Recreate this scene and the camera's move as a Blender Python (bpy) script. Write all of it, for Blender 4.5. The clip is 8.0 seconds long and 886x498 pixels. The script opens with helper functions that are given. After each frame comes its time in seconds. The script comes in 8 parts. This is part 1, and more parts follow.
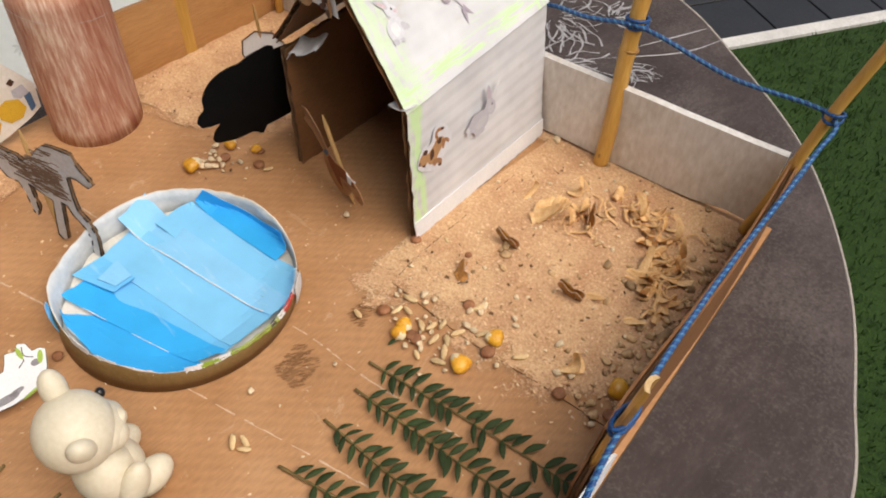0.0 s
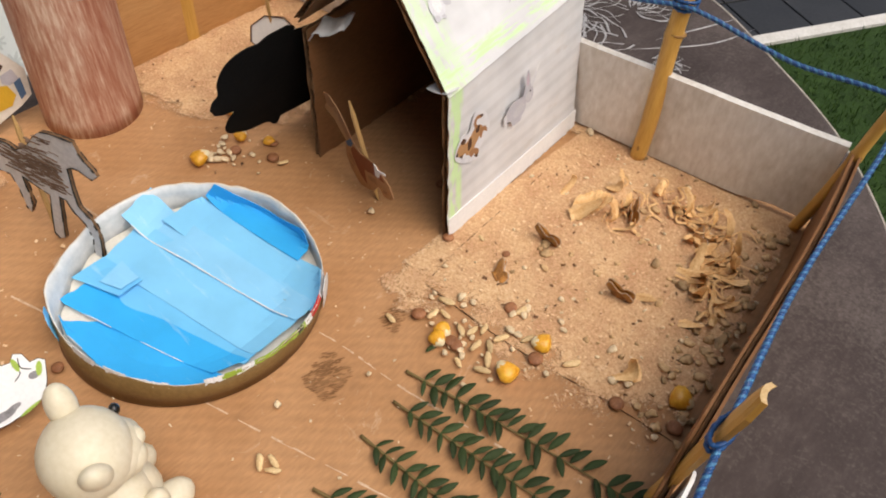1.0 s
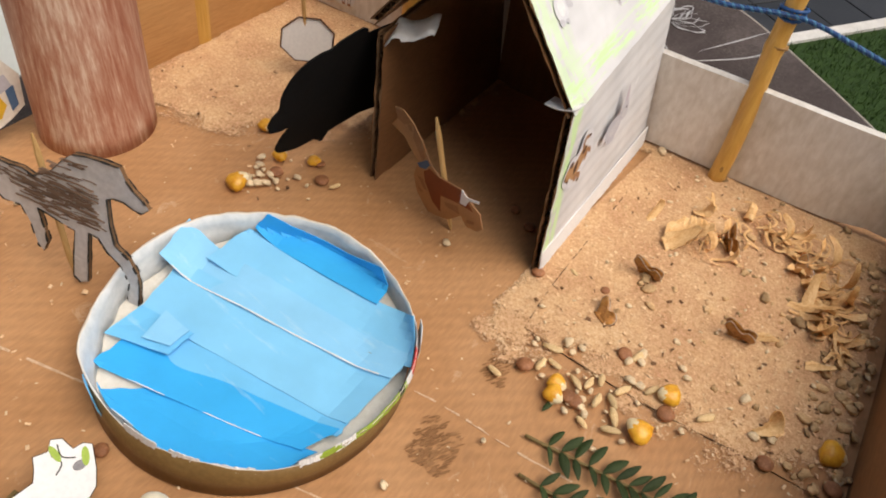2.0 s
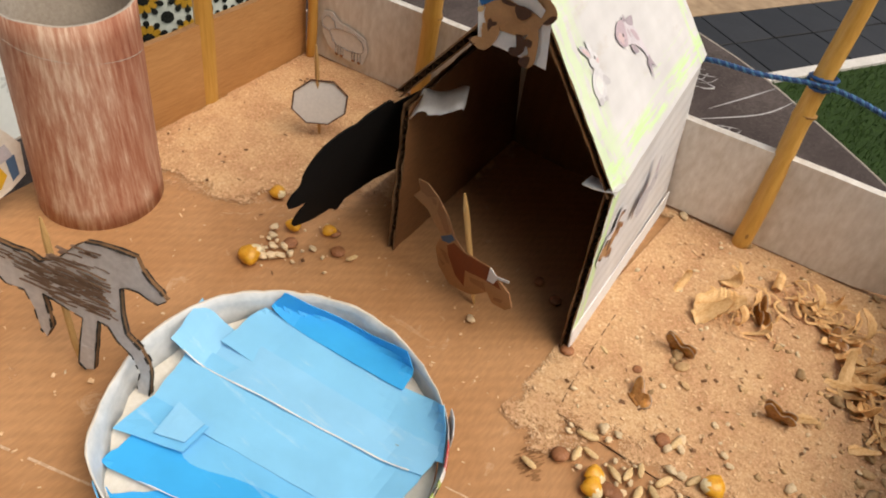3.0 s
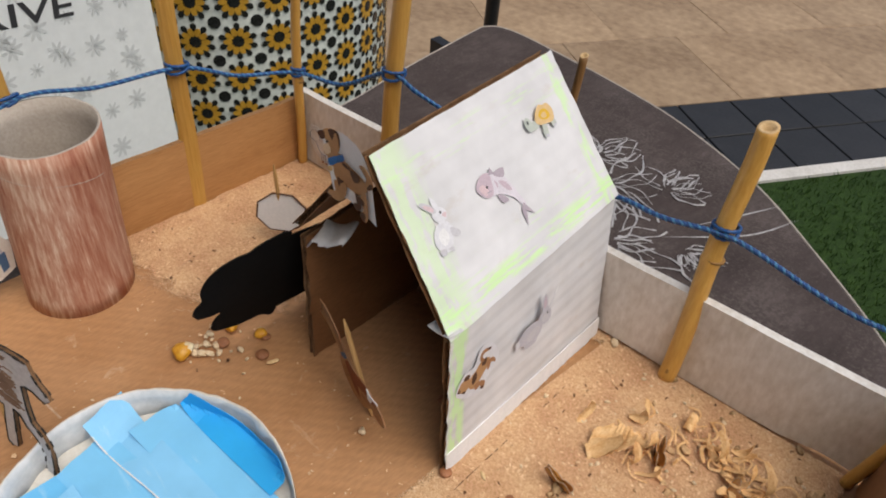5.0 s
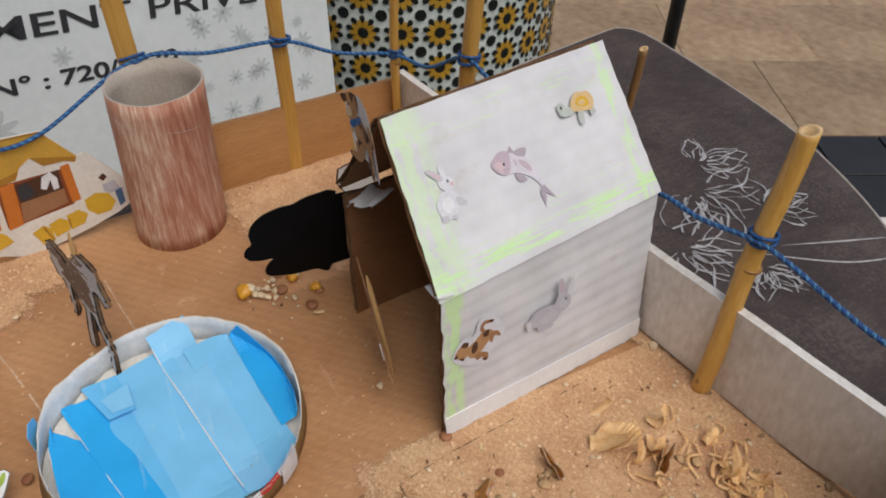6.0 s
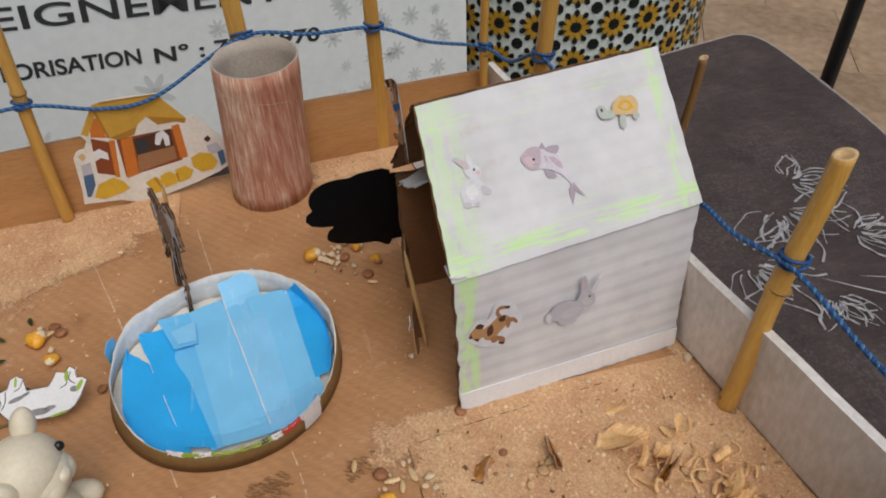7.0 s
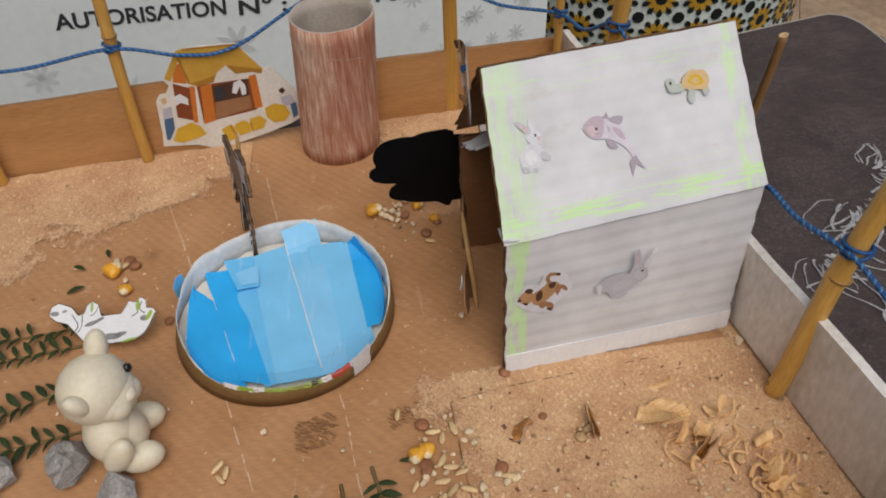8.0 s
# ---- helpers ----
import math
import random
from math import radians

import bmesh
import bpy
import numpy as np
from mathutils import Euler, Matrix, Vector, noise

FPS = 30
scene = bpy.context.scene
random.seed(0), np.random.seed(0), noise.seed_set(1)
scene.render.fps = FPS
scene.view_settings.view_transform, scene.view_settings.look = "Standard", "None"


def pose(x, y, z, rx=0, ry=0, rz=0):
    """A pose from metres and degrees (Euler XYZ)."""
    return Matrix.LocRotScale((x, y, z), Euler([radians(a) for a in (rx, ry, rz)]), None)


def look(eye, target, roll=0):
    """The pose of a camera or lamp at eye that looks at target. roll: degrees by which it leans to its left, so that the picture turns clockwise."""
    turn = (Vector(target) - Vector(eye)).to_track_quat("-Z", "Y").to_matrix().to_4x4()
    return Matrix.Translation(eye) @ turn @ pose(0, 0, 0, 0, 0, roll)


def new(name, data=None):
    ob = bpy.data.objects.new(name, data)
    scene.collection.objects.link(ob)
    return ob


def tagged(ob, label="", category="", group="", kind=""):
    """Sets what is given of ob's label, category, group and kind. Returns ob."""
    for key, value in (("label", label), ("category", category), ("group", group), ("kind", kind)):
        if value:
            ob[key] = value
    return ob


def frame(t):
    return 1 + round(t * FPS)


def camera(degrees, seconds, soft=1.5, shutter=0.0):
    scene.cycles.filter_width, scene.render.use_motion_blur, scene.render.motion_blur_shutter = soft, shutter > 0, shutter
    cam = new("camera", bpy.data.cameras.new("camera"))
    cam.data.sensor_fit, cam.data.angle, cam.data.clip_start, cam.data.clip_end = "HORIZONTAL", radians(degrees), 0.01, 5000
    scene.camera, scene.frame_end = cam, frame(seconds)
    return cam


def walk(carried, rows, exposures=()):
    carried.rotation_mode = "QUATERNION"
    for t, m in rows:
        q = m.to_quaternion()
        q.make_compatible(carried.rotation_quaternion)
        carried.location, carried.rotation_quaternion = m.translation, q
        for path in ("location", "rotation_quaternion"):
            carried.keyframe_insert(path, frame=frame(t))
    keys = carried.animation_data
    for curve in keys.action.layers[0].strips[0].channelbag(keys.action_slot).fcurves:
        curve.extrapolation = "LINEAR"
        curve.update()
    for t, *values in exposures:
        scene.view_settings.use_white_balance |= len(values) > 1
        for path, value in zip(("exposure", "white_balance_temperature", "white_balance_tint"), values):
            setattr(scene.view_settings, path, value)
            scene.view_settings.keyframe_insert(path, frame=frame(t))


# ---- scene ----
cam = camera(62.83, 8.0, 1.9)
PATH = [
    (0, (0.17106, -0.15328, 0.25939), (0.01261, 0.01067, -0.00616), 2.542),
    (0.5, (0.16990, -0.14906, 0.25435), (0.01021, 0.01604, -0.00973), 2.754),
    (1, (0.14316, -0.16112, 0.23575), (-0.00905, 0.01309, -0.02690), 4.481),
    (1.5, (0.10295, -0.17507, 0.21429), (-0.03466, 0.01353, -0.04647), 7.612),
    (1.7, (0.09007, -0.17820, 0.20826), (-0.04203, 0.01655, -0.05082), 8.930),
    (2.8, (0.04561, -0.17507, 0.20626), (-0.07798, 0.03748, -0.04283), 11.987),
    (3, (0.04665, -0.17225, 0.20786), (-0.08073, 0.04220, -0.03767), 11.306),
    (3.5, (0.04579, -0.16526, 0.21440), (-0.08604, 0.05403, -0.02442), 10.687),
    (4, (0.05212, -0.15463, 0.22784), (-0.07868, 0.06512, -0.01112), 10.460),
    (4.2, (0.06163, -0.14868, 0.23794), (-0.07668, 0.07048, 0.00270), 9.843),
    (5.3, (0.12019, -0.10124, 0.25095), (-0.08274, 0.06388, 0.01845), 3.952),
    (5.5, (0.12971, -0.09608, 0.25043), (-0.08429, 0.05582, 0.01885), 2.990),
    (6, (0.15154, -0.07559, 0.25126), (-0.08096, 0.04145, 0.01729), 0.592),
    (6.5, (0.17102, -0.05743, 0.25735), (-0.07739, 0.01951, 0.02310), -1.461),
    (7, (0.17927, -0.04044, 0.25974), (-0.07319, 0.01242, 0.02316), -2.666),
    (7.5, (0.18227, -0.03809, 0.26106), (-0.06734, -0.00645, 0.01777), -2.903),
    (8, (0.18581, -0.03744, 0.26131), (-0.06181, -0.01782, 0.01473), -3.316),
]
EXPOSURES = [(0, 0.08, 6800, 10), (1.5, 0.10, 6850, 10), (3.5, 0.05, 7350, 10), (4.2, 0.02, 7200, 10), (5.5, -0.30, 6300, 10), (8, -0.50, 6400, 10)]
walk(cam, [(t, look(eye, target, roll)) for t, eye, target, roll in PATH], EXPOSURES)


# ---------------- light ----------------
world = bpy.data.worlds.new("sky_world")
scene.world = world
world.use_nodes = True
wn = world.node_tree
sky = wn.nodes.new("ShaderNodeTexSky")
sky.sky_type, sky.sun_disc = "NISHITA", False
SUN_FROM = Vector((0.54, 0.10, 1.00)).normalized()
sky.sun_elevation = math.asin(SUN_FROM.z)
sky.sun_rotation = math.atan2(SUN_FROM.x, SUN_FROM.y)
sky.air_density, sky.dust_density, sky.ozone_density = 1.0, 4.0, 0.6
wn.links.new(sky.outputs[0], wn.nodes["Background"].inputs[0])
wn.nodes["Background"].inputs[1].default_value = 0.125
sun = new("sun", bpy.data.lights.new("sun", "SUN"))
sun.data.energy, sun.data.angle, sun.data.color = 2.2, radians(60), (1.0, 0.95, 0.88)
sun.matrix_world = look(SUN_FROM * 4, (0, 0, 0))


# ---------------- materials ----------------
def base_mat(name, rough=0.7, spec=0.3, metal=0.0):
    m = bpy.data.materials.new(name)
    m.use_nodes = True
    b = m.node_tree.nodes["Principled BSDF"]
    b.inputs["Roughness"].default_value = rough
    b.inputs["Specular IOR Level"].default_value = spec
    b.inputs["Metallic"].default_value = metal
    return m, m.node_tree, b


def node(nt, kind, **values):
    n = nt.nodes.new(kind)
    for k, v in values.items():
        n.inputs[k.replace("_", " ")].default_value = v
    return n


def ramp(nt, source, stops):
    r = nt.nodes.new("ShaderNodeValToRGB")
    while len(r.color_ramp.elements) < len(stops):
        r.color_ramp.elements.new(0.5)
    for e, (p, c) in zip(r.color_ramp.elements, stops):
        e.position, e.color = p, (*c, 1) if len(c) == 3 else c
    nt.links.new(source, r.inputs[0])
    return r.outputs[0]


def blend(nt, fac, a, b, kind="MIX"):
    m = nt.nodes.new("ShaderNodeMix")
    m.data_type, m.blend_type = "RGBA", kind
    for sock, v in ((m.inputs[0], fac), (m.inputs[6], a), (m.inputs[7], b)):
        if isinstance(v, (int, float)):
            sock.default_value = v
        elif isinstance(v, tuple):
            sock.default_value = (*v, 1)
        else:
            nt.links.new(v, sock)
    return m.outputs[2]


def coords(nt, scale=(1, 1, 1), kind="Object", turn=(0, 0, 0)):
    tc = nt.nodes.new("ShaderNodeTexCoord")
    mp = nt.nodes.new("ShaderNodeMapping")
    mp.inputs["Scale"].default_value = scale
    mp.inputs["Rotation"].default_value = [radians(a) for a in turn]
    nt.links.new(tc.outputs[kind], mp.inputs[0])
    return mp.outputs[0]


def noise_tex(nt, vec, scale, detail=4, rough=0.55, distortion=0.0):
    n = nt.nodes.new("ShaderNodeTexNoise")
    n.inputs["Scale"].default_value, n.inputs["Detail"].default_value = scale, detail
    n.inputs["Roughness"].default_value, n.inputs["Distortion"].default_value = rough, distortion
    nt.links.new(vec, n.inputs["Vector"])
    return n.outputs[0]


def bump(nt, b, height, strength, dist):
    n = nt.nodes.new("ShaderNodeBump")
    n.inputs["Strength"].default_value, n.inputs["Distance"].default_value = strength, dist
    nt.links.new(height, n.inputs["Height"])
    nt.links.new(n.outputs[0], b.inputs["Normal"])


def surface(name, dark, light, big=40, fine=600, rough=0.7, spec=0.3, relief=0.3, depth=0.0004, stretch=(1, 1, 1), turn=(0, 0, 0), metal=0.0, vary=0.0):
    """Two scales of variation between two tones, with fine relief; sizes are per metre."""
    m, nt, b = base_mat(name, rough, spec, metal)
    v = coords(nt, stretch, turn=turn)
    n1, n2 = noise_tex(nt, v, big), noise_tex(nt, v, fine, 3)
    add = nt.nodes.new("ShaderNodeMath")
    add.operation = "MULTIPLY_ADD"
    nt.links.new(n2, add.inputs[0])
    add.inputs[1].default_value = 0.5
    half = nt.nodes.new("ShaderNodeMath")
    half.operation, half.inputs[1].default_value = "MULTIPLY", 0.5
    nt.links.new(n1, half.inputs[0])
    nt.links.new(half.outputs[0], add.inputs[2])
    col = ramp(nt, add.outputs[0], [(0.34, dark), (0.66, light)])
    if vary:
        info = nt.nodes.new("ShaderNodeObjectInfo")
        h = nt.nodes.new("ShaderNodeHueSaturation")
        mr = nt.nodes.new("ShaderNodeMapRange")
        mr.inputs["To Min"].default_value, mr.inputs["To Max"].default_value = 1 - vary, 1 + vary
        nt.links.new(info.outputs["Random"], mr.inputs[0])
        nt.links.new(mr.outputs[0], h.inputs["Value"])
        nt.links.new(col, h.inputs["Color"])
        col = h.outputs[0]
    nt.links.new(col, b.inputs["Base Color"])
    if relief:
        bump(nt, b, n2, relief, depth)
    return m


def cardboard_material(name, dark, light, turn=0, stained=True, period=0.0065):
    m, nt, b = base_mat(name, 0.72, 0.25)
    v = coords(nt)
    big, fine = noise_tex(nt, v, 22, 5), noise_tex(nt, coords(nt, (1, 0.25, 1), turn=(0, 0, turn)), 900, 3)
    col = ramp(nt, big, [(0.3, dark), (0.7, light)])
    w = nt.nodes.new("ShaderNodeTexWave")
    w.inputs["Scale"].default_value = 0.314 / period
    w.inputs["Distortion"].default_value = 0.6
    nt.links.new(coords(nt, turn=(0, 0, turn)), w.inputs["Vector"])
    col = blend(nt, 0.035, col, w.outputs[0], "OVERLAY")
    col = blend(nt, 0.15, col, ramp(nt, fine, [(0.35, (0.25, 0.25, 0.25)), (0.65, (0.8, 0.8, 0.8))]), "OVERLAY")
    if stained:
        scuff = ramp(nt, noise_tex(nt, v, 75, 6, 0.7, 1.2), [(0.62, (0, 0, 0)), (0.74, (1, 1, 1))])
        col = blend(nt, scuff, col, (0.56, 0.38, 0.24))
        spot = ramp(nt, noise_tex(nt, v, 34, 3, 0.5), [(0.66, (0, 0, 0)), (0.78, (0.6, 0.6, 0.6))])
        col = blend(nt, spot, col, (0.20, 0.10, 0.05))
    nt.links.new(col, b.inputs["Base Color"])
    mix = blend(nt, 0.8, w.outputs[0], fine)
    bump(nt, b, mix, 0.18, 0.0003)
    return m


CARD = cardboard_material("brown_cardboard", (0.37, 0.186, 0.080), (0.475, 0.262, 0.127), 45, period=0.0045)
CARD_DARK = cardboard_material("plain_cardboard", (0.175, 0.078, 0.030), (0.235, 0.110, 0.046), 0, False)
CARD_EDGE = surface("cut_cardboard_edge", (0.10, 0.055, 0.028), (0.24, 0.135, 0.07), 200, 1500, 0.9, 0.1)
SCUFF = surface("scuffed_crease", (0.42, 0.27, 0.16), (0.72, 0.55, 0.40), 300, 1500, 0.9, 0.1)
INK_LINE = surface("dark_slit", (0.05, 0.028, 0.016), (0.16, 0.09, 0.05), 300, 1500, 0.9, 0.1)
STAIN = surface("brown_stain", (0.20, 0.095, 0.040), (0.33, 0.175, 0.080), 220, 900, 0.8, 0.2, stretch=(1, 0.25, 1))
PAPER = surface("white_paper", (0.72, 0.73, 0.74), (0.83, 0.83, 0.83), 60, 700, 0.65, 0.3, 0.2)
PAPER_BACK = surface("grey_paper", (0.60, 0.60, 0.60), (0.74, 0.74, 0.73), 60, 500, 0.65, 0.3)
OFFWHITE = surface("offwhite_paper", (0.66, 0.62, 0.54), (0.80, 0.77, 0.71), 70, 500, 0.6, 0.3, 0.3)
FOIL = surface("waxed_grey_lining", (0.50, 0.54, 0.56), (0.70, 0.72, 0.73), 60, 300, 0.42, 0.4, 0.25)
GOLD_CARD = surface("olive_brown_card", (0.155, 0.088, 0.028), (0.23, 0.14, 0.05), 60, 700, 0.45, 0.45, 0.2)
WOOD = surface("thin_plywood", (0.38, 0.185, 0.066), (0.53, 0.285, 0.115), 18, 220, 0.55, 0.35, 0.15, stretch=(6, 0.5, 6))
BAMBOO = surface("bamboo", (0.47, 0.24, 0.045), (0.62, 0.36, 0.09), 60, 500, 0.38, 0.5, 0.15, 0.0003, (2, 2, 0.15), vary=0.06)
BAMBOO_CUT = surface("bamboo_cut_end", (0.50, 0.33, 0.15), (0.68, 0.50, 0.28), 300, 1500, 0.7, 0.2)
BAMBOO_NODE = surface("bamboo_node", (0.22, 0.11, 0.03), (0.40, 0.22, 0.07), 300, 1500, 0.6, 0.3)
PICK = surface("light_pick_wood", (0.46, 0.27, 0.10), (0.60, 0.38, 0.16), 80, 700, 0.55, 0.3, 0.15, stretch=(2, 2, 0.2))
ROPE_LIGHT = surface("pale_blue_nylon", (0.02, 0.12, 0.30), (0.10, 0.30, 0.50), 900, 2600, 0.42, 0.5, 0.5, 0.0003)
ROPE = surface("blue_nylon_rope", (0.003, 0.026, 0.12), (0.014, 0.11, 0.33), 900, 2600, 0.42, 0.5, 0.5, 0.0003)
def cloth_material():
    """Dark nap brushed both ways, with pale dust rubbed into it."""
    m, nt, b = base_mat("grey_brown_cloth", 0.85, 0.25)
    v = coords(nt)
    nap = blend(nt, 0.45, noise_tex(nt, v, 26, 5), noise_tex(nt, coords(nt, (1, 0.35, 1), turn=(0, 0, 0.6)), 260, 5, 0.7))
    fine = noise_tex(nt, v, 1100, 3)
    col = ramp(nt, nap, [(0.32, (0.038, 0.028, 0.026)), (0.52, (0.060, 0.046, 0.043)), (0.68, (0.092, 0.073, 0.068))])
    dustn = blend(nt, 0.55, noise_tex(nt, v, 14, 6, 0.7), noise_tex(nt, v, 520, 4, 0.75))
    col = blend(nt, ramp(nt, dustn, [(0.50, (0, 0, 0)), (0.70, (0.42, 0.42, 0.42))]), col, ramp(nt, fine, [(0.3, (0.17, 0.145, 0.13)), (0.7, (0.25, 0.22, 0.20))]))
    nt.links.new(col, b.inputs["Base Color"])
    bump(nt, b, fine, 0.5, 0.0006)
    return m


VELVET = cloth_material()
HEM = surface("beige_hem", (0.30, 0.26, 0.22), (0.46, 0.42, 0.38), 200, 900, 0.8, 0.2)
# reflections of the clear film, put into a white colour
FILM = surface("white_film_sheen", (0.15, 0.14, 0.14), (0.50, 0.49, 0.49), 260, 1200, 0.30, 0.5)
BLACK = surface("matt_black_card", (0.004, 0.004, 0.004), (0.008, 0.008, 0.008), 60, 700, 0.85, 0.12, 0.1)
BLACK_GLOSS = surface("black_gloss", (0.006, 0.006, 0.006), (0.012, 0.012, 0.012), 60, 700, 0.2, 0.5, 0.0)
BEAR_CREAM = surface("cream_rubber", (0.64, 0.57, 0.41), (0.74, 0.675, 0.53), 50, 500, 0.42, 0.4, 0.12, 0.0003)
PEBBLE = surface("grey_pebble", (0.40, 0.245, 0.115), (0.62, 0.43, 0.24), 120, 900, 0.85, 0.2, 0.6, 0.0006, vary=0.30)
ROCK = surface("grey_rock", (0.22, 0.21, 0.195), (0.44, 0.42, 0.40), 160, 900, 0.9, 0.2, 0.9, 0.001, vary=0.1)
CORN = surface("yellow_corn", (0.62, 0.25, 0.012), (0.83, 0.47, 0.05), 130, 900, 0.32, 0.5, 0.1, vary=0.12)
CORN_TIP = surface("corn_tip", (0.70, 0.55, 0.30), (0.84, 0.76, 0.55), 200, 900, 0.5, 0.4)
LENTIL = surface("brown_lentil", (0.20, 0.075, 0.03), (0.36, 0.165, 0.08), 300, 1500, 0.55, 0.3, vary=0.2)
GRAIN = surface("pale_grain", (0.56, 0.37, 0.17), (0.78, 0.60, 0.34), 300, 1500, 0.5, 0.35, vary=0.2)
SEED = surface("white_seed", (0.60, 0.44, 0.26), (0.80, 0.66, 0.45), 300, 1500, 0.5, 0.35, vary=0.1)
AMBER = surface("glossy_amber_plastic", (0.30, 0.115, 0.028), (0.58, 0.28, 0.075), 160, 900, 0.20, 0.6, 0.4, 0.0006, vary=0.35)
SHAVING = surface("wood_shaving", (0.60, 0.30, 0.090), (0.86, 0.60, 0.31), 110, 900, 0.55, 0.35, 0.25, stretch=(1, 3, 1), vary=0.15)
AMBER_RIM = surface("worn_pale_rim", (0.26, 0.15, 0.08), (0.50, 0.38, 0.27), 300, 1200, 0.5, 0.4)
LEAF = surface("dark_green_leaf", (0.017, 0.030, 0.008), (0.046, 0.070, 0.020), 160, 900, 0.55, 0.25, 0.3, vary=0.3)
STEM = surface("olive_stem", (0.13, 0.085, 0.03), (0.22, 0.16, 0.06), 200, 900, 0.6, 0.3)
DRY = surface("dry_brown_leaf", (0.10, 0.045, 0.02), (0.22, 0.11, 0.05), 200, 900, 0.7, 0.3)
HORSE_PALE = surface("pale_grey_card", (0.48, 0.47, 0.47), (0.66, 0.65, 0.65), 60, 500, 0.7, 0.25)
PEN = surface("black_pen", (0.010, 0.009, 0.008), (0.03, 0.026, 0.022), 300, 1500, 0.7, 0.2)
PEN_SOFT = surface("grey_pencil", (0.20, 0.19, 0.20), (0.34, 0.33, 0.34), 300, 1500, 0.8, 0.2)


def flat_ink(name, c, k=0.82):
    return surface(name, tuple(x * k for x in c), c, 150, 1200, 0.6, 0.3, 0.0)


INK = {n: flat_ink("ink_" + n, c) for n, c in {
    "brown": (0.36, 0.18, 0.085), "darkbrown": (0.085, 0.038, 0.022), "tan": (0.47, 0.26, 0.12), "cream": (0.72, 0.55, 0.38),
    "blue": (0.03, 0.15, 0.40), "slate": (0.53, 0.52, 0.57), "grey": (0.58, 0.57, 0.60), "palegrey": (0.70, 0.70, 0.73), "pink": (0.68, 0.52, 0.54),
    "mauve": (0.56, 0.45, 0.51), "palemauve": (0.68, 0.64, 0.69), "darkmauve": (0.43, 0.37, 0.42), "gold": (0.70, 0.49, 0.24),
    "sage": (0.50, 0.54, 0.48), "orange": (0.62, 0.19, 0.03), "rust": (0.25, 0.065, 0.022), "straw": (0.70, 0.43, 0.04),
    "roof": (0.62, 0.36, 0.055), "roofdark": (0.42, 0.21, 0.03), "denim": (0.08, 0.15, 0.27), 
    "green": (0.36, 0.50, 0.08), "white": (0.80, 0.80, 0.80), "red": (0.55, 0.04, 0.04), "text": (0.045, 0.045, 0.05), "banner": (0.68, 0.71, 0.71),
    "lime": (0.30, 0.42, 0.05), "scribble": (0.19, 0.115, 0.075)}.items()}


def blue_paper(name, c):
    m, nt, b = base_mat(name, 0.5, 0.35)
    v = coords(nt)
    col = ramp(nt, noise_tex(nt, v, 45, 4), [(0.3, tuple(x * 0.86 for x in c)), (0.7, c)])
    fade = ramp(nt, noise_tex(nt, coords(nt, (0.5, 2.5, 1), turn=(0, 0, -17)), 90, 5, 0.65), [(0.62, (0, 0, 0)), (0.8, (0.5, 0.5, 0.5))])
    col = blend(nt, fade, col, (0.55, 0.75, 0.88))
    nt.links.new(col, b.inputs["Base Color"])
    bump(nt, b, noise_tex(nt, v, 300, 3), 0.15, 0.0004)
    return m


BLUES = [blue_paper("blue_paper", c) for c in ((0.03, 0.43, 0.90), (0.16, 0.55, 0.91), (0.22, 0.60, 0.92), (0.26, 0.62, 0.93))]


def crayon_material():
    """Red-brown crayon in upright strokes over pale card."""
    m, nt, b = base_mat("crayoned_card", 0.62, 0.3)
    s1 = noise_tex(nt, coords(nt, (1, 1, 0.03)), 560, 5, 0.75)
    s2 = noise_tex(nt, coords(nt, (1, 1, 0.10), turn=(5, 4, 0)), 520, 3, 0.7)
    patch = noise_tex(nt, coords(nt, (1, 1, 0.4)), 45, 3)
    f = blend(nt, 0.45, s1, s2)
    f = blend(nt, 0.35, f, patch)
    col = ramp(nt, f, [(0.37, (0.27, 0.080, 0.045)), (0.45, (0.38, 0.160, 0.098)), (0.52, (0.48, 0.265, 0.180)), (0.59, (0.64, 0.47, 0.36))])
    nt.links.new(col, b.inputs["Base Color"])
    bump(nt, b, s1, 0.2, 0.0003)
    return m


CRAYON = crayon_material()
TUBE_IN = surface("grey_card", (0.36, 0.31, 0.26), (0.48, 0.43, 0.37), 60, 700, 0.8, 0.2)


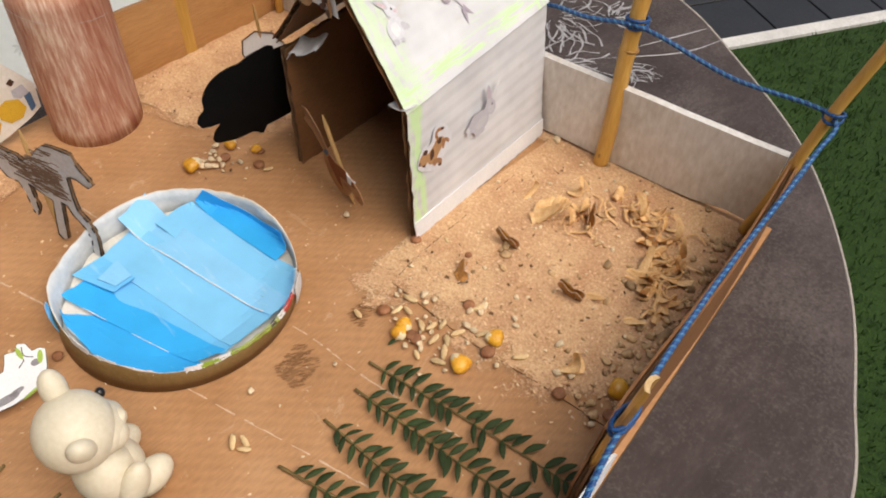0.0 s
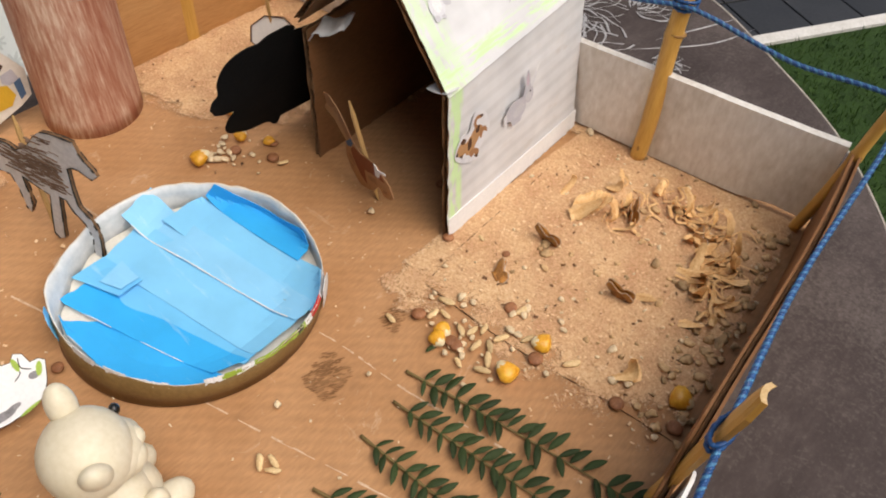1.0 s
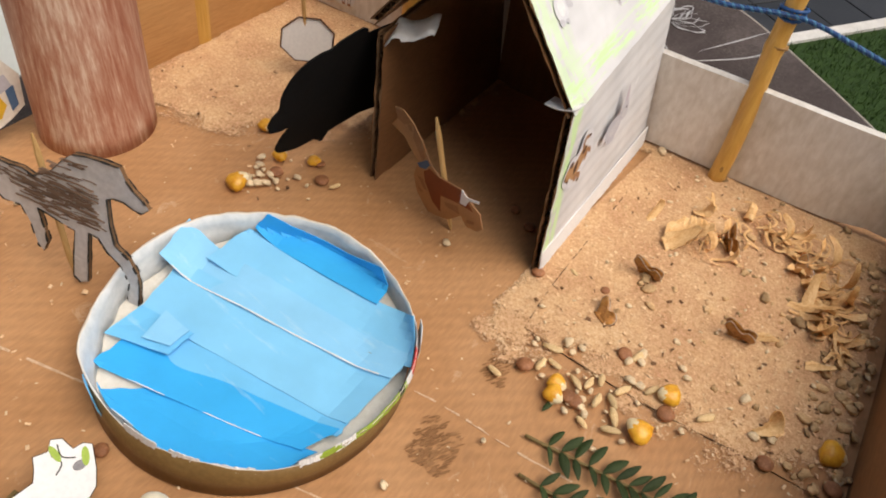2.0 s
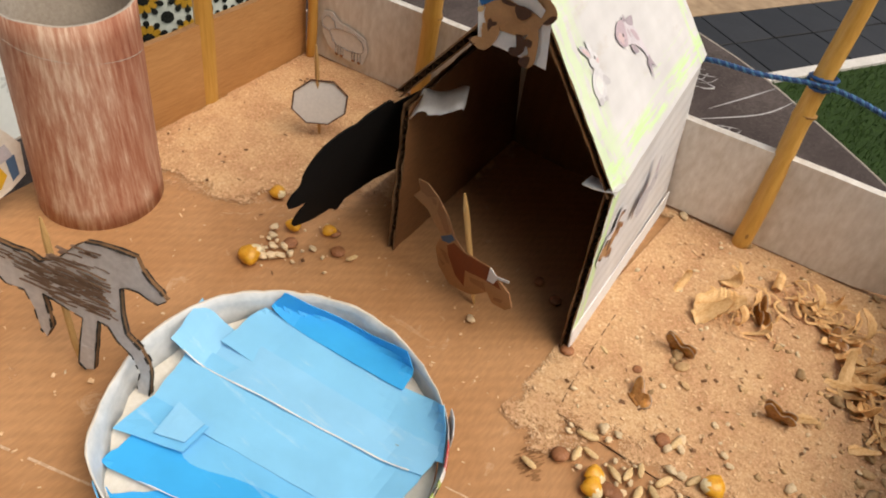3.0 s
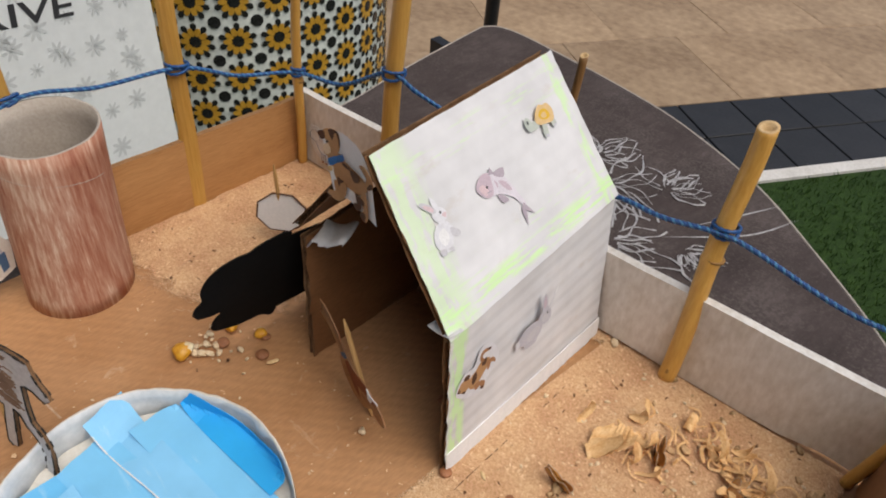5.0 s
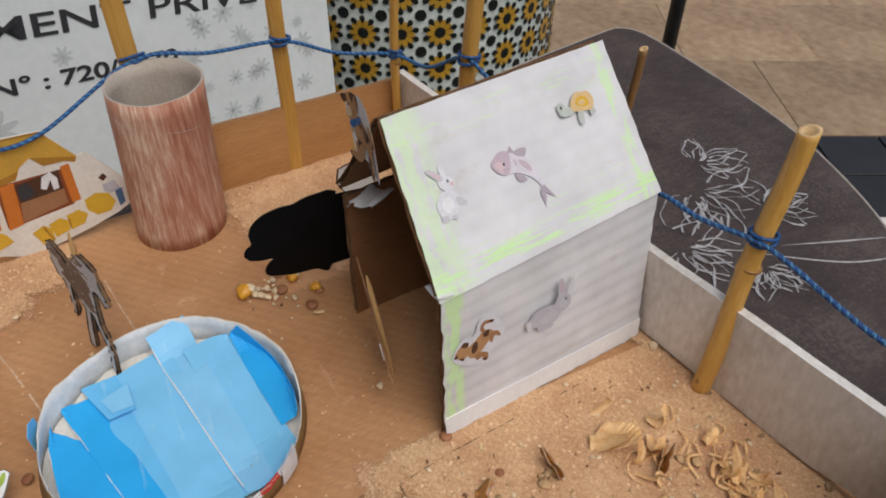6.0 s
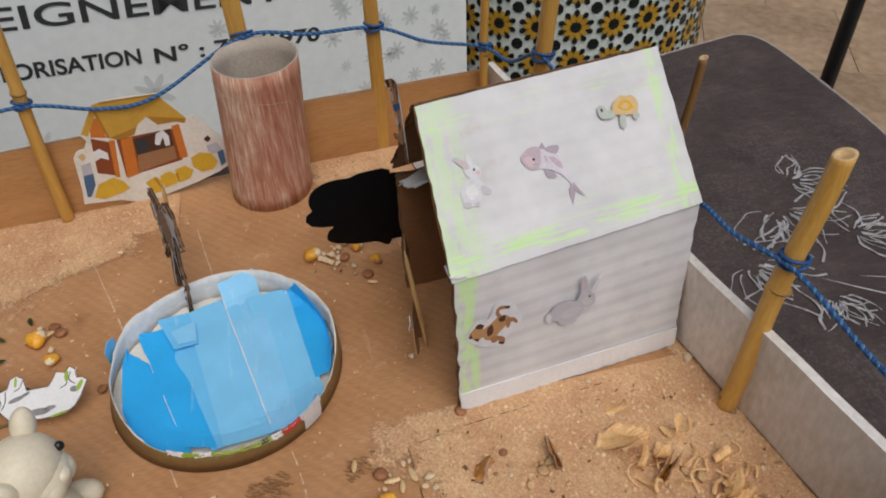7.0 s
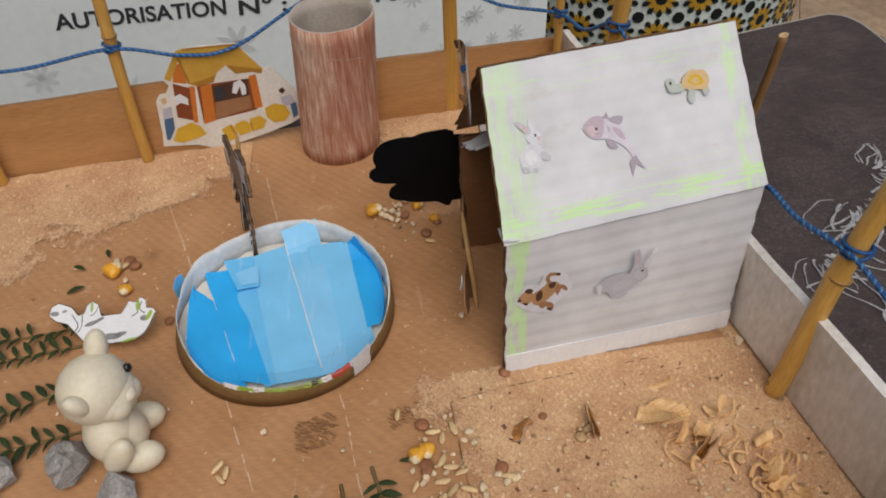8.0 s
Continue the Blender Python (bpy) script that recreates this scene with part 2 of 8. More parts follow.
def painted_card(name, green, stripe_axis):
    """White-painted corrugated card: flutes show through, thin dirt, and on the roof strokes of green marker along the edges."""
    m, nt, b = base_mat(name, 0.6, 0.3)
    uv = coords(nt, kind="UV")
    sep = nt.nodes.new("ShaderNodeSeparateXYZ")
    nt.links.new(uv, sep.inputs[0])
    v = coords(nt)
    wob = noise_tex(nt, v, 50, 3)
    w = nt.nodes.new("ShaderNodeTexWave")
    w.bands_direction = stripe_axis
    w.inputs["Scale"].default_value = 3.2
    w.inputs["Distortion"].default_value, w.inputs["Detail"].default_value, w.inputs["Detail Scale"].default_value = 0.7, 2.0, 2.0
    nt.links.new(uv, w.inputs["Vector"])
    col = ramp(nt, wob, [(0.3, (0.58, 0.58, 0.59)), (0.7, (0.70, 0.70, 0.71))])
    col = blend(nt, 0.13 if not green else 0.035, col, ramp(nt, w.outputs[0], [(0.1, (0.35, 0.34, 0.33)), (0.6, (1, 1, 1))]), "MULTIPLY")
    dirt = ramp(nt, noise_tex(nt, coords(nt, (1, 1, 3)), 38, 6, 0.7), [(0.58, (0, 0, 0)), (0.78, (0.55, 0.55, 0.55))])
    col = blend(nt, dirt, col, (0.50, 0.43, 0.36))
    stroke = noise_tex(nt, coords(nt, (1.5, 9, 1), "UV"), 3.2, 4, 0.6)
    stroke2 = noise_tex(nt, coords(nt, (9, 1.5, 1), "UV"), 3.2, 4, 0.6)

    def band(axis, lo, hi, soft, gate, thr):
        a = nt.nodes.new("ShaderNodeMapRange")
        a.inputs[1].default_value, a.inputs[2].default_value = lo - soft, lo
        nt.links.new(sep.outputs[axis], a.inputs[0])
        c = nt.nodes.new("ShaderNodeMapRange")
        c.inputs[1].default_value, c.inputs[2].default_value = hi + soft, hi
        nt.links.new(sep.outputs[axis], c.inputs[0])
        p = nt.nodes.new("ShaderNodeMath")
        p.operation = "MULTIPLY"
        nt.links.new(a.outputs[0], p.inputs[0])
        nt.links.new(c.outputs[0], p.inputs[1])
        g = ramp(nt, gate, [(thr, (0, 0, 0)), (thr + 0.10, (1, 1, 1))])
        q = nt.nodes.new("ShaderNodeMath")
        q.operation = "MULTIPLY"
        nt.links.new(p.outputs[0], q.inputs[0])
        nt.links.new(g, q.inputs[1])
        return q.outputs[0]

    if green:
        marks = [(band(1, 0.06, 0.13, 0.04, stroke, 0.46), 0.8), (band(0, 0.925, 0.955, 0.02, stroke2, 0.44), 0.6), (band(0, 0.0, 0.09, 0.08, stroke2, 0.40), 0.42),
                 (band(1, 0.80, 0.90, 0.05, stroke, 0.54), 0.35), (band(1, 0.20, 0.26, 0.05, stroke, 0.56), 0.35)]
    else:
        marks = [(band(0, 0.02, 0.075, 0.02, stroke2, 0.40), 0.75)]
    for fac, k in marks:
        s = nt.nodes.new("ShaderNodeMath")
        s.operation, s.inputs[1].default_value = "MULTIPLY", k
        nt.links.new(fac, s.inputs[0])
        col = blend(nt, s.outputs[0], col, (0.56, 0.83, 0.35))
    nt.links.new(col, b.inputs["Base Color"])
    h = blend(nt, 0.4, w.outputs[0], noise_tex(nt, v, 500, 3))
    bump(nt, b, h, 0.10 if green else 0.30, 0.0005)
    return m


ROOF_WHITE = painted_card("white_roof_card", True, "Y")
WALL_WHITE = painted_card("white_wall_card", False, "Y")
FOAM = surface("white_foam_board", (0.56, 0.51, 0.44), (0.80, 0.775, 0.73), 24, 400, 0.45, 0.4, 0.25, 0.0005, stretch=(1, 1, 0.4))


def sawdust_material():
    m, nt, b = base_mat("sawdust", 0.9, 0.15)
    v = coords(nt)
    n1, n2, n3 = noise_tex(nt, v, 38, 6, 0.65), noise_tex(nt, v, 700, 4, 0.75), noise_tex(nt, v, 1900, 3, 0.7)
    f = blend(nt, 0.5, n2, n3)
    col = ramp(nt, f, [(0.34, (0.34, 0.185, 0.085)), (0.46, (0.55, 0.33, 0.172)), (0.56, (0.645, 0.428, 0.250)), (0.68, (0.76, 0.575, 0.390))])
    col = blend(nt, 0.6, col, ramp(nt, n1, [(0.32, (0.28, 0.26, 0.24)), (0.66, (0.62, 0.62, 0.62))]), "OVERLAY")
    nt.links.new(col, b.inputs["Base Color"])
    bump(nt, b, f, 0.55, 0.0009)
    # the layer thins out into single grains at its edge
    cover = nt.nodes.new("ShaderNodeAttribute")
    cover.attribute_name = "cover"
    total = nt.nodes.new("ShaderNodeMath")
    total.operation = "ADD"
    nt.links.new(cover.outputs["Fac"], total.inputs[0])
    nt.links.new(f, total.inputs[1])
    nt.links.new(ramp(nt, total.outputs[0], [(0.50, (0, 0, 0)), (0.56, (1, 1, 1))]), b.inputs["Alpha"])
    return m


SAWDUST = sawdust_material()
FLAKE = surface("sawdust_flake", (0.50, 0.30, 0.15), (0.82, 0.60, 0.38), 300, 1500, 0.85, 0.15, vary=0.1)
TURF = surface("green_turf", (0.012, 0.030, 0.005), (0.030, 0.065, 0.011), 60, 260, 0.8, 0.2, 0.8, 0.004)
BLADE = surface("turf_blade", (0.018, 0.045, 0.006), (0.045, 0.092, 0.014), 8, 60, 0.6, 0.3, 0.0)
SLATE = surface("dark_slate_tile", (0.011, 0.011, 0.012), (0.024, 0.024, 0.025), 9, 90, 0.52, 0.4, 0.2, 0.001, vary=0.25)
GROUT = surface("pale_grout", (0.20, 0.17, 0.13), (0.32, 0.27, 0.21), 30, 300, 0.9, 0.1)
KERB = surface("white_stone_strip", (0.50, 0.48, 0.44), (0.68, 0.66, 0.62), 12, 150, 0.7, 0.3)
STONE = surface("cream_stone_tile", (0.20, 0.125, 0.065), (0.42, 0.30, 0.18), 3, 30, 0.5, 0.4, 0.2, 0.001, vary=0.10)
TILE_WHITE = surface("white_glazed_tile", (0.36, 0.40, 0.37), (0.54, 0.58, 0.54), 14, 120, 0.25, 0.5, 0.1)
TILE_BLACK = surface("black_glazed_tile", (0.010, 0.011, 0.011), (0.022, 0.022, 0.022), 30, 200, 0.25, 0.5, 0.1)
TILE_YELLOW = surface("yellow_glazed_tile", (0.36, 0.19, 0.018), (0.54, 0.31, 0.04), 30, 200, 0.28, 0.5, 0.1)
VINYL = surface("white_banner_vinyl", (0.74, 0.77, 0.77), (0.82, 0.85, 0.85), 6, 90, 0.5, 0.35, 0.05)
# only for the added sky blocker south of the table
BLOCKER_DARK = surface("dark_blocker", (0.09, 0.08, 0.07), (0.15, 0.135, 0.12), 6, 90, 0.85, 0.2, 0.4, 0.002)
IRON = surface("black_iron", (0.012, 0.012, 0.013), (0.025, 0.025, 0.026), 30, 200, 0.45, 0.4)


# ---------------- mesh helpers ----------------
def finish(name, bm, mats, smooth=False):
    me = bpy.data.meshes.new(name)
    bmesh.ops.recalc_face_normals(bm, faces=bm.faces)
    bm.to_mesh(me)
    bm.free()
    for m in mats if isinstance(mats, (list, tuple)) else [mats]:
        me.materials.append(m)
    if smooth:
        for p in me.polygons:
            p.use_smooth = True
    return me


def thing(name, bm, mats, label, category, group="", kind="", smooth=False):
    return tagged(new(name, finish(name, bm, mats, smooth)), label, category, group, kind)


def holder(name, at, label, category, group="", kind=""):
    e = new(name)
    e.empty_display_size = 0.01
    e.location = at
    return tagged(e, label, category, group, kind)


def part(name, bm, mats, parent, label="", smooth=False, local=False):
    """One mesh under its thing; its points are given in the world, or from the parent's place."""
    ob = new(name, finish(name, bm, mats, smooth))
    ob.parent = parent
    if not local:
        ob.matrix_parent_inverse = Matrix.Translation(-world_place(parent))
    return tagged(ob, label)


def world_place(ob):
    p = Vector((0, 0, 0))
    while ob is not None:
        p += ob.matrix_parent_inverse.translation + ob.location
        ob = ob.parent
    return p


def add_mesh(bm, verts, faces, mat=0):
    vs = [bm.verts.new(v) for v in verts]
    out = []
    for f in faces:
        try:
            fc = bm.faces.new([vs[i] for i in f])
            fc.material_index = mat
            out.append(fc)
        except ValueError:
            pass
    return vs, out


def thicken(bm, t):
    """Gives an open sheet a second side and a rim."""
    bm.normal_update()
    faces, edges = list(bm.faces), [e for e in bm.edges if e.is_boundary]
    ends = []
    for e in edges:
        lp = e.link_loops[0]
        ends.append((lp.vert, lp.link_loop_next.vert, lp.face.material_index))
    twin = {v: bm.verts.new(v.co - v.normal * t) for v in list(bm.verts)}
    for f in faces:
        bm.faces.new([twin[v] for v in reversed(f.verts)]).material_index = f.material_index
    for a, b, m in ends:
        bm.faces.new((b, a, twin[a], twin[b])).material_index = m


def box(bm, lo, hi, mat=0, m=None):
    (a, b, c), (d, e, f) = lo, hi
    vs = [Vector(p) for p in ((a, b, c), (d, b, c), (d, e, c), (a, e, c), (a, b, f), (d, b, f), (d, e, f), (a, e, f))]
    if m:
        vs = [m @ v for v in vs]
    return add_mesh(bm, vs, [(3, 2, 1, 0), (4, 5, 6, 7), (0, 1, 5, 4), (1, 2, 6, 5), (2, 3, 7, 6), (3, 0, 4, 7)], mat)


def prism(bm, pts, origin, u, v, thick, mat=0, side=0, back=None):
    """A flat outline (a, b) laid on origin + a*u + b*v and given thickness along u x v."""
    u, v, o = Vector(u), Vector(v), Vector(origin)
    n = u.cross(v).normalized()
    k = len(pts)
    vs = [bm.verts.new(o + a * u + b * v + n * thick) for a, b in pts] + [bm.verts.new(o + a * u + b * v) for a, b in pts]
    bm.faces.new(vs[:k]).material_index = mat
    bm.faces.new(vs[k:][::-1]).material_index = mat if back is None else back
    for i in range(k):
        j = (i + 1) % k
        bm.faces.new((vs[i], vs[k + i], vs[k + j], vs[j])).material_index = side
    return n


def oval(cx, cy, rx, ry, turn=0, k=14, lo=0, hi=360):
    c, s = math.cos(radians(turn)), math.sin(radians(turn))
    out = []
    for i in range(k if hi - lo == 360 else k + 1):
        a = radians(lo + (hi - lo) * i / k)
        x, y = rx * math.cos(a), ry * math.sin(a)
        out.append((cx + x * c - y * s, cy + x * s + y * c))
    return out


def smooth_path(points, steps=8, closed=False):
    """Catmull-Rom through points."""
    pts = [Vector(p) for p in points]
    n, out = len(pts), []
    for i in range(n if closed else n - 1):
        get = (lambda k: pts[k % n]) if closed else (lambda k: pts[min(max(k, 0), n - 1)])
        p0, p1, p2, p3 = get(i - 1), get(i), get(i + 1), get(i + 2)
        for s in range(steps):
            t = s / steps
            out.append(0.5 * ((2 * p1) + (p2 - p0) * t + (2 * p0 - 5 * p1 + 4 * p2 - p3) * t * t + (3 * p1 - p0 - 3 * p2 + p3) * t ** 3))
    if not closed:
        out.append(pts[-1])
    return out


def sweep(bm, path, radius, k=8, mat=0, flat=1.0, closed=False, caps=True):
    """A round or flattened tube along a path; radius is a number or a function of 0..1."""
    rings, n, side = [], len(path), None
    for i, p in enumerate(path):
        d = (path[(i + 1) % n] - path[i - 1]) if closed else (path[min(i + 1, n - 1)] - path[max(i - 1, 0)])
        d = d.normalized() if d.length > 1e-9 else Vector((0, 0, 1))
        if side is None:
            side = d.cross(Vector((0, 0, 1)) if abs(d.z) < 0.9 else Vector((1, 0, 0))).normalized()
        side = (side - d * side.dot(d)).normalized()
        up = d.cross(side)
        r = radius(i / (n - 1)) if callable(radius) else radius
        rings.append([bm.verts.new(p + side * (r * math.cos(2 * math.pi * j / k)) + up * (r * flat * math.sin(2 * math.pi * j / k))) for j in range(k)])
    for i in range(n if closed else n - 1):
        a, b = rings[i], rings[(i + 1) % n]
        for j in range(k):
            bm.faces.new((a[j], a[(j + 1) % k], b[(j + 1) % k], b[j])).material_index = mat
    if caps and not closed:
        bm.faces.new(rings[0][::-1]).material_index = mat
        bm.faces.new(rings[-1]).material_index = mat
    return rings


def blob(bm, centre, radii, m=None, k=10, mat=0, rough=0.0, seed=0):
    """A rounded lump."""
    m = m or Matrix.Identity(3)
    rings = []
    c = Vector(centre)
    for i in range(1, k // 2 + 1):
        th = math.pi * i / (k // 2 + 1)
        ring = []
        for j in range(k):
            ph = 2 * math.pi * j / k
            d = Vector((math.sin(th) * math.cos(ph), math.sin(th) * math.sin(ph), math.cos(th)))
            f = 1 + rough * noise.noise(d * 1.7 + Vector((seed * 3.1, seed * 1.7, seed)))
            ring.append(bm.verts.new(c + m @ Vector((d.x * radii[0] * f, d.y * radii[1] * f, d.z * radii[2] * f))))
        rings.append(ring)
    top, bot = bm.verts.new(c + m @ Vector((0, 0, radii[2]))), bm.verts.new(c + m @ Vector((0, 0, -radii[2])))
    for j in range(k):
        jj = (j + 1) % k
        bm.faces.new((top, rings[0][j], rings[0][jj])).material_index = mat
        bm.faces.new((bot, rings[-1][jj], rings[-1][j])).material_index = mat
        for a, b in zip(rings, rings[1:]):
            bm.faces.new((a[j], b[j], b[jj], a[jj])).material_index = mat


def sticker(name, parent, origin, u, v, shapes, label, lift=0.00006, step=0.000012):
    """Flat coloured shapes on a surface, later ones on top."""
    bm, mats = bmesh.new(), []
    u, v, o = Vector(u).normalized(), Vector(v).normalized(), Vector(origin)
    n = u.cross(v).normalized()
    for i, (pts, ink) in enumerate(shapes):
        mt = INK[ink] if ink in INK else ink
        if mt not in mats:
            mats.append(mt)
        prism(bm, pts, o + n * (lift + step * i - 0.00003), u, v, 0.00003, mats.index(mt), mats.index(mt))
    return part(name, bm, mats, parent, label)


# ---------------- the far ground ----------------
FLOOR_Z = -0.76
BAND_AT, BAND_ALONG = Vector((-0.45, 1.48, FLOOR_Z)), Vector((0.44, 0.90, 0)).normalized()
BAND_OFF = Vector((-BAND_ALONG.y, BAND_ALONG.x, 0))


def ground_sheet():
    bm = bmesh.new()
    add_mesh(bm, [(-60, -60, FLOOR_Z - 0.012), (60, -60, FLOOR_Z - 0.012), (60, 60, FLOOR_Z - 0.012), (-60, 60, FLOOR_Z - 0.012)], [(0, 1, 2, 3)])
    return thing("ground", bm, GROUT, "pale grey mortar bed under the courtyard paving", "ground", kind="structure")


def strip_on_ground(bm, along0, along1, off0, off1, z0, z1, mat=0):
    p = [BAND_AT + BAND_ALONG * a + BAND_OFF * o for a, o in ((along0, off0), (along1, off0), (along1, off1), (along0, off1))]
    vs = [(q.x, q.y, z0) for q in p] + [(q.x, q.y, z1) for q in p]
    add_mesh(bm, vs, [(3, 2, 1, 0), (4, 5, 6, 7), (0, 1, 5, 4), (1, 2, 6, 5), (2, 3, 7, 6), (3, 0, 4, 7)], mat)


ground = ground_sheet()
# added wall, never in view: cuts sky light from the south
bm = bmesh.new()
box(bm, (-1.6, -1.30, FLOOR_Z - 0.01), (1.5, -1.10, FLOOR_Z + 2.6))
thing("south_sky_blocker", bm, BLOCKER_DARK, "unseen dark wall added to block sky light from the south", "wall", kind="structure")
bm = bmesh.new()
strip_on_ground(bm, -4.3, 5.7, -0.038, 0.0, FLOOR_Z - 0.011, FLOOR_Z + 0.008)
kerb = thing("kerb_strip", bm, KERB, "narrow white stone strip between turf and dark tiles", "kerb", kind="structure")
bm = bmesh.new()
strip_on_ground(bm, -4.3, 5.7, -7.0, -0.039, FLOOR_Z - 0.011, FLOOR_Z)
lawn = thing("turf", bm, TURF, "short green artificial turf beside the paving", "turf", kind="structure")

rng = np.random.default_rng(4)
count = 70000
la, lo = rng.uniform(-1.6, 2.4, count), rng.uniform(-1.9, -0.042, count)
base = np.array(BAND_AT)[None] + la[:, None] * np.array(BAND_ALONG) + lo[:, None] * np.array(BAND_OFF)
ang, hgt, wid = rng.uniform(0, 6.283, count), rng.uniform(0.008, 0.018, count), 0.0016
dx = np.stack([np.cos(ang), np.sin(ang), 0 * ang], 1)
tip = base + np.stack([rng.normal(0, 0.005, count), rng.normal(0, 0.005, count), hgt], 1)
verts = np.stack([base - dx * wid, base + dx * wid, tip], 1).reshape(-1, 3)
me = bpy.data.meshes.new("turf_blades")
me.from_pydata(verts.tolist(), [], np.arange(3 * count).reshape(-1, 3).tolist())
me.materials.append(BLADE)
tagged(new("turf_blades", me), "short green plastic turf blades on the ground", "turf", kind="stuff")

# dark tiles in two rows, then cream stone slabs
dark_band = holder("dark_tile_band", BAND_AT, "band of dark slate floor tiles in two rows", "paving", kind="structure")
TILE = 0.168


def slab_mesh(name, w, d, h, mat):
    bm = bmesh.new()
    vs, fs = box(bm, (-w / 2, -d / 2, -h), (w / 2, d / 2, 0))
    bmesh.ops.bevel(bm, geom=[e for e in bm.edges if all(v.co.z > -0.001 for v in e.verts)], offset=0.0012, segments=1, affect="EDGES")
    return finish(name, bm, mat)


band_turn = math.atan2(BAND_ALONG.y, BAND_ALONG.x)
tile_me, stone_me = slab_mesh("tile", TILE - 0.005, TILE - 0.005, 0.010, SLATE), slab_mesh("slab", 0.40 - 0.0008, 0.40 - 0.0008, 0.010, STONE)
for row in range(2):
    for i in range(60):
        ob = new("tile", tile_me)
        ob.parent = dark_band
        p = BAND_ALONG * ((i - 26) * TILE + 0.07) + BAND_OFF * ((row + 0.5) * TILE + 0.001)
        ob.matrix_basis = Matrix.Translation((p.x, p.y, random.uniform(-0.0008, 0.0008))) @ Matrix.Rotation(band_turn, 4, "Z")
paving = holder("stone_paving", BAND_AT, "cream stone floor slabs, worn and blotchy", "paving", kind="structure")
for row in range(13):
    for i in range(22):
        ob = new("slab", stone_me)
        ob.parent = paving
        p = BAND_ALONG * ((i - 10) * 0.40 + 0.2 * (row % 2)) + BAND_OFF * (2 * TILE + 0.003 + (row + 0.5) * 0.40)
        ob.matrix_basis = Matrix.Translation((p.x, p.y, random.uniform(-0.0008, 0.0008))) @ Matrix.Rotation(band_turn, 4, "Z")

# tiled column with star rosettes
COL_AT, COL_R = Vector((-0.955, 0.405, FLOOR_Z)), 0.25


def column():
    col = holder("tiled_column", COL_AT, "round column clad in black, yellow and white star tiles", "column", kind="structure")
    bm = bmesh.new()
    k = 64
    lo = [bm.verts.new(COL_AT + Vector((COL_R * math.cos(2 * math.pi * i / k), COL_R * math.sin(2 * math.pi * i / k), 0))) for i in range(k)]
    hi = [bm.verts.new(v.co + Vector((0, 0, 1.8))) for v in lo]
    for i in range(k):
        bm.faces.new((lo[i], lo[(i + 1) % k], hi[(i + 1) % k], hi[i]))
    bm.faces.new(hi)
    part("shaft", bm, TILE_WHITE, col, "white glazed ground of the tilework", True)

    def rosette():
        bm = bmesh.new()
        ex, ey, o = Vector((1, 0, 0)), Vector((0, 1, 0)), Vector((0, 0, 0.0004))
        prism(bm, oval(0, 0, 0.0172, 0.0172, 0, 20), o, ex, ey, 0.0006, 0, 0)
        for a in range(10):
            t = radians(36 * a)
            c, s = math.cos(t), math.sin(t)
            prism(bm, oval(0.0132 * c, 0.0132 * s, 0.0062, 0.0040, 36 * a, 8), o, ex, ey, 0.0010, 1, 1)
            t2 = radians(36 * a + 18)
            c, s = math.cos(t2), math.sin(t2)
            prism(bm, oval(0.0212 * c, 0.0212 * s, 0.0048, 0.0042, 36 * a + 18, 6), o, ex, ey, 0.0010, 0, 0)
        prism(bm, oval(0, 0, 0.0078, 0.0078, 0, 10), o, ex, ey, 0.0013, 0, 0)
        return finish("rosette", bm, [TILE_BLACK, TILE_YELLOW])

    def dot():
        bm = bmesh.new()
        prism(bm, oval(0, 0, 0.0086, 0.0086, 22, 8), Vector((0, 0, 0.0004)), Vector((1, 0, 0)), Vector((0, 1, 0)), 0.0010)
        return finish("star_tile", bm, TILE_BLACK)

    ros, dt = rosette(), dot()
    step, around = 0.0540, 29
    for i in range(-10, 7):
        for r in range(-5, 10):
            for mesh, half in ((ros, 0.0), (dt, 0.5)):
                a, z = 2 * math.pi * (i + half) / around - 0.004, 0.502 + (r + half) * step
                ob = new(mesh.name.split(".")[0], mesh)
                ob.parent = col
                ob.matrix_basis = Matrix.Translation((COL_R * math.cos(a), COL_R * math.sin(a), z)) @ Matrix.Rotation(a + math.pi / 2, 4, "Z") @ Matrix.Rotation(math.pi / 2, 4, "X")


column()

# printed banner
BAN_A, BAN_B = Vector((-0.752, 0.203, 0)), Vector((-0.634, -0.180, 0))
ban_u = (BAN_A - BAN_B).normalized()
ban_n = Vector((ban_u.y, -ban_u.x, 0))
ban_tilt = radians(-8)


def banner_point(y, z, lift=0.0):
    s = (y - BAN_B.y) / ban_u.y
    return BAN_B + ban_u * s + Vector((0, 0, z)) + ban_n * lift


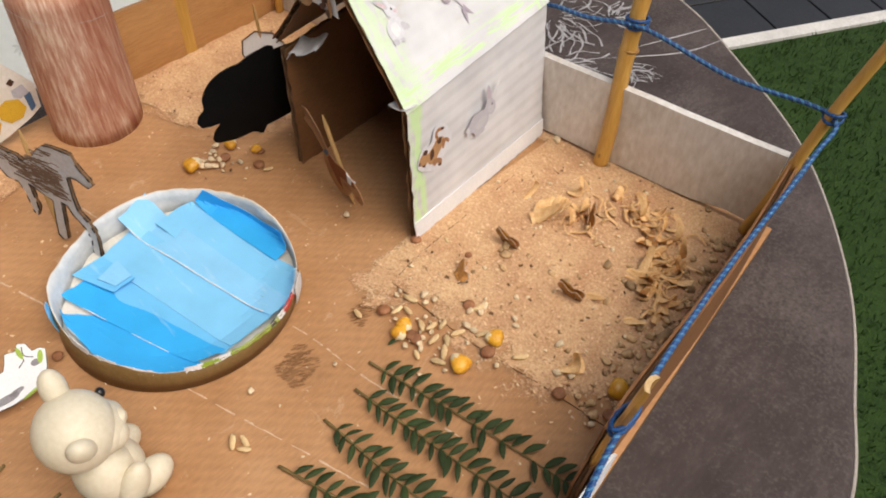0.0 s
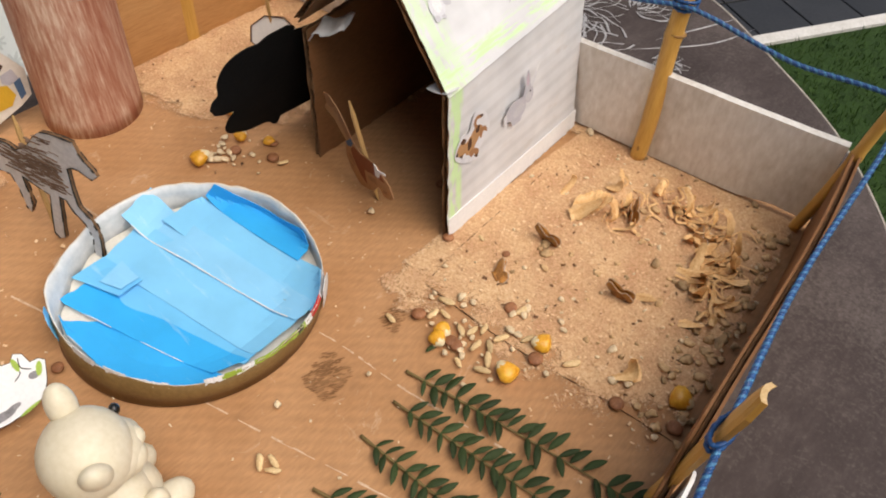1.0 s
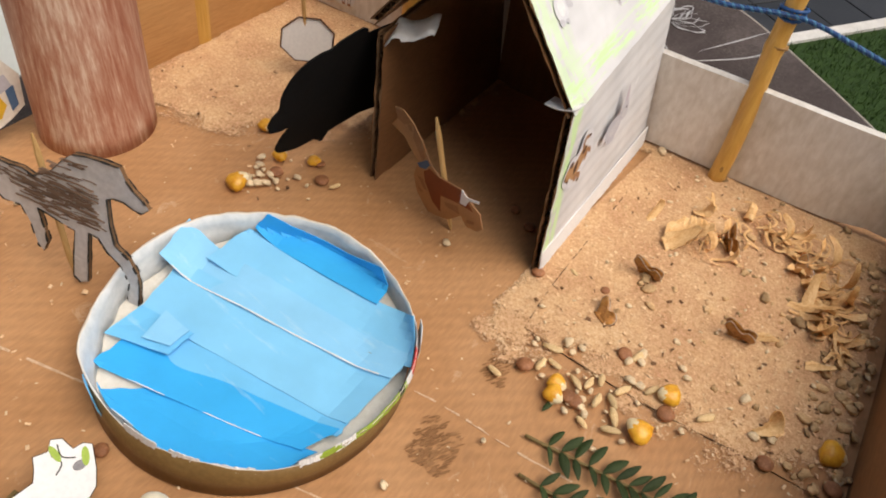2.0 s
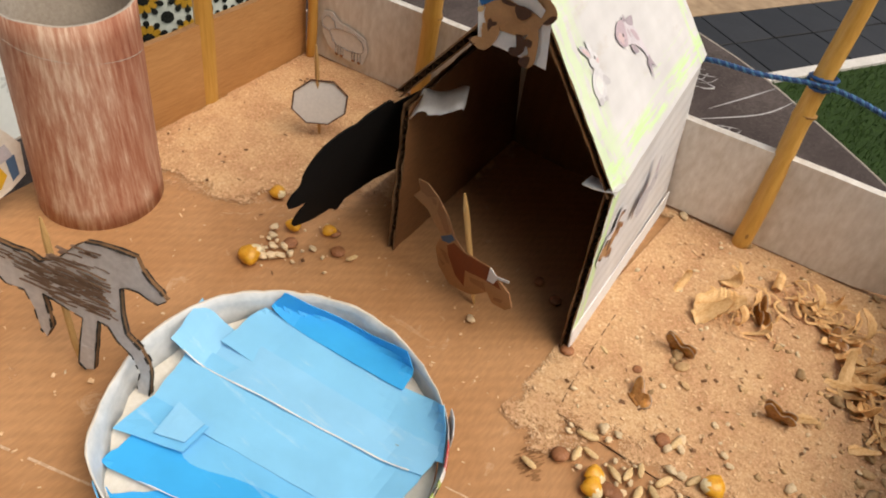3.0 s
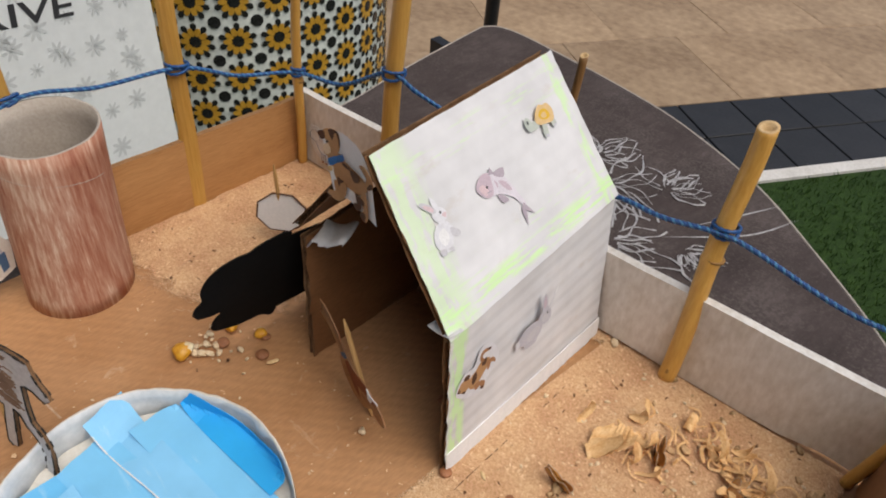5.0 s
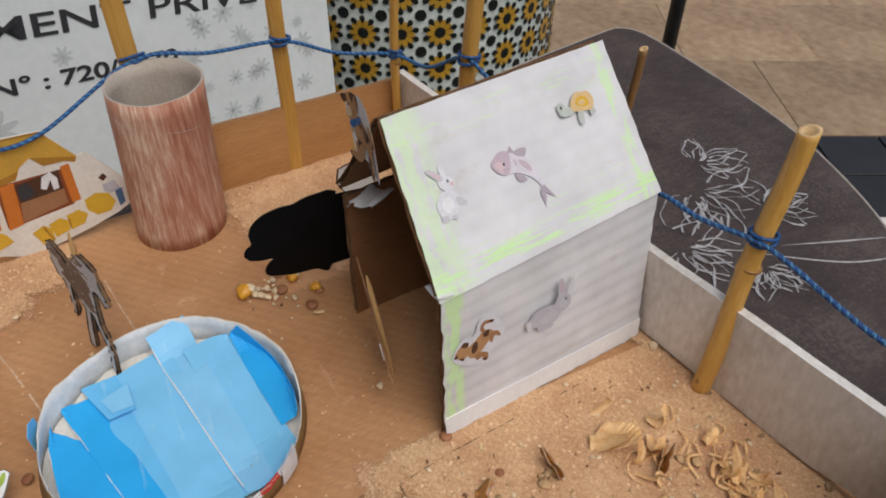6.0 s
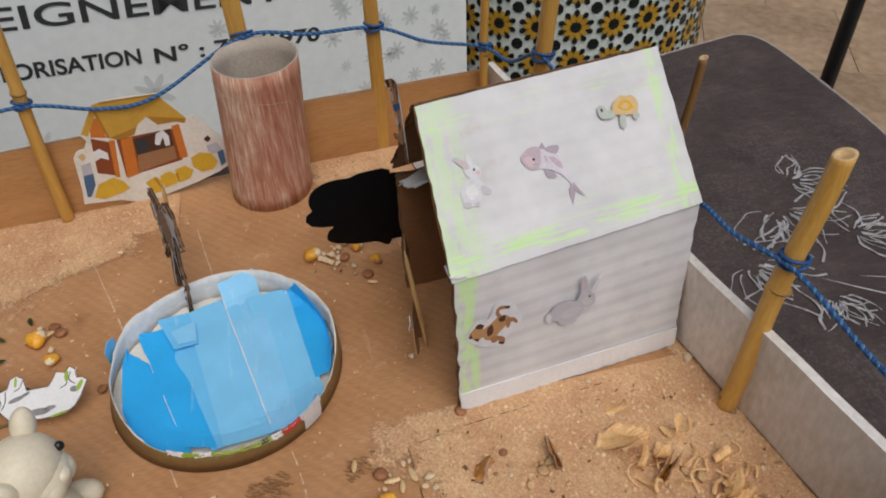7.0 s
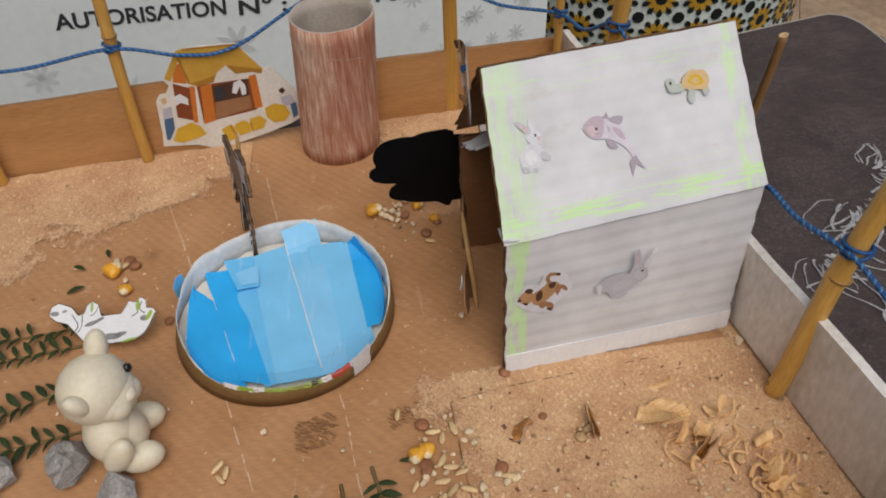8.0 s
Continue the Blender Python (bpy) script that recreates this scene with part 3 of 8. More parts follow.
def banner():
    ban = holder("standing_banner", banner_point(-0.3, FLOOR_Z), "white printed banner with grey flowers and dark lettering", "banner")
    bm = bmesh.new()
    a, b = banner_point(-0.95, 0), banner_point(0.203, 0)
    nx, nz = 24, 12
    for layer in (0.0, -0.003):
        g = [[bm.verts.new(Vector((a.x + (b.x - a.x) * i / nx, a.y + (b.y - a.y) * i / nx, FLOOR_Z + 0.02 + 1.15 * j / nz)) + ban_n * (layer + 0.0003 * math.sin(i * 0.9 + j * 0.35))) for j in range(nz + 1)] for i in range(nx + 1)]
        for i in range(nx):
            for j in range(nz):
                bm.faces.new((g[i][j], g[i + 1][j], g[i + 1][j + 1], g[i][j + 1]))
    sheet = part("sheet", bm, VINYL, ban, "white vinyl sheet", True)
    bm = bmesh.new()
    p, q = banner_point(-0.95, FLOOR_Z + 0.012), banner_point(0.203, FLOOR_Z + 0.012)
    sweep(bm, [p, q], 0.012, 10)
    part("bottom_bar", bm, IRON, ban)

    def words(text, y, z, size, width, bold=0.0):
        cu = bpy.data.curves.new("lettering", "FONT")
        cu.body, cu.size, cu.offset = text, size, bold
        tmp = bpy.data.objects.new("lettering", cu)
        scene.collection.objects.link(tmp)
        dg = bpy.context.evaluated_depsgraph_get()
        me = bpy.data.meshes.new_from_object(tmp.evaluated_get(dg))
        bpy.data.objects.remove(tmp)
        me.materials.clear()
        me.materials.append(INK["text"])
        wide = max(v.co.x for v in me.vertices)
        ob = new("lettering", me)
        ob.parent = ban
        up = Vector((0, 0, 1))
        m = Matrix((ban_u, up, ban_n)).transposed().to_4x4()
        at = banner_point(y, z, 0.0010) - ban.location
        ob.matrix_basis = Matrix.Translation(at) @ m @ Matrix.Rotation(ban_tilt, 4, "Z") @ Matrix.Diagonal((width / wide, 1, 1, 1))
        tagged(ob, "dark printed lettering")

    words("AUTORISATION", -0.376, -0.101, 0.0245, 0.178, 0.0006)
    words("N° : 720/1970", -0.196, -0.130, 0.0245, 0.202, 0.0006)
    words("ENSEIGNEMENT PRIVE", -0.425, -0.040, 0.034, 0.56, 0.0004)
    flowers = [(-0.205, -0.165, 0.026), (0.03, -0.13, 0.014), (0.075, -0.15, 0.013), (0.085, -0.208, 0.012), (0.078, -0.255, 0.012), (-0.06, -0.22, 0.02), (-0.41, -0.15, 0.02),
               (-0.33, -0.19, 0.02), (0.13, -0.10, 0.014), (0.16, -0.19, 0.016), (-0.12, -0.11, 0.012), (0.12, -0.30, 0.016), (-0.48, -0.11, 0.02), (-0.26, -0.24, 0.018), (0.02, -0.28, 0.016), (-0.55, -0.2, 0.022)]
    flowers += [(0.012 + 0.036 * i + 0.012 * (j % 2), -0.075 - 0.043 * j, 0.009 + 0.003 * ((i + j) % 3)) for i in range(5) for j in range(5)]
    for y, z, r in flowers:
        bm = bmesh.new()
        o = banner_point(y, z, 0.0003)
        for a in range(8):
            t = radians(45 * a + 10)
            prism(bm, oval(0.50 * r * math.cos(t), 0.50 * r * math.sin(t), 0.46 * r, 0.15 * r, 45 * a + 10, 8), o, ban_u, Vector((0, 0, 1)), 0.0003)
        prism(bm, oval(0, 0, 0.16 * r, 0.16 * r), o, ban_u, Vector((0, 0, 1)), 0.0003)
        part("flower_print", bm, INK["banner"], ban, "pale grey printed flower")


banner()


def stand():
    e = holder("black_metal_stand", (-1.05, 1.125, FLOOR_Z), "black metal display stand on the stone floor", "stand")
    bm = bmesh.new()
    sweep(bm, [Vector((-1.05, 1.125, FLOOR_Z)), Vector((-1.05, 1.125, 0.3))], 0.017, 10)
    part("pole", bm, IRON, e, "", True)
    bm = bmesh.new()
    box(bm, (-1.30, 1.06, FLOOR_Z), (-0.98, 1.12, FLOOR_Z + 0.03))
    part("foot", bm, IRON, e)
    bm = bmesh.new()
    box(bm, (-1.22, 1.085, FLOOR_Z + 0.03), (-1.16, 1.115, FLOOR_Z + 0.15))
    part("bracket", bm, IRON, e)


stand()

# ---------------- table ----------------
TABLE_Z = -0.010
edge = smooth_path([(-0.253, 0.128, 0), (-0.270, 0.200, 0), (-0.287, 0.283, 0), (-0.289, 0.306, 0), (-0.272, 0.318, 0), (-0.225, 0.321, 0), (-0.165, 0.321, 0), (-0.105, 0.316, 0), (-0.035, 0.296, 0), (0.018, 0.268, 0), (0.094, 0.217, 0),
                    (0.154, 0.148, 0), (0.188, 0.085, 0), (0.212, 0.020, 0), (0.222, -0.13, 0), (0.205, -0.27, 0), (0.14, -0.38, 0), (0.0, -0.43, 0), (-0.14, -0.41, 0), (-0.215, -0.33, 0), (-0.238, -0.15, 0), (-0.246, 0.02, 0)], 10, True)
cx, cy = sum(p.x for p in edge) / len(edge), sum(p.y for p in edge) / len(edge)


def table():
    t = holder("table", (cx, cy, FLOOR_Z), "rounded table under a grey-brown cloth", "table")
    bm = bmesh.new()
    prism(bm, [(p.x * 0.985 + cx * 0.015, p.y * 0.985 + cy * 0.015) for p in edge], (0, 0, TABLE_Z - 0.030), (1, 0, 0), (0, 1, 0), 0.028)
    part("tabletop", bm, CARD_DARK, t)
    for sx, sy in ((-0.17, -0.28), (0.13, -0.28), (0.10, 0.12), (-0.20, 0.18)):
        bm = bmesh.new()
        sweep(bm, [Vector((sx, sy, FLOOR_Z)), Vector((sx * 0.95, sy * 0.95, TABLE_Z - 0.030))], 0.018, 10)
        part("leg", bm, IRON, t, "", True)


table()
bm = bmesh.new()
k = len(edge)
rows = []
for f, z in ((0.0, 0), (0.55, 0), (0.9, 0), (0.985, 0), (0.997, -0.0008), (1.0, -0.003), (1.001, -0.010), (1.004, -0.030), (1.0, -0.060)):
    rows.append([bm.verts.new((cx + (p.x - cx) * f, cy + (p.y - cy) * f, TABLE_Z + z + 0.0004 * noise.noise(p * 22) * (f > 0.3))) for p in edge] if f else [bm.verts.new((cx, cy, TABLE_Z))] * k)
for a, b in zip(rows, rows[1:]):
    for i in range(k):
        j = (i + 1) % k
        if a[i] is a[j]:
            bm.faces.new((a[i], b[i], b[j]))
        else:
            bm.faces.new((a[i], b[i], b[j], a[j]))
cloth = thing("tablecloth", bm, VELVET, "grey-brown suede-like tablecloth drawn over the rounded table", "tablecloth", smooth=True)
bm = bmesh.new()
sweep(bm, [Vector((cx + (p.x - cx) * 1.001, cy + (p.y - cy) * 1.001, TABLE_Z - 0.0014)) for p in edge], 0.0010, 6, closed=True)
part("hem", bm, HEM, cloth, "pale hem line along the edge")


def film():
    """Clear film on the cloth; sheen along its petals and creases is drawn in white."""
    e = holder("lace_film", (-0.06, 0.21, TABLE_Z), "clear film with petal outlines, sheen drawn as white lines, lying on the tablecloth", "table runner")
    r = random.Random(11)
    for cxx, cyy, size, a0, a1 in ((-0.088, 0.212, 0.052, -60, 75), (-0.052, 0.172, 0.044, -30, 110), (-0.060, 0.240, 0.034, 10, 150), (-0.110, 0.232, 0.036, 20, 160), (-0.020, 0.200, 0.026, -60, 60)):
        for n in range(9):
            t = radians(a0 + (a1 - a0) * n / 8 + r.uniform(-10, 10))
            ln, wide, sway = size * r.uniform(0.55, 1.05), r.uniform(0.12, 0.26), r.uniform(-0.30, 0.30)
            for side in (-1, 1):
                lo, hi = r.uniform(0.1, 0.3), r.uniform(0.85, 1.0)
                pts = []
                for i in range(24):
                    q = lo + (hi - lo) * i / 23
                    x, y = ln * q, ln * (side * wide * math.sin(math.pi * q) + sway * q * q + 0.02 * math.sin(q * 14 + n))
                    pts.append(Vector((cxx + x * math.cos(t) - y * math.sin(t), cyy + x * math.sin(t) + y * math.cos(t), TABLE_Z + 0.0008)))
                bm = bmesh.new()
                thick = r.uniform(0.0003, 0.0009)
                sweep(bm, pts, lambda q: thick * (0.35 + 0.65 * abs(math.sin(q * 5 + n))), 6, flat=0.35)
                part("petal_outline", bm, FILM, e)
    for pts in (((-0.03, 0.222, 0), (-0.018, 0.255, 0), (-0.008, 0.284, 0)), ((-0.035, 0.20, 0), (-0.005, 0.243, 0), (0.006, 0.281, 0))):
        bm = bmesh.new()
        sweep(bm, [p + Vector((0, 0, TABLE_Z + 0.0005)) for p in smooth_path(pts, 10)], lambda q: 0.0006 * math.sin(math.pi * min(max(q, 0.03), 0.97)), 5, flat=0.5)
        part("crease", bm, FILM, e)


film()

# ---------------- base and fences ----------------
NW, NE = Vector((-0.204, 0.072, 0)), Vector((0.110, 0.127, 0))
SW, SE = Vector((-0.172, -0.320, 0)), Vector((0.148, -0.330, 0))
wall_u = (NE - NW).normalized()
wall_n = Vector((-wall_u.y, wall_u.x, 0))
left_u = (SW - NW).normalized()
left_n = Vector((left_u.y, -left_u.x, 0))

bm = bmesh.new()
outline = [NW + wall_n * 0.010 + left_n * 0.008, SW + left_n * 0.008, Vector((0.160, -0.330, 0)), Vector((0.1415, -0.050, 0)), NE + Vector((0.0065, 0.008, 0))]
prism(bm, [(p.x, p.y) for p in outline], (0, 0, TABLE_Z + 0.0012), (1, 0, 0), (0, 1, 0), -TABLE_Z - 0.0012, 0, 1)
base = thing("cardboard_platform", bm, [CARD, CARD_EDGE], "brown corrugated cardboard sheet, creased and stained, on the cloth", "cardboard")


def floor_mark(name, pts, width, mat, lift, label):
    bm = bmesh.new()
    r = random.Random(len(pts) + int(width * 1e6))
    path = smooth_path([(x, y, lift) for x, y in pts], 14)
    for i in range(len(path) - 1):
        if r.random() < 0.22:
            continue
        d = (path[i + 1] - path[i])
        s = Vector((-d.y, d.x, 0)).normalized() * width * r.uniform(0.3, 1.0)
        off = Vector((-d.y, d.x, 0)).normalized() * r.uniform(-0.35, 0.35) * width
        add_mesh(bm, [path[i] - s + off, path[i + 1] - s + off, path[i + 1] + s + off, path[i] + s + off], [(0, 1, 2, 3)])
    return part(name, bm, mat, base, label)


floor_mark("crease", [(-0.14, -0.165), (-0.07, -0.140), (0.00, -0.1195), (0.06, -0.100), (0.11, -0.084)], 0.00045, SCUFF, 0.0003, "pale scuffed crease")
floor_mark("crease", [(-0.15, -0.11), (-0.08, -0.095), (0.004, -0.071), (0.042, -0.065), (0.09, -0.055)], 0.00045, SCUFF, 0.0003, "pale scuffed crease")


def rubbed_stain(x, y, wide, long, count, seed, label):
    bm = bmesh.new()
    r = random.Random(seed)
    for i in range(count):
        a, b = r.uniform(-1, 1), r.uniform(-1, 1)
        if r.random() < (a * a + b * b) * 0.42:
            continue
        o = Vector((x + wide * a - 0.25 * wide * b, y + long * b, 0.0002 + 0.000003 * i))
        prism(bm, oval(0, 0, r.uniform(0.0006, 0.0022), r.uniform(0.00015, 0.00050), r.uniform(55, 78), 7), o, (1, 0, 0), (0, 1, 0), 0.000002)
    part("stain", bm, STAIN, base, label)


rubbed_stain(0.0215, -0.0810, 0.0075, 0.0080, 230, 5, "dark brown rubbed stain")
rubbed_stain(0.0190, -0.0440, 0.0050, 0.0060, 90, 6, "brown rubbed stain")

floor_mark("slit", [(0.0050, 0.075), (0.0070, 0.055), (0.0117, 0.001), (0.0157, -0.0242)], 0.00022, INK_LINE, 0.0016, "dark slit at the sheet's edge")
floor_mark("slit", [(0.0157, -0.0246), (0.060, -0.0218), (0.104, -0.0138)], 0.00022, INK_LINE, 0.0016, "dark slit at the sheet's edge")

# loose card sheet under the sand
bm = bmesh.new()
prism(bm, [(0.0155, -0.0245), (0.060, -0.0215), (0.104, -0.0135), (0.1275, -0.010), (0.1075, 0.121), (0.004, 0.103), (0.0065, 0.060), (0.0115, 0.001)], (0, 0, 0.0002), (1, 0, 0), (0, 1, 0), 0.0005, 0, 1)
panel = thing("cardboard_sheet", bm, [CARD, INK_LINE], "thin brown cardboard sheet lying on the base", "cardboard")

# board fences
def fence_board(name, a, b, n, thick, z0, z1, mat, label, cat):
    bm = bmesh.new()
    d = (b - a)
    k = 20
    lo, hi = [], []
    for i in range(k + 1):
        p = a + d * (i / k)
        w = 0.0006 * noise.noise(Vector((p.x * 40, p.y * 40, 0.4)))
        e0, e1 = z0(i / k) if callable(z0) else z0, z1(i / k) if callable(z1) else z1
        lo.append([bm.verts.new(p + n * (w + q) + Vector((0, 0, e0))) for q in (0, thick)])
        hi.append([bm.verts.new(p + n * (w + q) + Vector((0, 0, e1 + 0.25 * w))) for q in (0, thick)])
    for i in range(k):
        bm.faces.new((lo[i][0], lo[i + 1][0], hi[i + 1][0], hi[i][0]))
        bm.faces.new((lo[i][1], hi[i][1], hi[i + 1][1], lo[i + 1][1]))
        bm.faces.new((hi[i][0], hi[i + 1][0], hi[i + 1][1], hi[i][1])).material_index = 1
        bm.faces.new((lo[i][0], lo[i][1], lo[i + 1][1], lo[i + 1][0]))
    for i in (0, k):
        bm.faces.new((lo[i][0], hi[i][0], hi[i][1], lo[i][1])).material_index = 1
    return thing(name, bm, mat, label, cat)


def on_left(y):
    t = (y - NW.y) / (SW.y - NW.y)
    return NW + (SW - NW) * t


def on_back(x):
    t = (x - NW.x) / (NE.x - NW.x)
    return NW + (NE - NW) * t


WOOD_EDGE = surface("plywood_edge", (0.22, 0.11, 0.045), (0.36, 0.20, 0.09), 100, 900, 0.7, 0.2)
fence_board("wooden_board", on_left(0.070), on_left(-0.045), left_n, 0.003, 0.0, lambda t: 0.0405 + 0.002 * t, [WOOD, WOOD_EDGE], "thin orange-brown plywood strip standing as a fence", "board")
fence_board("wooden_board", on_left(-0.128), on_left(-0.318), left_n, 0.003, 0.0, lambda t: 0.048 - 0.003 * t, [WOOD, WOOD_EDGE], "thin orange-brown plywood strip standing as a fence", "board")
fence_board("white_board", on_back(-0.2035), on_back(0.1095), wall_n, 0.004, lambda t: 0.0012 + 0.0045 * max(0, 1 - abs(t - 0.965) / 0.07) + 0.0012 * max(0, 1 - abs(t - 0.64) / 0.1), lambda t: 0.0455 + 0.0015 * t, [FOAM, FOAM],
            "white foam board fence, scuffed and yellowed", "board")


def right_fence():
    """Brown card fence with a torn end, white-faced outside."""
    a, b = Vector((0.1115, 0.1265, 0)), Vector((0.1365, -0.050, 0))
    d = b - a
    n = Vector((-d.y, d.x, 0)).normalized()
    e = holder("cardboard_fence", (0.124, 0.04, 0), "brown cardboard fence with a torn end and white outer paper", "fence")
    k = 44
    r = random.Random(9)
    for name, off, thick, mat, lab in (("inner_sheet", 0.0, 0.0010, CARD_DARK, ""), ("core", 0.0013, 0.0012, CARD_EDGE, "dark fluted core"), ("outer_sheet", 0.0028, 0.0010, CARD_DARK, "")):
        bm = bmesh.new()
        rows = []
        for i in range(k + 1):
            t = i / k
            p = a + d * t + n * (0.0016 * math.sin(t * 5.0) + off)
            tear = max(0.0, (t - 0.86) / 0.14)
            top = 0.047 + 0.0018 * math.sin(t * 9) * t - tear * 0.020 - (r.uniform(0, 0.003) * tear) - (0.0025 if name == "core" else 0)
            rows.append([bm.verts.new(p + n * q + Vector((0, 0, z))) for q, z in ((0, 0.0), (0, top), (thick, top), (thick, 0.0))])
        for i in range(k):
            for j in range(4):
                bm.faces.new((rows[i][j], rows[i][(j + 1) % 4], rows[i + 1][(j + 1) % 4], rows[i + 1][j]))
        for rr in (rows[0], rows[-1]):
            bm.faces.new(rr)
        part(name, bm, mat, e, lab)
    bm = bmesh.new()
    a2, b2 = Vector((0.1372, -0.030, 0)), Vector((0.150, -0.13, 0))
    rows = []
    for i in range(19):
        t = i / 18
        p = a2 + (b2 - a2) * t
        top = 0.038 + 0.003 * math.sin(t * 7) - 0.012 * max(0, 1 - t * 9) + r.uniform(-0.0012, 0.0012)
        rows.append([bm.verts.new(p + Vector((q, 0, z))) for q, z in ((0, 0.0), (0.001, top), (0.0022, top), (0.0014, 0.0))])
    for i in range(18):
        for j in range(4):
            bm.faces.new((rows[i][j], rows[i][(j + 1) % 4], rows[i + 1][(j + 1) % 4], rows[i + 1][j]))
    flap = part("white_flap", bm, PAPER, e, "torn white paper flap with green and yellow drawing")
    sticker("drawing", flap, (0.1415, -0.050, 0.012), (0.13, -0.99, 0), (0, 0, 1), [(oval(0, 0, 0.0016, 0.004, 20), "straw"), (oval(0.010, 0.006, 0.0014, 0.005, -30), "lime"), (oval(0.016, 0.004, 0.0014, 0.004, 35), "lime")], "", 0.004)


right_fence()

# ---------------- sawdust ----------------
def dust(name, x0, x1, y0, y1, mask, height, cell, label):
    """A thin uneven layer: a grid that sinks under the board where there is none."""
    nx, ny = int((x1 - x0) / cell), int((y1 - y0) / cell)
    hs, cs, cover = np.zeros((nx + 1, ny + 1)), np.zeros((nx + 1, ny + 1)), []
    vs, faces, index = [], [], {}
    for i in range(nx + 1):
        for j in range(ny + 1):
            x, y = x0 + (x1 - x0) * i / nx, y0 + (y1 - y0) * j / ny
            q = mask(x, y) + 0.55 * noise.noise(Vector((x * 38, y * 38, 3))) + 0.40 * noise.noise(Vector((x * 130, y * 130, 7))) + 0.55 * noise.noise(Vector((x * 420, y * 420, 2)))
            hs[i, j] = max(0.0, min(q, 1.1)) * height * (0.55 + 0.3 * noise.noise(Vector((x * 300, y * 300, 1))) + 0.3 * noise.noise(Vector((x * 90, y * 90, 5))))
            cs[i, j] = mask(x, y) * 0.55 + 0.30 * noise.noise(Vector((x * 38, y * 38, 3))) + 0.22 * noise.noise(Vector((x * 130, y * 130, 7)))
    for i in range(nx):
        for j in range(ny):
            if max(cs[i, j], cs[i + 1, j], cs[i, j + 1], cs[i + 1, j + 1]) <= -0.25:
                continue
            f = []
            for a, b in ((i, j), (i + 1, j), (i + 1, j + 1), (i, j + 1)):
                if (a, b) not in index:
                    index[a, b] = len(vs)
                    vs.append((x0 + (x1 - x0) * a / nx, y0 + (y1 - y0) * b / ny, hs[a, b] + 0.0009))
                    cover.append(cs[a, b])
                f.append(index[a, b])
            faces.append(f)
    me = bpy.data.meshes.new(name)
    me.from_pydata(vs, [], faces)
    me.materials.append(SAWDUST)
    me.attributes.new("cover", "FLOAT", "POINT").data.foreach_set("value", cover)
    for p in me.polygons:
        p.use_smooth = True
    return tagged(new(name, me), label, "sawdust", kind="stuff")


def clamp(v, lo=-1.0, hi=1.0):
    return max(lo, min(hi, v))


def mask_yard(x, y):
    south = (y - (-0.030 + 0.10 * (x - 0.02))) * 30
    west = (x - 0.004 + 0.0995 * y) * 90 + 0.7
    right = (0.1335 - 0.145 * (y + 0.05) - x) * 300
    back = (on_back(x).y - y) * 300
    return clamp(min(south, west, right, back) - 0.15)


def mask_back(x, y):
    left = (x - on_left(y).x) * 300
    back = (on_back(x).y - y) * 300
    front = (y - (-0.055 + 0.9 * max(0, x + 0.165))) * 28
    house_floor = (-0.078 - x) * 80 if -0.01 < y < 0.098 else 1
    return clamp(min(left, back, front, house_floor) - 0.1)


def mask_west(x, y):
    left = (x - on_left(y).x) * 300
    edge = (-0.106 - 0.55 * (y + 0.20) - x) * 22 if y > -0.20 else (-0.106 - 0.35 * (y + 0.20) - x) * 22
    north = (-0.108 - y) * 22
    return clamp(min(left, edge, north) - 0.1)


dust("sawdust", 0.0, 0.134, -0.045, 0.128, mask_yard, 0.0011, 0.0011, "pale sandy sawdust spread over the cardboard yard")
dust("sawdust", -0.206, 0.0, -0.07, 0.110, mask_back, 0.0014, 0.0012, "pale sawdust spread behind the little house")
dust("sawdust", -0.186, -0.06, -0.319, -0.12, mask_west, 0.0010, 0.0012, "pale sawdust spread along the wooden strip")


def crumbs(name, boxes, count, size, mat, label, seed, masks):
    """Loose flat chips that no one could count."""
    r = random.Random(seed)
    vs, fs = [], []
    while len(fs) < count * 2:
        (x0, x1, y0, y1), mk = boxes[r.randrange(len(boxes))], None
        x, y = r.uniform(x0, x1), r.uniform(y0, y1)
        q = max(m(x, y) for m in masks)
        if r.random() > (0.9 if q > 0.2 else 0.05):
            continue
        if -0.09 < x < 0.002 and -0.006 < y < 0.10:
            continue
        if x > 0.132 - 0.145 * (y + 0.02) or x < on_left(y).x + 0.003 or y > on_back(x).y - 0.002:
            continue
        s = size * r.uniform(0.4, 1.3)
        l, w = s, s * r.uniform(0.2, 0.8)
        m = Matrix.Rotation(r.uniform(0, 6.28), 3, "Z") @ Matrix.Rotation(r.uniform(-0.5, 0.5), 3, "X") @ Matrix.Rotation(r.uniform(-0.4, 0.4), 3, "Y")
        c = Vector((x, y, 0.0012 + r.uniform(0, 0.0008)))
        k = len(vs)
        vs += [c + m @ Vector(p) for p in ((-l, -w, 0), (l, -w * 0.7, 0.0001), (l * 0.8, w, 0), (-l * 0.9, w * 0.8, 0.0001), (0, 0, 0.25 * w))]
        fs += [(k, k + 1, k + 4), (k + 1, k + 2, k + 4), (k + 2, k + 3, k + 4), (k + 3, k, k + 4)]
        if len(fs) >= count * 4:
            break
    me = bpy.data.meshes.new(name)
    me.from_pydata([tuple(v) for v in vs], [], fs)
    me.materials.append(mat)
    return tagged(new(name, me), label, "wood chips", kind="stuff")


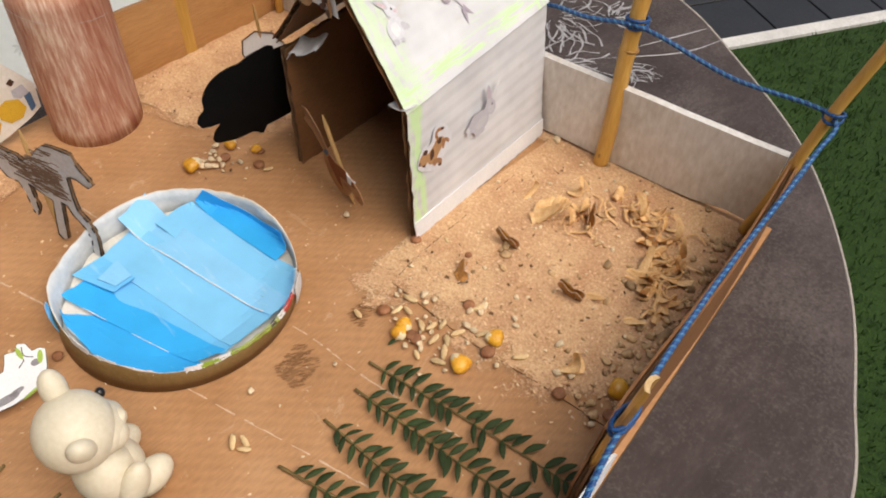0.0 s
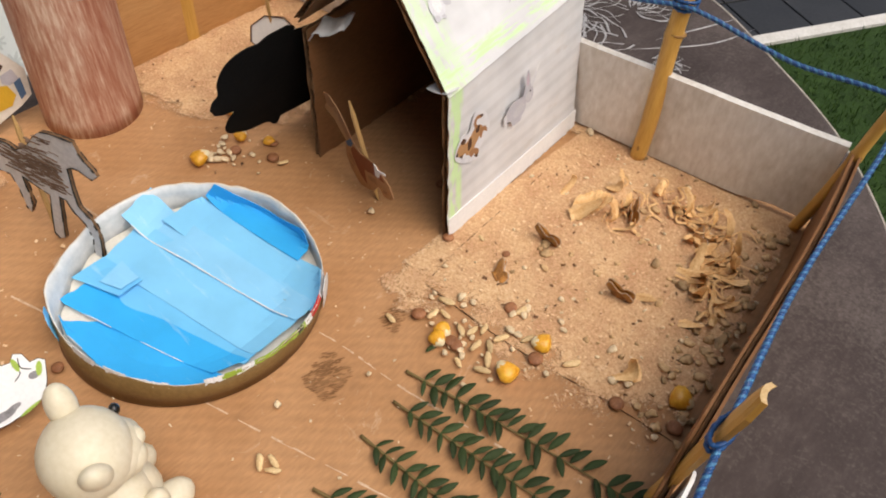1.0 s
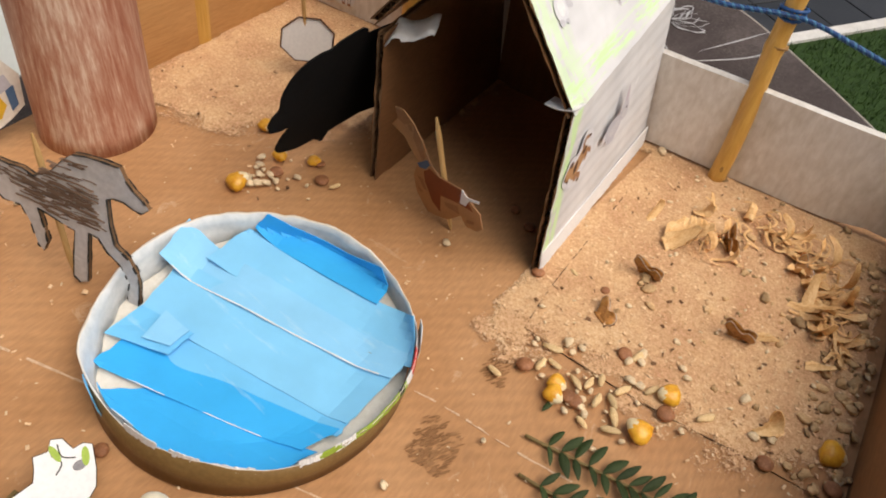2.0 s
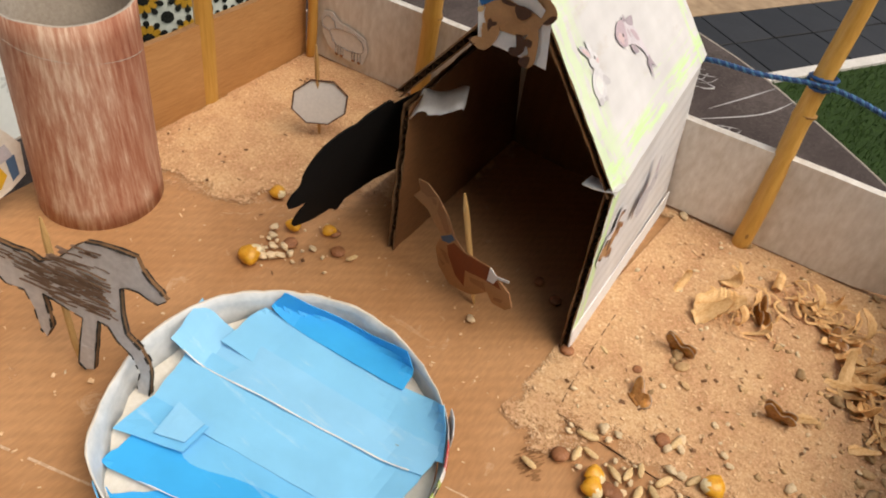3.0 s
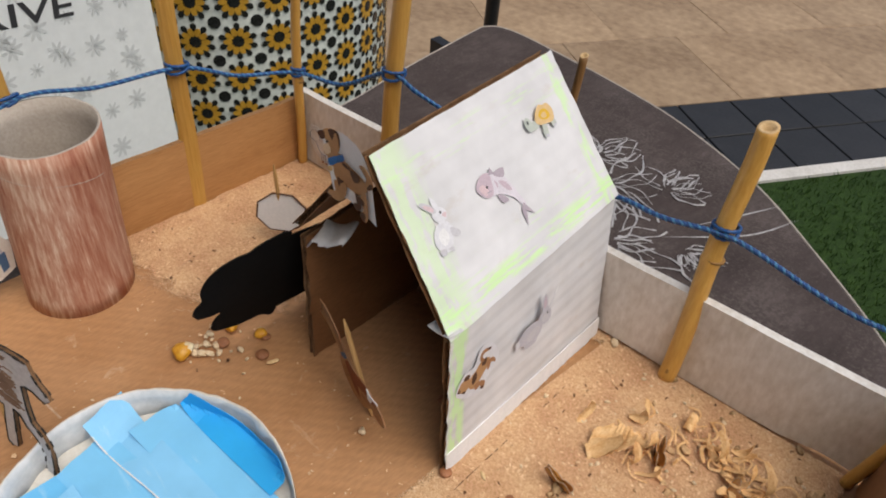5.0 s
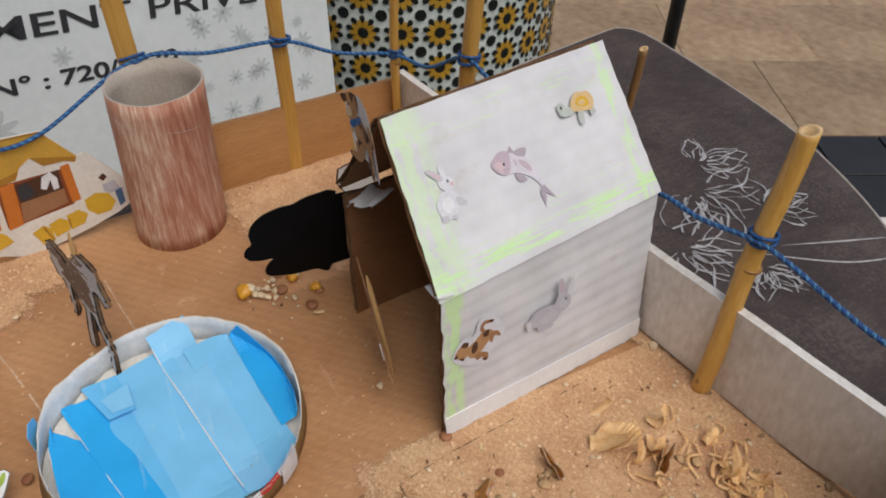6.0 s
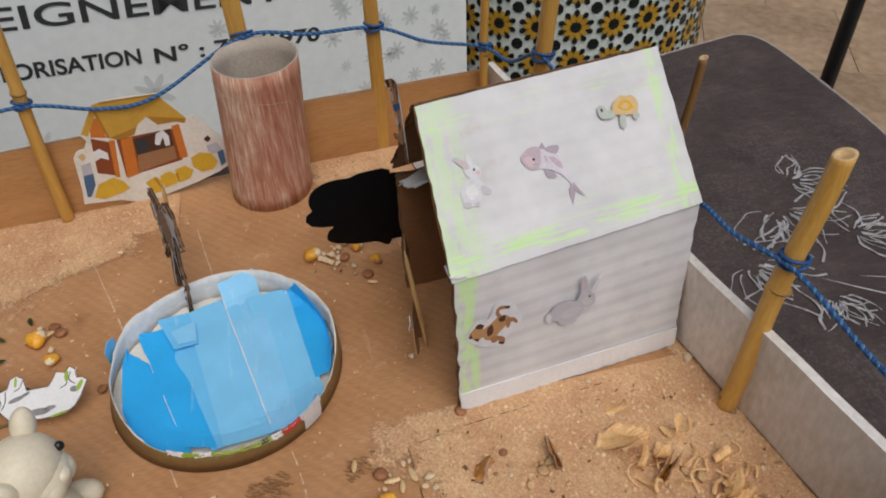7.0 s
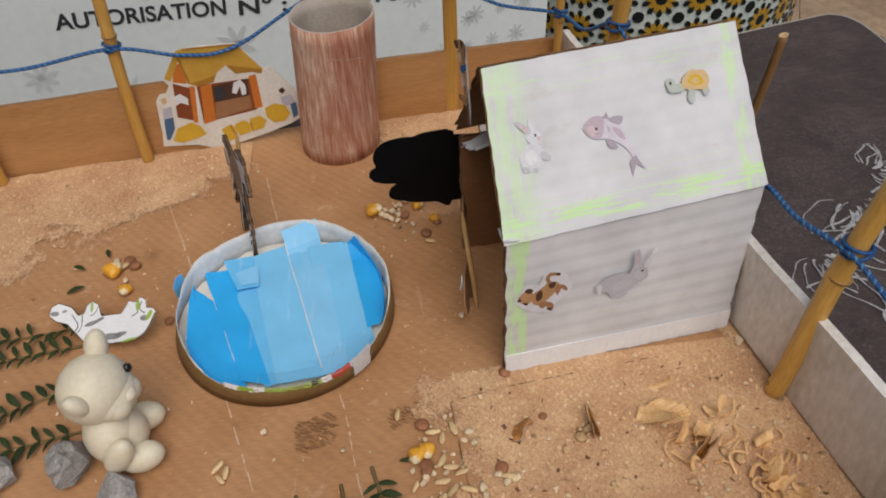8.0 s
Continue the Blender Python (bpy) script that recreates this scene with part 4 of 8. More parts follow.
ALL = [mask_yard, mask_back, mask_west]
crumbs("sawdust_flakes", [(0.0, 0.13, -0.04, 0.125), (-0.2, -0.0, -0.06, 0.1), (-0.18, -0.06, -0.3, -0.12)], 6500, 0.0008, FLAKE, "tiny pale sawdust flakes on the board", 3, ALL)
crumbs("dark_crumbs", [(0.01, 0.13, -0.03, 0.12), (-0.2, -0.09, -0.05, 0.07), (-0.17, 0.05, -0.28, -0.02)], 520, 0.0009, DRY, "dark brown crumbs scattered on the board", 8, ALL)
crumbs("pale_crumbs", [(-0.17, 0.13, -0.28, 0.11)], 700, 0.0006, SEED, "tiny pale crumbs scattered on the board", 12, ALL + [lambda x, y: 0.25])

# ---------------- little house ----------------
HF_R, HF_L, HB_R, HB_L = Vector((0.004, 0.001, 0)), Vector((-0.0775, -0.0065, 0)), Vector((-0.0062, 0.1035, 0)), Vector((-0.0865, 0.0955, 0))
EF_R, EB_R, EF_L, EB_L = Vector((-0.0015, 0.001, 0.0745)), Vector((-0.0185, 0.1065, 0.0750)), Vector((-0.0785, -0.0065, 0.068)), Vector((-0.0965, 0.0955, 0.068))
RF, RB = Vector((-0.0415, -0.0022, 0.1235)), Vector((-0.0592, 0.0995, 0.1225))
house = holder("toy_house", (-0.045, 0.05, 0), "small cardboard house, white painted roof and side, open front", "toy house")


def corrugated(name, a, b, c, d, thick, periods, mats, label="", ragged=0.0007):
    """Corrugated card: a-b runs along the flutes at the bottom, d-c at the top; outer face turned away from the fold of a-b and a-d."""
    n = (b - a).cross(d - a).normalized()
    liner = 0.0005
    bm = bmesh.new()
    uv = bm.loops.layers.uv.new("UVMap")
    nu, nv = 30, 16
    r = random.Random(name + label)

    def grid(depth, mat):
        g = []
        for i in range(nu + 1):
            col = []
            for j in range(nv + 1):
                s, t = i / nu, j / nv
                p = (a * (1 - s) + b * s) * (1 - t) + (d * (1 - s) + c * s) * t
                w = noise.noise(p * 45) * 0.00015
                if i in (0, nu):
                    p = p + (b - a).normalized() * r.uniform(-ragged, ragged)
                if j in (0, nv):
                    p = p + (d - a).normalized() * r.uniform(-ragged, ragged) * 0.5
                col.append(bm.verts.new(p + n * (w - depth)))
            g.append(col)
        for i in range(nu):
            for j in range(nv):
                f = bm.faces.new((g[i][j], g[i + 1][j], g[i + 1][j + 1], g[i][j + 1]))
                f.material_index = mat
                for lp, (p, q) in zip(f.loops, ((i, j), (i + 1, j), (i + 1, j + 1), (i, j + 1))):
                    lp[uv].uv = (p / nu, q / nv)
        return g

    def rim(g, h, mat):
        loop = [(i, 0) for i in range(nu)] + [(nu, j) for j in range(nv)] + [(i, nv) for i in range(nu, 0, -1)] + [(0, j) for j in range(nv, 0, -1)]
        for (p, q), (p2, q2) in zip(loop, loop[1:] + loop[:1]):
            bm.faces.new((g[p][q], g[p2][q2], h[p2][q2], h[p][q])).material_index = mat

    for top, mo, mi in ((0.0, 0, 2), (thick - liner, 1, 1)):
        rim(grid(top, mo), grid(top + liner, mi), 2)
    k = periods * 4
    lo, hi = [], []
    for i in range(k + 1):
        t = i / k
        depth = liner + (thick - 2 * liner) * (0.5 + 0.5 * math.cos(2 * math.pi * i / 4))
        for row, end in ((lo, (a, d)), (hi, (b, c))):
            p = end[0] * (1 - t) + end[1] * t
            p = p + (0.0009 if row is lo else -0.0009) * (b - a).normalized()
            row.append(bm.verts.new(p - n * depth))
    for i in range(k):
        bm.faces.new((lo[i], hi[i], hi[i + 1], lo[i + 1])).material_index = 2
    me = bpy.data.meshes.new(name)
    bm.to_mesh(me)
    bm.free()
    for m in mats:
        me.materials.append(m)
    ob = new(name, me)
    ob.parent = house
    ob.matrix_parent_inverse = Matrix.Translation(-house.location)
    return tagged(ob, label)


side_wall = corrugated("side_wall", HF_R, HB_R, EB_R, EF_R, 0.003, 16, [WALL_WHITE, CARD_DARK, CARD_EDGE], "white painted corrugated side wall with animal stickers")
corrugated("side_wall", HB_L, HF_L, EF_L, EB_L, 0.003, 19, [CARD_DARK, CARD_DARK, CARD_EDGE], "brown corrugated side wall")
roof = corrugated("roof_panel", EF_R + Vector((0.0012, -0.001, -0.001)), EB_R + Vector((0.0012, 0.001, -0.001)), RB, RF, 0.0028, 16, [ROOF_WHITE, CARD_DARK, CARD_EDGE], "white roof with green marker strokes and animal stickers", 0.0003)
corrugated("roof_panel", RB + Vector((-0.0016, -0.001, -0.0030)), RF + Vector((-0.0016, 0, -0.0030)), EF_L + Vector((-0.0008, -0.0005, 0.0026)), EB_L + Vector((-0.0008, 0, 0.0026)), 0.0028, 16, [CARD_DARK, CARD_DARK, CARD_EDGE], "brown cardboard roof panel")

bm = bmesh.new()
bu = (HB_R - HB_L)
w = bu.length
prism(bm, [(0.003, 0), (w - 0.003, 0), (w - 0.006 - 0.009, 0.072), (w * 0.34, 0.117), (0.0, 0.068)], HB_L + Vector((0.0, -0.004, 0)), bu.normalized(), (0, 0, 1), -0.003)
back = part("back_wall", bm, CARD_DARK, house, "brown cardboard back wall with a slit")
bm = bmesh.new()
prism(bm, [(0.020, 0.0430), (0.060, 0.0415), (0.0605, 0.0425), (0.020, 0.0442)], HB_L + Vector((0.0, -0.0075, 0)), bu.normalized(), (0, 0, 1), -0.0002)
part("slit", bm, INK_LINE, back)

# pale wall top folded inward under the eave, and loose paper at the other eave
bm = bmesh.new()
rows = []
for i in range(15):
    t = i / 14
    x = EF_L.x + 0.0030 + 0.0185 * t
    z = 0.0662 + 0.0085 * t - 0.0024 * math.exp(-(t / 0.13) ** 2) + 0.0012 * math.sin(t * 9)
    rows.append([bm.verts.new((x - 0.0018 * s, -0.0060 + 0.0045 * t + 0.0030 * s + (0.0007 * math.sin(i * 2.1) if s == 0 else 0), z + 0.0004 * math.sin(s * 1.7 + i))) for s in range(5)])
for p, q in zip(rows, rows[1:]):
    for j in range(4):
        bm.faces.new((p[j], q[j], q[j + 1], p[j + 1]))
thicken(bm, 0.0005)
part("eave_flap", bm, PAPER_BACK, house, "pale torn wall top folded inward under the eave", True)
bm = bmesh.new()
rows = []
for i in range(6):
    t = i / 5
    rows.append([bm.verts.new((EF_R.x - 0.010 + 0.011 * t + 0.0 * s, -0.0005 + 0.006 * s, 0.0725 + 0.0035 * t * t)) for s in range(2)])
for p, q in zip(rows, rows[1:]):
    bm.faces.new((p[0], q[0], q[1], p[1]))
thicken(bm, 0.0004)
part("eave_flap", bm, PAPER_BACK, house, "pale torn paper flap under the eave", True)
# torn white strip along the foot of the side wall
bm = bmesh.new()
r = random.Random(21)
lo, hi = [], []
for i in range(41):
    t = i / 40
    p = HF_R + (HB_R - HF_R) * t + Vector((0.0005, 0, 0))
    lo.append(bm.verts.new(p + Vector((0.0001, 0, 0.0006 + 0.0018 * r.random()))))
    hi.append(bm.verts.new(p + Vector((-0.0010, 0, 0.0115))))
for i in range(40):
    bm.faces.new((lo[i], lo[i + 1], hi[i + 1], hi[i]))
thicken(bm, 0.0004)
part("foot_strip", bm, PAPER, house, "torn white paper strip along the wall's foot")

# animal stickers
wu, wv = (HB_R - HF_R).normalized(), (EF_R - HF_R).normalized()
n_side = wu.cross(wv)


def at_side(a, b):
    return HF_R + wu * a + wv * b + n_side * 0.0002


def patch(*pts):
    """A smooth closed outline through points given in millimetres."""
    return [(p.x, p.y) for p in smooth_path([(x / 1000, y / 1000, 0) for x, y in pts], 3, True)]


sticker("dog_sticker", side_wall, at_side(0, 0), wu, wv, [
    (patch((3.5, 43), (8, 51), (13, 50), (16, 57), (22, 56), (26.5, 49), (26.5, 43), (21, 38), (19, 33.5), (13, 35), (8, 37.5)), "palegrey"),
    (patch((10.5, 45), (14, 47.5), (17.2, 50.2), (20.6, 49.6), (22, 46.5), (18, 42), (14.5, 38.5), (11, 40)), "tan"), (patch((12.2, 44.8), (14.4, 46.8), (14.8, 42.5), (12.6, 41)), "darkbrown"), (patch((17.3, 49.8), (20, 50), (19.6, 47), (17.6, 47.2)), "darkbrown"),
    (patch((4.6, 43.6), (6, 46.4), (8.5, 47.8), (11, 45.5), (10.6, 41.8), (8, 40.6), (6, 42)), "tan"), (patch((7.4, 47.4), (8.8, 49), (11, 47.6), (9.8, 46)), "darkbrown"), (patch((4.4, 43.4), (5.6, 44.4), (6, 42.8), (5, 42.4)), "darkbrown"), (patch((6.6, 41.6), (9, 41), (8.2, 39.8)), "darkbrown"),
    (patch((13.6, 39.5), (16, 40.2), (19.6, 38), (19.4, 34.8), (17.4, 35.6), (17, 37.2), (14.5, 36.6)), "brown"), (patch((16.8, 36), (19.6, 35.6), (18.6, 34.2)), "darkbrown"), (patch((20.4, 47.5), (23.4, 47.6), (25.2, 45), (24.6, 44), (22.6, 45.6), (21.4, 42.6), (20.4, 43.6)), "brown"),
    (patch((17, 49.6), (15.8, 52.6), (17.6, 55.4), (21.6, 54), (21, 53), (18, 53.6), (17.4, 52), (18.4, 50)), "brown"), (patch((19.4, 54.8), (21.9, 54.2), (21.2, 52.9)), "darkbrown")], "brown and black puppy sticker")
sticker("rabbit_sticker", side_wall, at_side(0, 0), wu, wv, [
    (patch((38.5, 40), (40.5, 45.6), (45, 47.2), (50, 46.6), (53.6, 44.6), (54, 39.5), (51, 36.2), (45, 36.6), (42, 38.6)), "slate"), (patch((44.5, 41), (49, 43.6), (53, 42), (51, 38.6), (46.5, 38)), "grey"), (patch((37.4, 43.2), (39.8, 42.6), (39.8, 38.4), (38.4, 38.6)), "palegrey"),
    (patch((43.6, 38.4), (50.8, 36.4), (50.6, 34.6), (45, 34.8)), "slate"), (patch((51.6, 44.6), (52.2, 49.4), (55, 51), (58.2, 48.4), (59.4, 43), (56.2, 41)), "slate"), (patch((53.2, 44.6), (54.6, 47.4), (57.4, 46.6), (58, 43), (55.8, 42)), "grey"),
    (patch((53, 49.6), (52.3, 55.6), (53.8, 58.6), (56, 52), (55.6, 50)), "slate"), (patch((53.7, 50.6), (53.2, 55.4), (54, 57), (55.2, 52)), "mauve"), (patch((57, 49), (59, 54.4), (61.4, 58.2), (60, 52), (58.6, 48.6)), "palegrey"), (patch((59.8, 55.6), (61.6, 58.4), (61.2, 55)), "white"),
    (oval(0.0566, 0.0468, 0.0005, 0.0006), "text")], "grey rabbit sticker")
ru, rv = (EB_R - EF_R).normalized(), (RF - EF_R).normalized()
rv = (rv - ru * rv.dot(ru)).normalized()
n_roof = ru.cross(rv)


def at_roof(a, b):
    return EF_R + Vector((0.0012, -0.001, -0.001)) + ru * a + rv * b + n_roof * 0.0002


sticker("rabbit_sticker", roof, at_roof(0, 0), ru, rv, [
    (patch((13, 32), (16, 34.4), (19.6, 34.4), (21.8, 31), (20, 27.6), (17.4, 24.8), (14.2, 25.2), (12, 28.6)), "palegrey"), (patch((14.5, 31), (18, 32.4), (18.6, 28.6), (15.4, 27)), "white"), (patch((20.8, 31.4), (23.8, 28.8), (23.2, 27.2), (20.2, 28.6)), "grey"),
    (patch((15.8, 36.8), (16.4, 38.6), (19.2, 39.6), (22, 37.2), (21.2, 34.4), (17.6, 34.6)), "palegrey"), (patch((19.8, 36.4), (21.8, 36.6), (21, 34.9)), "pink"), (patch((17, 38), (13.6, 41.6), (12.8, 43.4), (15, 43), (18.4, 39.4)), "grey"), (patch((16.6, 38.8), (14, 41.8), (15.2, 42), (17.6, 39.6)), "pink"),
    (patch((18.2, 39), (17.6, 42), (18.2, 43.6), (19.4, 42), (19.6, 39.4)), "palegrey"), (patch((12.4, 26.6), (15, 26.4), (14.6, 24.4), (12.6, 24.8)), "grey"), (patch((16, 25.6), (18.4, 25.4), (17.8, 23.8)), "grey"), (oval(0.0196, 0.0374, 0.0004, 0.0006), "text")], "pale grey rabbit sticker")
sticker("fish_sticker", roof, at_roof(0, 0), ru, rv, [
    (patch((38.5, 37), (42.6, 39.6), (47.4, 38.6), (52, 35.6), (54.6, 31.4), (56, 26.6), (57.8, 22), (56, 21.4), (53, 26.4), (47.2, 30.4), (41.4, 31.6), (38.8, 34.4)), "palemauve"), (patch((38.5, 37), (42.6, 39.6), (46.6, 38.6), (46, 34), (44.4, 31.4), (41.4, 31.6), (38.8, 34.4)), "mauve"),
    (patch((39.4, 36), (42, 36.4), (43.4, 33.8), (41.4, 32.4)), "pink"), ([(0.0462, 0.0383), (0.0482, 0.0404), (0.0491, 0.0374)], "darkmauve"), (patch((48.4, 37.6), (51.6, 38.2), (54.4, 37.4), (53, 34.8), (50.4, 35.6)), "darkmauve"), (patch((46.4, 30.4), (49, 29), (50.6, 26.4), (47.2, 27)), "darkmauve"),
    ([(0.0565, 0.0226), (0.0599, 0.0162), (0.0564, 0.0194), (0.0541, 0.0144), (0.0540, 0.0206)], "darkmauve"), (patch((49.4, 34.4), (52.4, 33), (54, 29), (51.4, 30.4)), "mauve"), (patch((47.6, 35.6), (48.6, 34), (47.8, 32.4)), "mauve"), (oval(0.0432, 0.0350, 0.0005, 0.0006), "text"), (patch((42.2, 33.4), (44.6, 33.2), (44.4, 32.8), (42.4, 33)), "darkmauve")], "mauve fish sticker")
sticker("turtle_sticker", roof, at_roof(0, 0), ru, rv, [
    (patch((83, 42.6), (85, 42.4), (84.4, 37.6), (82.4, 37), (81.8, 39)), "sage"), (patch((88.4, 41.4), (90.6, 41.6), (90.8, 39.4), (88.4, 39.2)), "sage"), (patch((76.6, 45), (80.6, 44.6), (81, 42.4), (77.4, 42)), "sage"),
    (patch((80, 45), (81.6, 47.4), (84.8, 49.4), (87, 48.6), (89.8, 48.4), (91.6, 45), (90, 41.4), (86, 41.6), (81, 42.8)), "gold"), (patch((82.6, 45.4), (85, 47.4), (88, 46.6), (89, 43.6), (85.4, 43.2)), "straw"), (patch((84, 45.4), (86.4, 46.2), (87.2, 44.2), (85, 44)), "gold"),
    (patch((73.8, 46.4), (75.8, 47.8), (77.8, 45.6), (77.2, 42.2), (74.4, 43)), "sage"), (oval(0.0756, 0.0458, 0.0005, 0.0007), "text"), (patch((82, 38.2), (84.4, 37.8), (83.4, 36.8)), "slate"), (patch((88.6, 39.8), (90.8, 39.8), (89.6, 38.9)), "slate")], "yellow and green turtle sticker")


def dog_sign():
    """Paper with a printed dog, stuck on the front gable and curling forward at one side."""
    bm = bmesh.new()
    o, u, v = Vector((-0.0445, -0.0058, 0.1160)), Vector((0.98, -0.14, 0.05)).normalized(), Vector((-0.06, -0.05, 1)).normalized()
    n = u.cross(v).normalized()

    def bend(a, b):
        q = max(0.0, -a - 0.002)
        return o + u * (a + q * q * 9) + v * b + n * (q * q * 34 + 0.0004)

    def shape(pts, lift, mat, rim=False):
        c = (sum(p[0] for p in pts) / len(pts), sum(p[1] for p in pts) / len(pts))
        top = [bm.verts.new(bend(*p) + n * lift) for p in pts]
        low = [bm.verts.new(bend(*p) + n * (lift - 0.00012)) for p in pts]
        mid, midl = bm.verts.new(bend(*c) + n * lift), bm.verts.new(bend(*c) + n * (lift - 0.00012))
        for i in range(len(pts)):
            j = (i + 1) % len(pts)
            bm.faces.new((mid, top[i], top[j])).material_index = mat
            bm.faces.new((midl, low[j], low[i])).material_index = mat
            bm.faces.new((top[i], low[i], low[j], top[j])).material_index = mat

    nx, ny = 14, 8
    g = [[None] * (ny + 1) for _ in range(nx + 1)]
    for i in range(nx + 1):
        for j in range(ny + 1):
            s, t = i / nx, j / ny
            a = -0.0125 + 0.002 * (1 - t) + (0.0245 + 0.001 * t) * s
            top_b = 0.0120 + 0.0018 * math.sin(s * 2.6) - 0.0075 * max(0, s - 0.72) ** 2 * 11
            bot_b = -0.0125 + 0.0015 * s
            g[i][j] = bm.verts.new(bend(a, bot_b + (top_b - bot_b) * t))
    for i in range(nx):
        for j in range(ny):
            bm.faces.new((g[i][j], g[i + 1][j], g[i + 1][j + 1], g[i][j + 1])).material_index = 0
    pieces = [
        ([(p.x, p.y) for p in smooth_path([(*q, 0) for q in [(-0.0086, 0.0003), (-0.0039, 0.0031), (0.0009, 0.0031), (0.0060, 0.0032), (0.0099, 0.0025), (0.0099, -0.0003), (0.0043, -0.0050), (-0.0026, -0.0065), (-0.0073, -0.0069), (-0.0093, -0.0039)]], 2, True)], 1),
        ([(p.x, p.y) for p in smooth_path([(*q, 0) for q in [(-0.0112, 0.0035), (-0.0073, 0.0048), (-0.0039, 0.0047), (-0.0043, 0.0018), (-0.0086, -0.0013), (-0.0101, 0.0002)]], 2, True)], 1),
        ([(p.x, p.y) for p in smooth_path([(*q, 0) for q in [(-0.0120, 0.0116), (-0.0086, 0.0133), (-0.0056, 0.0126), (-0.0052, 0.0083), (-0.0073, 0.0044), (-0.0112, 0.0028), (-0.0120, 0.0044), (-0.0101, 0.0070)]], 2, True)], 1),
        ([(p.x, p.y) for p in smooth_path([(*q, 0) for q in [(-0.0096, 0.0127), (-0.0067, 0.0132), (-0.0053, 0.0123), (-0.0052, 0.0083), (-0.0069, 0.0067), (-0.0082, 0.0085)]], 2, True)], 2),
        ([(p.x, p.y) for p in smooth_path([(*q, 0) for q in [(-0.0132, 0.0112), (-0.0112, 0.0121), (-0.0108, 0.0096), (-0.0122, 0.0087)]], 2, True)], 2),
        ([(p.x, p.y) for p in smooth_path([(*q, 0) for q in [(-0.0119, 0.0064), (-0.0099, 0.0075), (-0.0095, 0.0044), (-0.0114, 0.0034)]], 2, True)], 4),
        ([(p.x, p.y) for p in smooth_path([(*q, 0) for q in [(-0.0108, 0.0018), (-0.0073, 0.0038), (-0.0043, 0.0055), (-0.0037, 0.0034), (-0.0073, 0.0012), (-0.0101, -0.0007)]], 2, True)], 3),
        ([(p.x, p.y) for p in smooth_path([(*q, 0) for q in [(-0.0112, -0.0015), (-0.0096, -0.0007), (-0.0096, -0.0023), (-0.0108, -0.0028)]], 2, True)], 6),
        ([(p.x, p.y) for p in smooth_path([(*q, 0) for q in [(0.0095, 0.0016), (0.0125, 0.0019), (0.0151, 0.0049), (0.0138, 0.0077), (0.0099, 0.0091), (0.0067, 0.0077), (0.0095, 0.0075), (0.0114, 0.0058), (0.0108, 0.0038)]], 2, True)], 1),
        ([(p.x, p.y) for p in smooth_path([(*q, 0) for q in [(0.0108, 0.0016), (0.0138, 0.0030), (0.0150, 0.0054), (0.0133, 0.0049), (0.0119, 0.0033)]], 2, True)], 2),
        ([(p.x, p.y) for p in smooth_path([(*q, 0) for q in [(-0.0093, -0.0059), (-0.0039, -0.0053), (-0.0045, -0.0099), (-0.0073, -0.0137), (-0.0096, -0.0141), (-0.0126, -0.0118), (-0.0112, -0.0103), (-0.0090, -0.0107)]], 2, True)], 1),
        ([(p.x, p.y) for p in smooth_path([(*q, 0) for q in [(-0.0126, -0.0108), (-0.0101, -0.0106), (-0.0101, -0.0126), (-0.0120, -0.0129)]], 2, True)], 2),
        ([(p.x, p.y) for p in smooth_path([(*q, 0) for q in [(-0.0077, -0.0044), (-0.0050, -0.0031), (-0.0052, -0.0062), (-0.0073, -0.0082)]], 2, True)], 2),
        ([(p.x, p.y) for p in smooth_path([(*q, 0) for q in [(0.0024, -0.0050), (0.0058, -0.0049), (0.0058, -0.0089), (0.0034, -0.0114), (0.0007, -0.0115), (0.0009, -0.0097), (0.0034, -0.0086)]], 2, True)], 2),
        ([(p.x, p.y) for p in smooth_path([(*q, 0) for q in [(0.0060, -0.0044), (0.0099, -0.0003), (0.0105, -0.0069), (0.0099, -0.0111), (0.0077, -0.0131), (0.0050, -0.0128), (0.0052, -0.0111), (0.0082, -0.0089)]], 2, True)], 1),
        ([(p.x, p.y) for p in smooth_path([(*q, 0) for q in [(0.0052, -0.0110), (0.0086, -0.0092), (0.0077, -0.0131), (0.0050, -0.0129)]], 2, True)], 2),
        ([(p.x, p.y) for p in smooth_path([(*q, 0) for q in [(0.0058, -0.0049), (0.0084, -0.0044), (0.0082, -0.0065), (0.0062, -0.0066)]], 2, True)], 2),
        ([(p.x, p.y) for p in smooth_path([(*q, 0) for q in [(-0.0039, 0.0030), (0.0009, 0.0033), (0.0004, 0.0024), (-0.0034, 0.0019)]], 2, True)], 2),
        ([(p.x, p.y) for p in smooth_path([(*q, 0) for q in [(0.0009, 0.0032), (0.0071, 0.0038), (0.0053, 0.0006), (0.0024, -0.0002)]], 2, True)], 2),
        ([(p.x, p.y) for p in smooth_path([(*q, 0) for q in [(-0.0101, 0.0086), (-0.0093, 0.0091), (-0.0093, 0.0084), (-0.0101, 0.0080)]], 2, True)], 5)]
    for i, (pts, mt) in enumerate(pieces):
        shape(pts, 0.0003 + 0.00004 * i, mt)
    part("dog_sign", bm, [PAPER, INK["tan"], INK["darkbrown"], INK["blue"], INK["cream"], INK["text"], INK["gold"]], house, "white paper sign with a printed brown dog")


dog_sign()

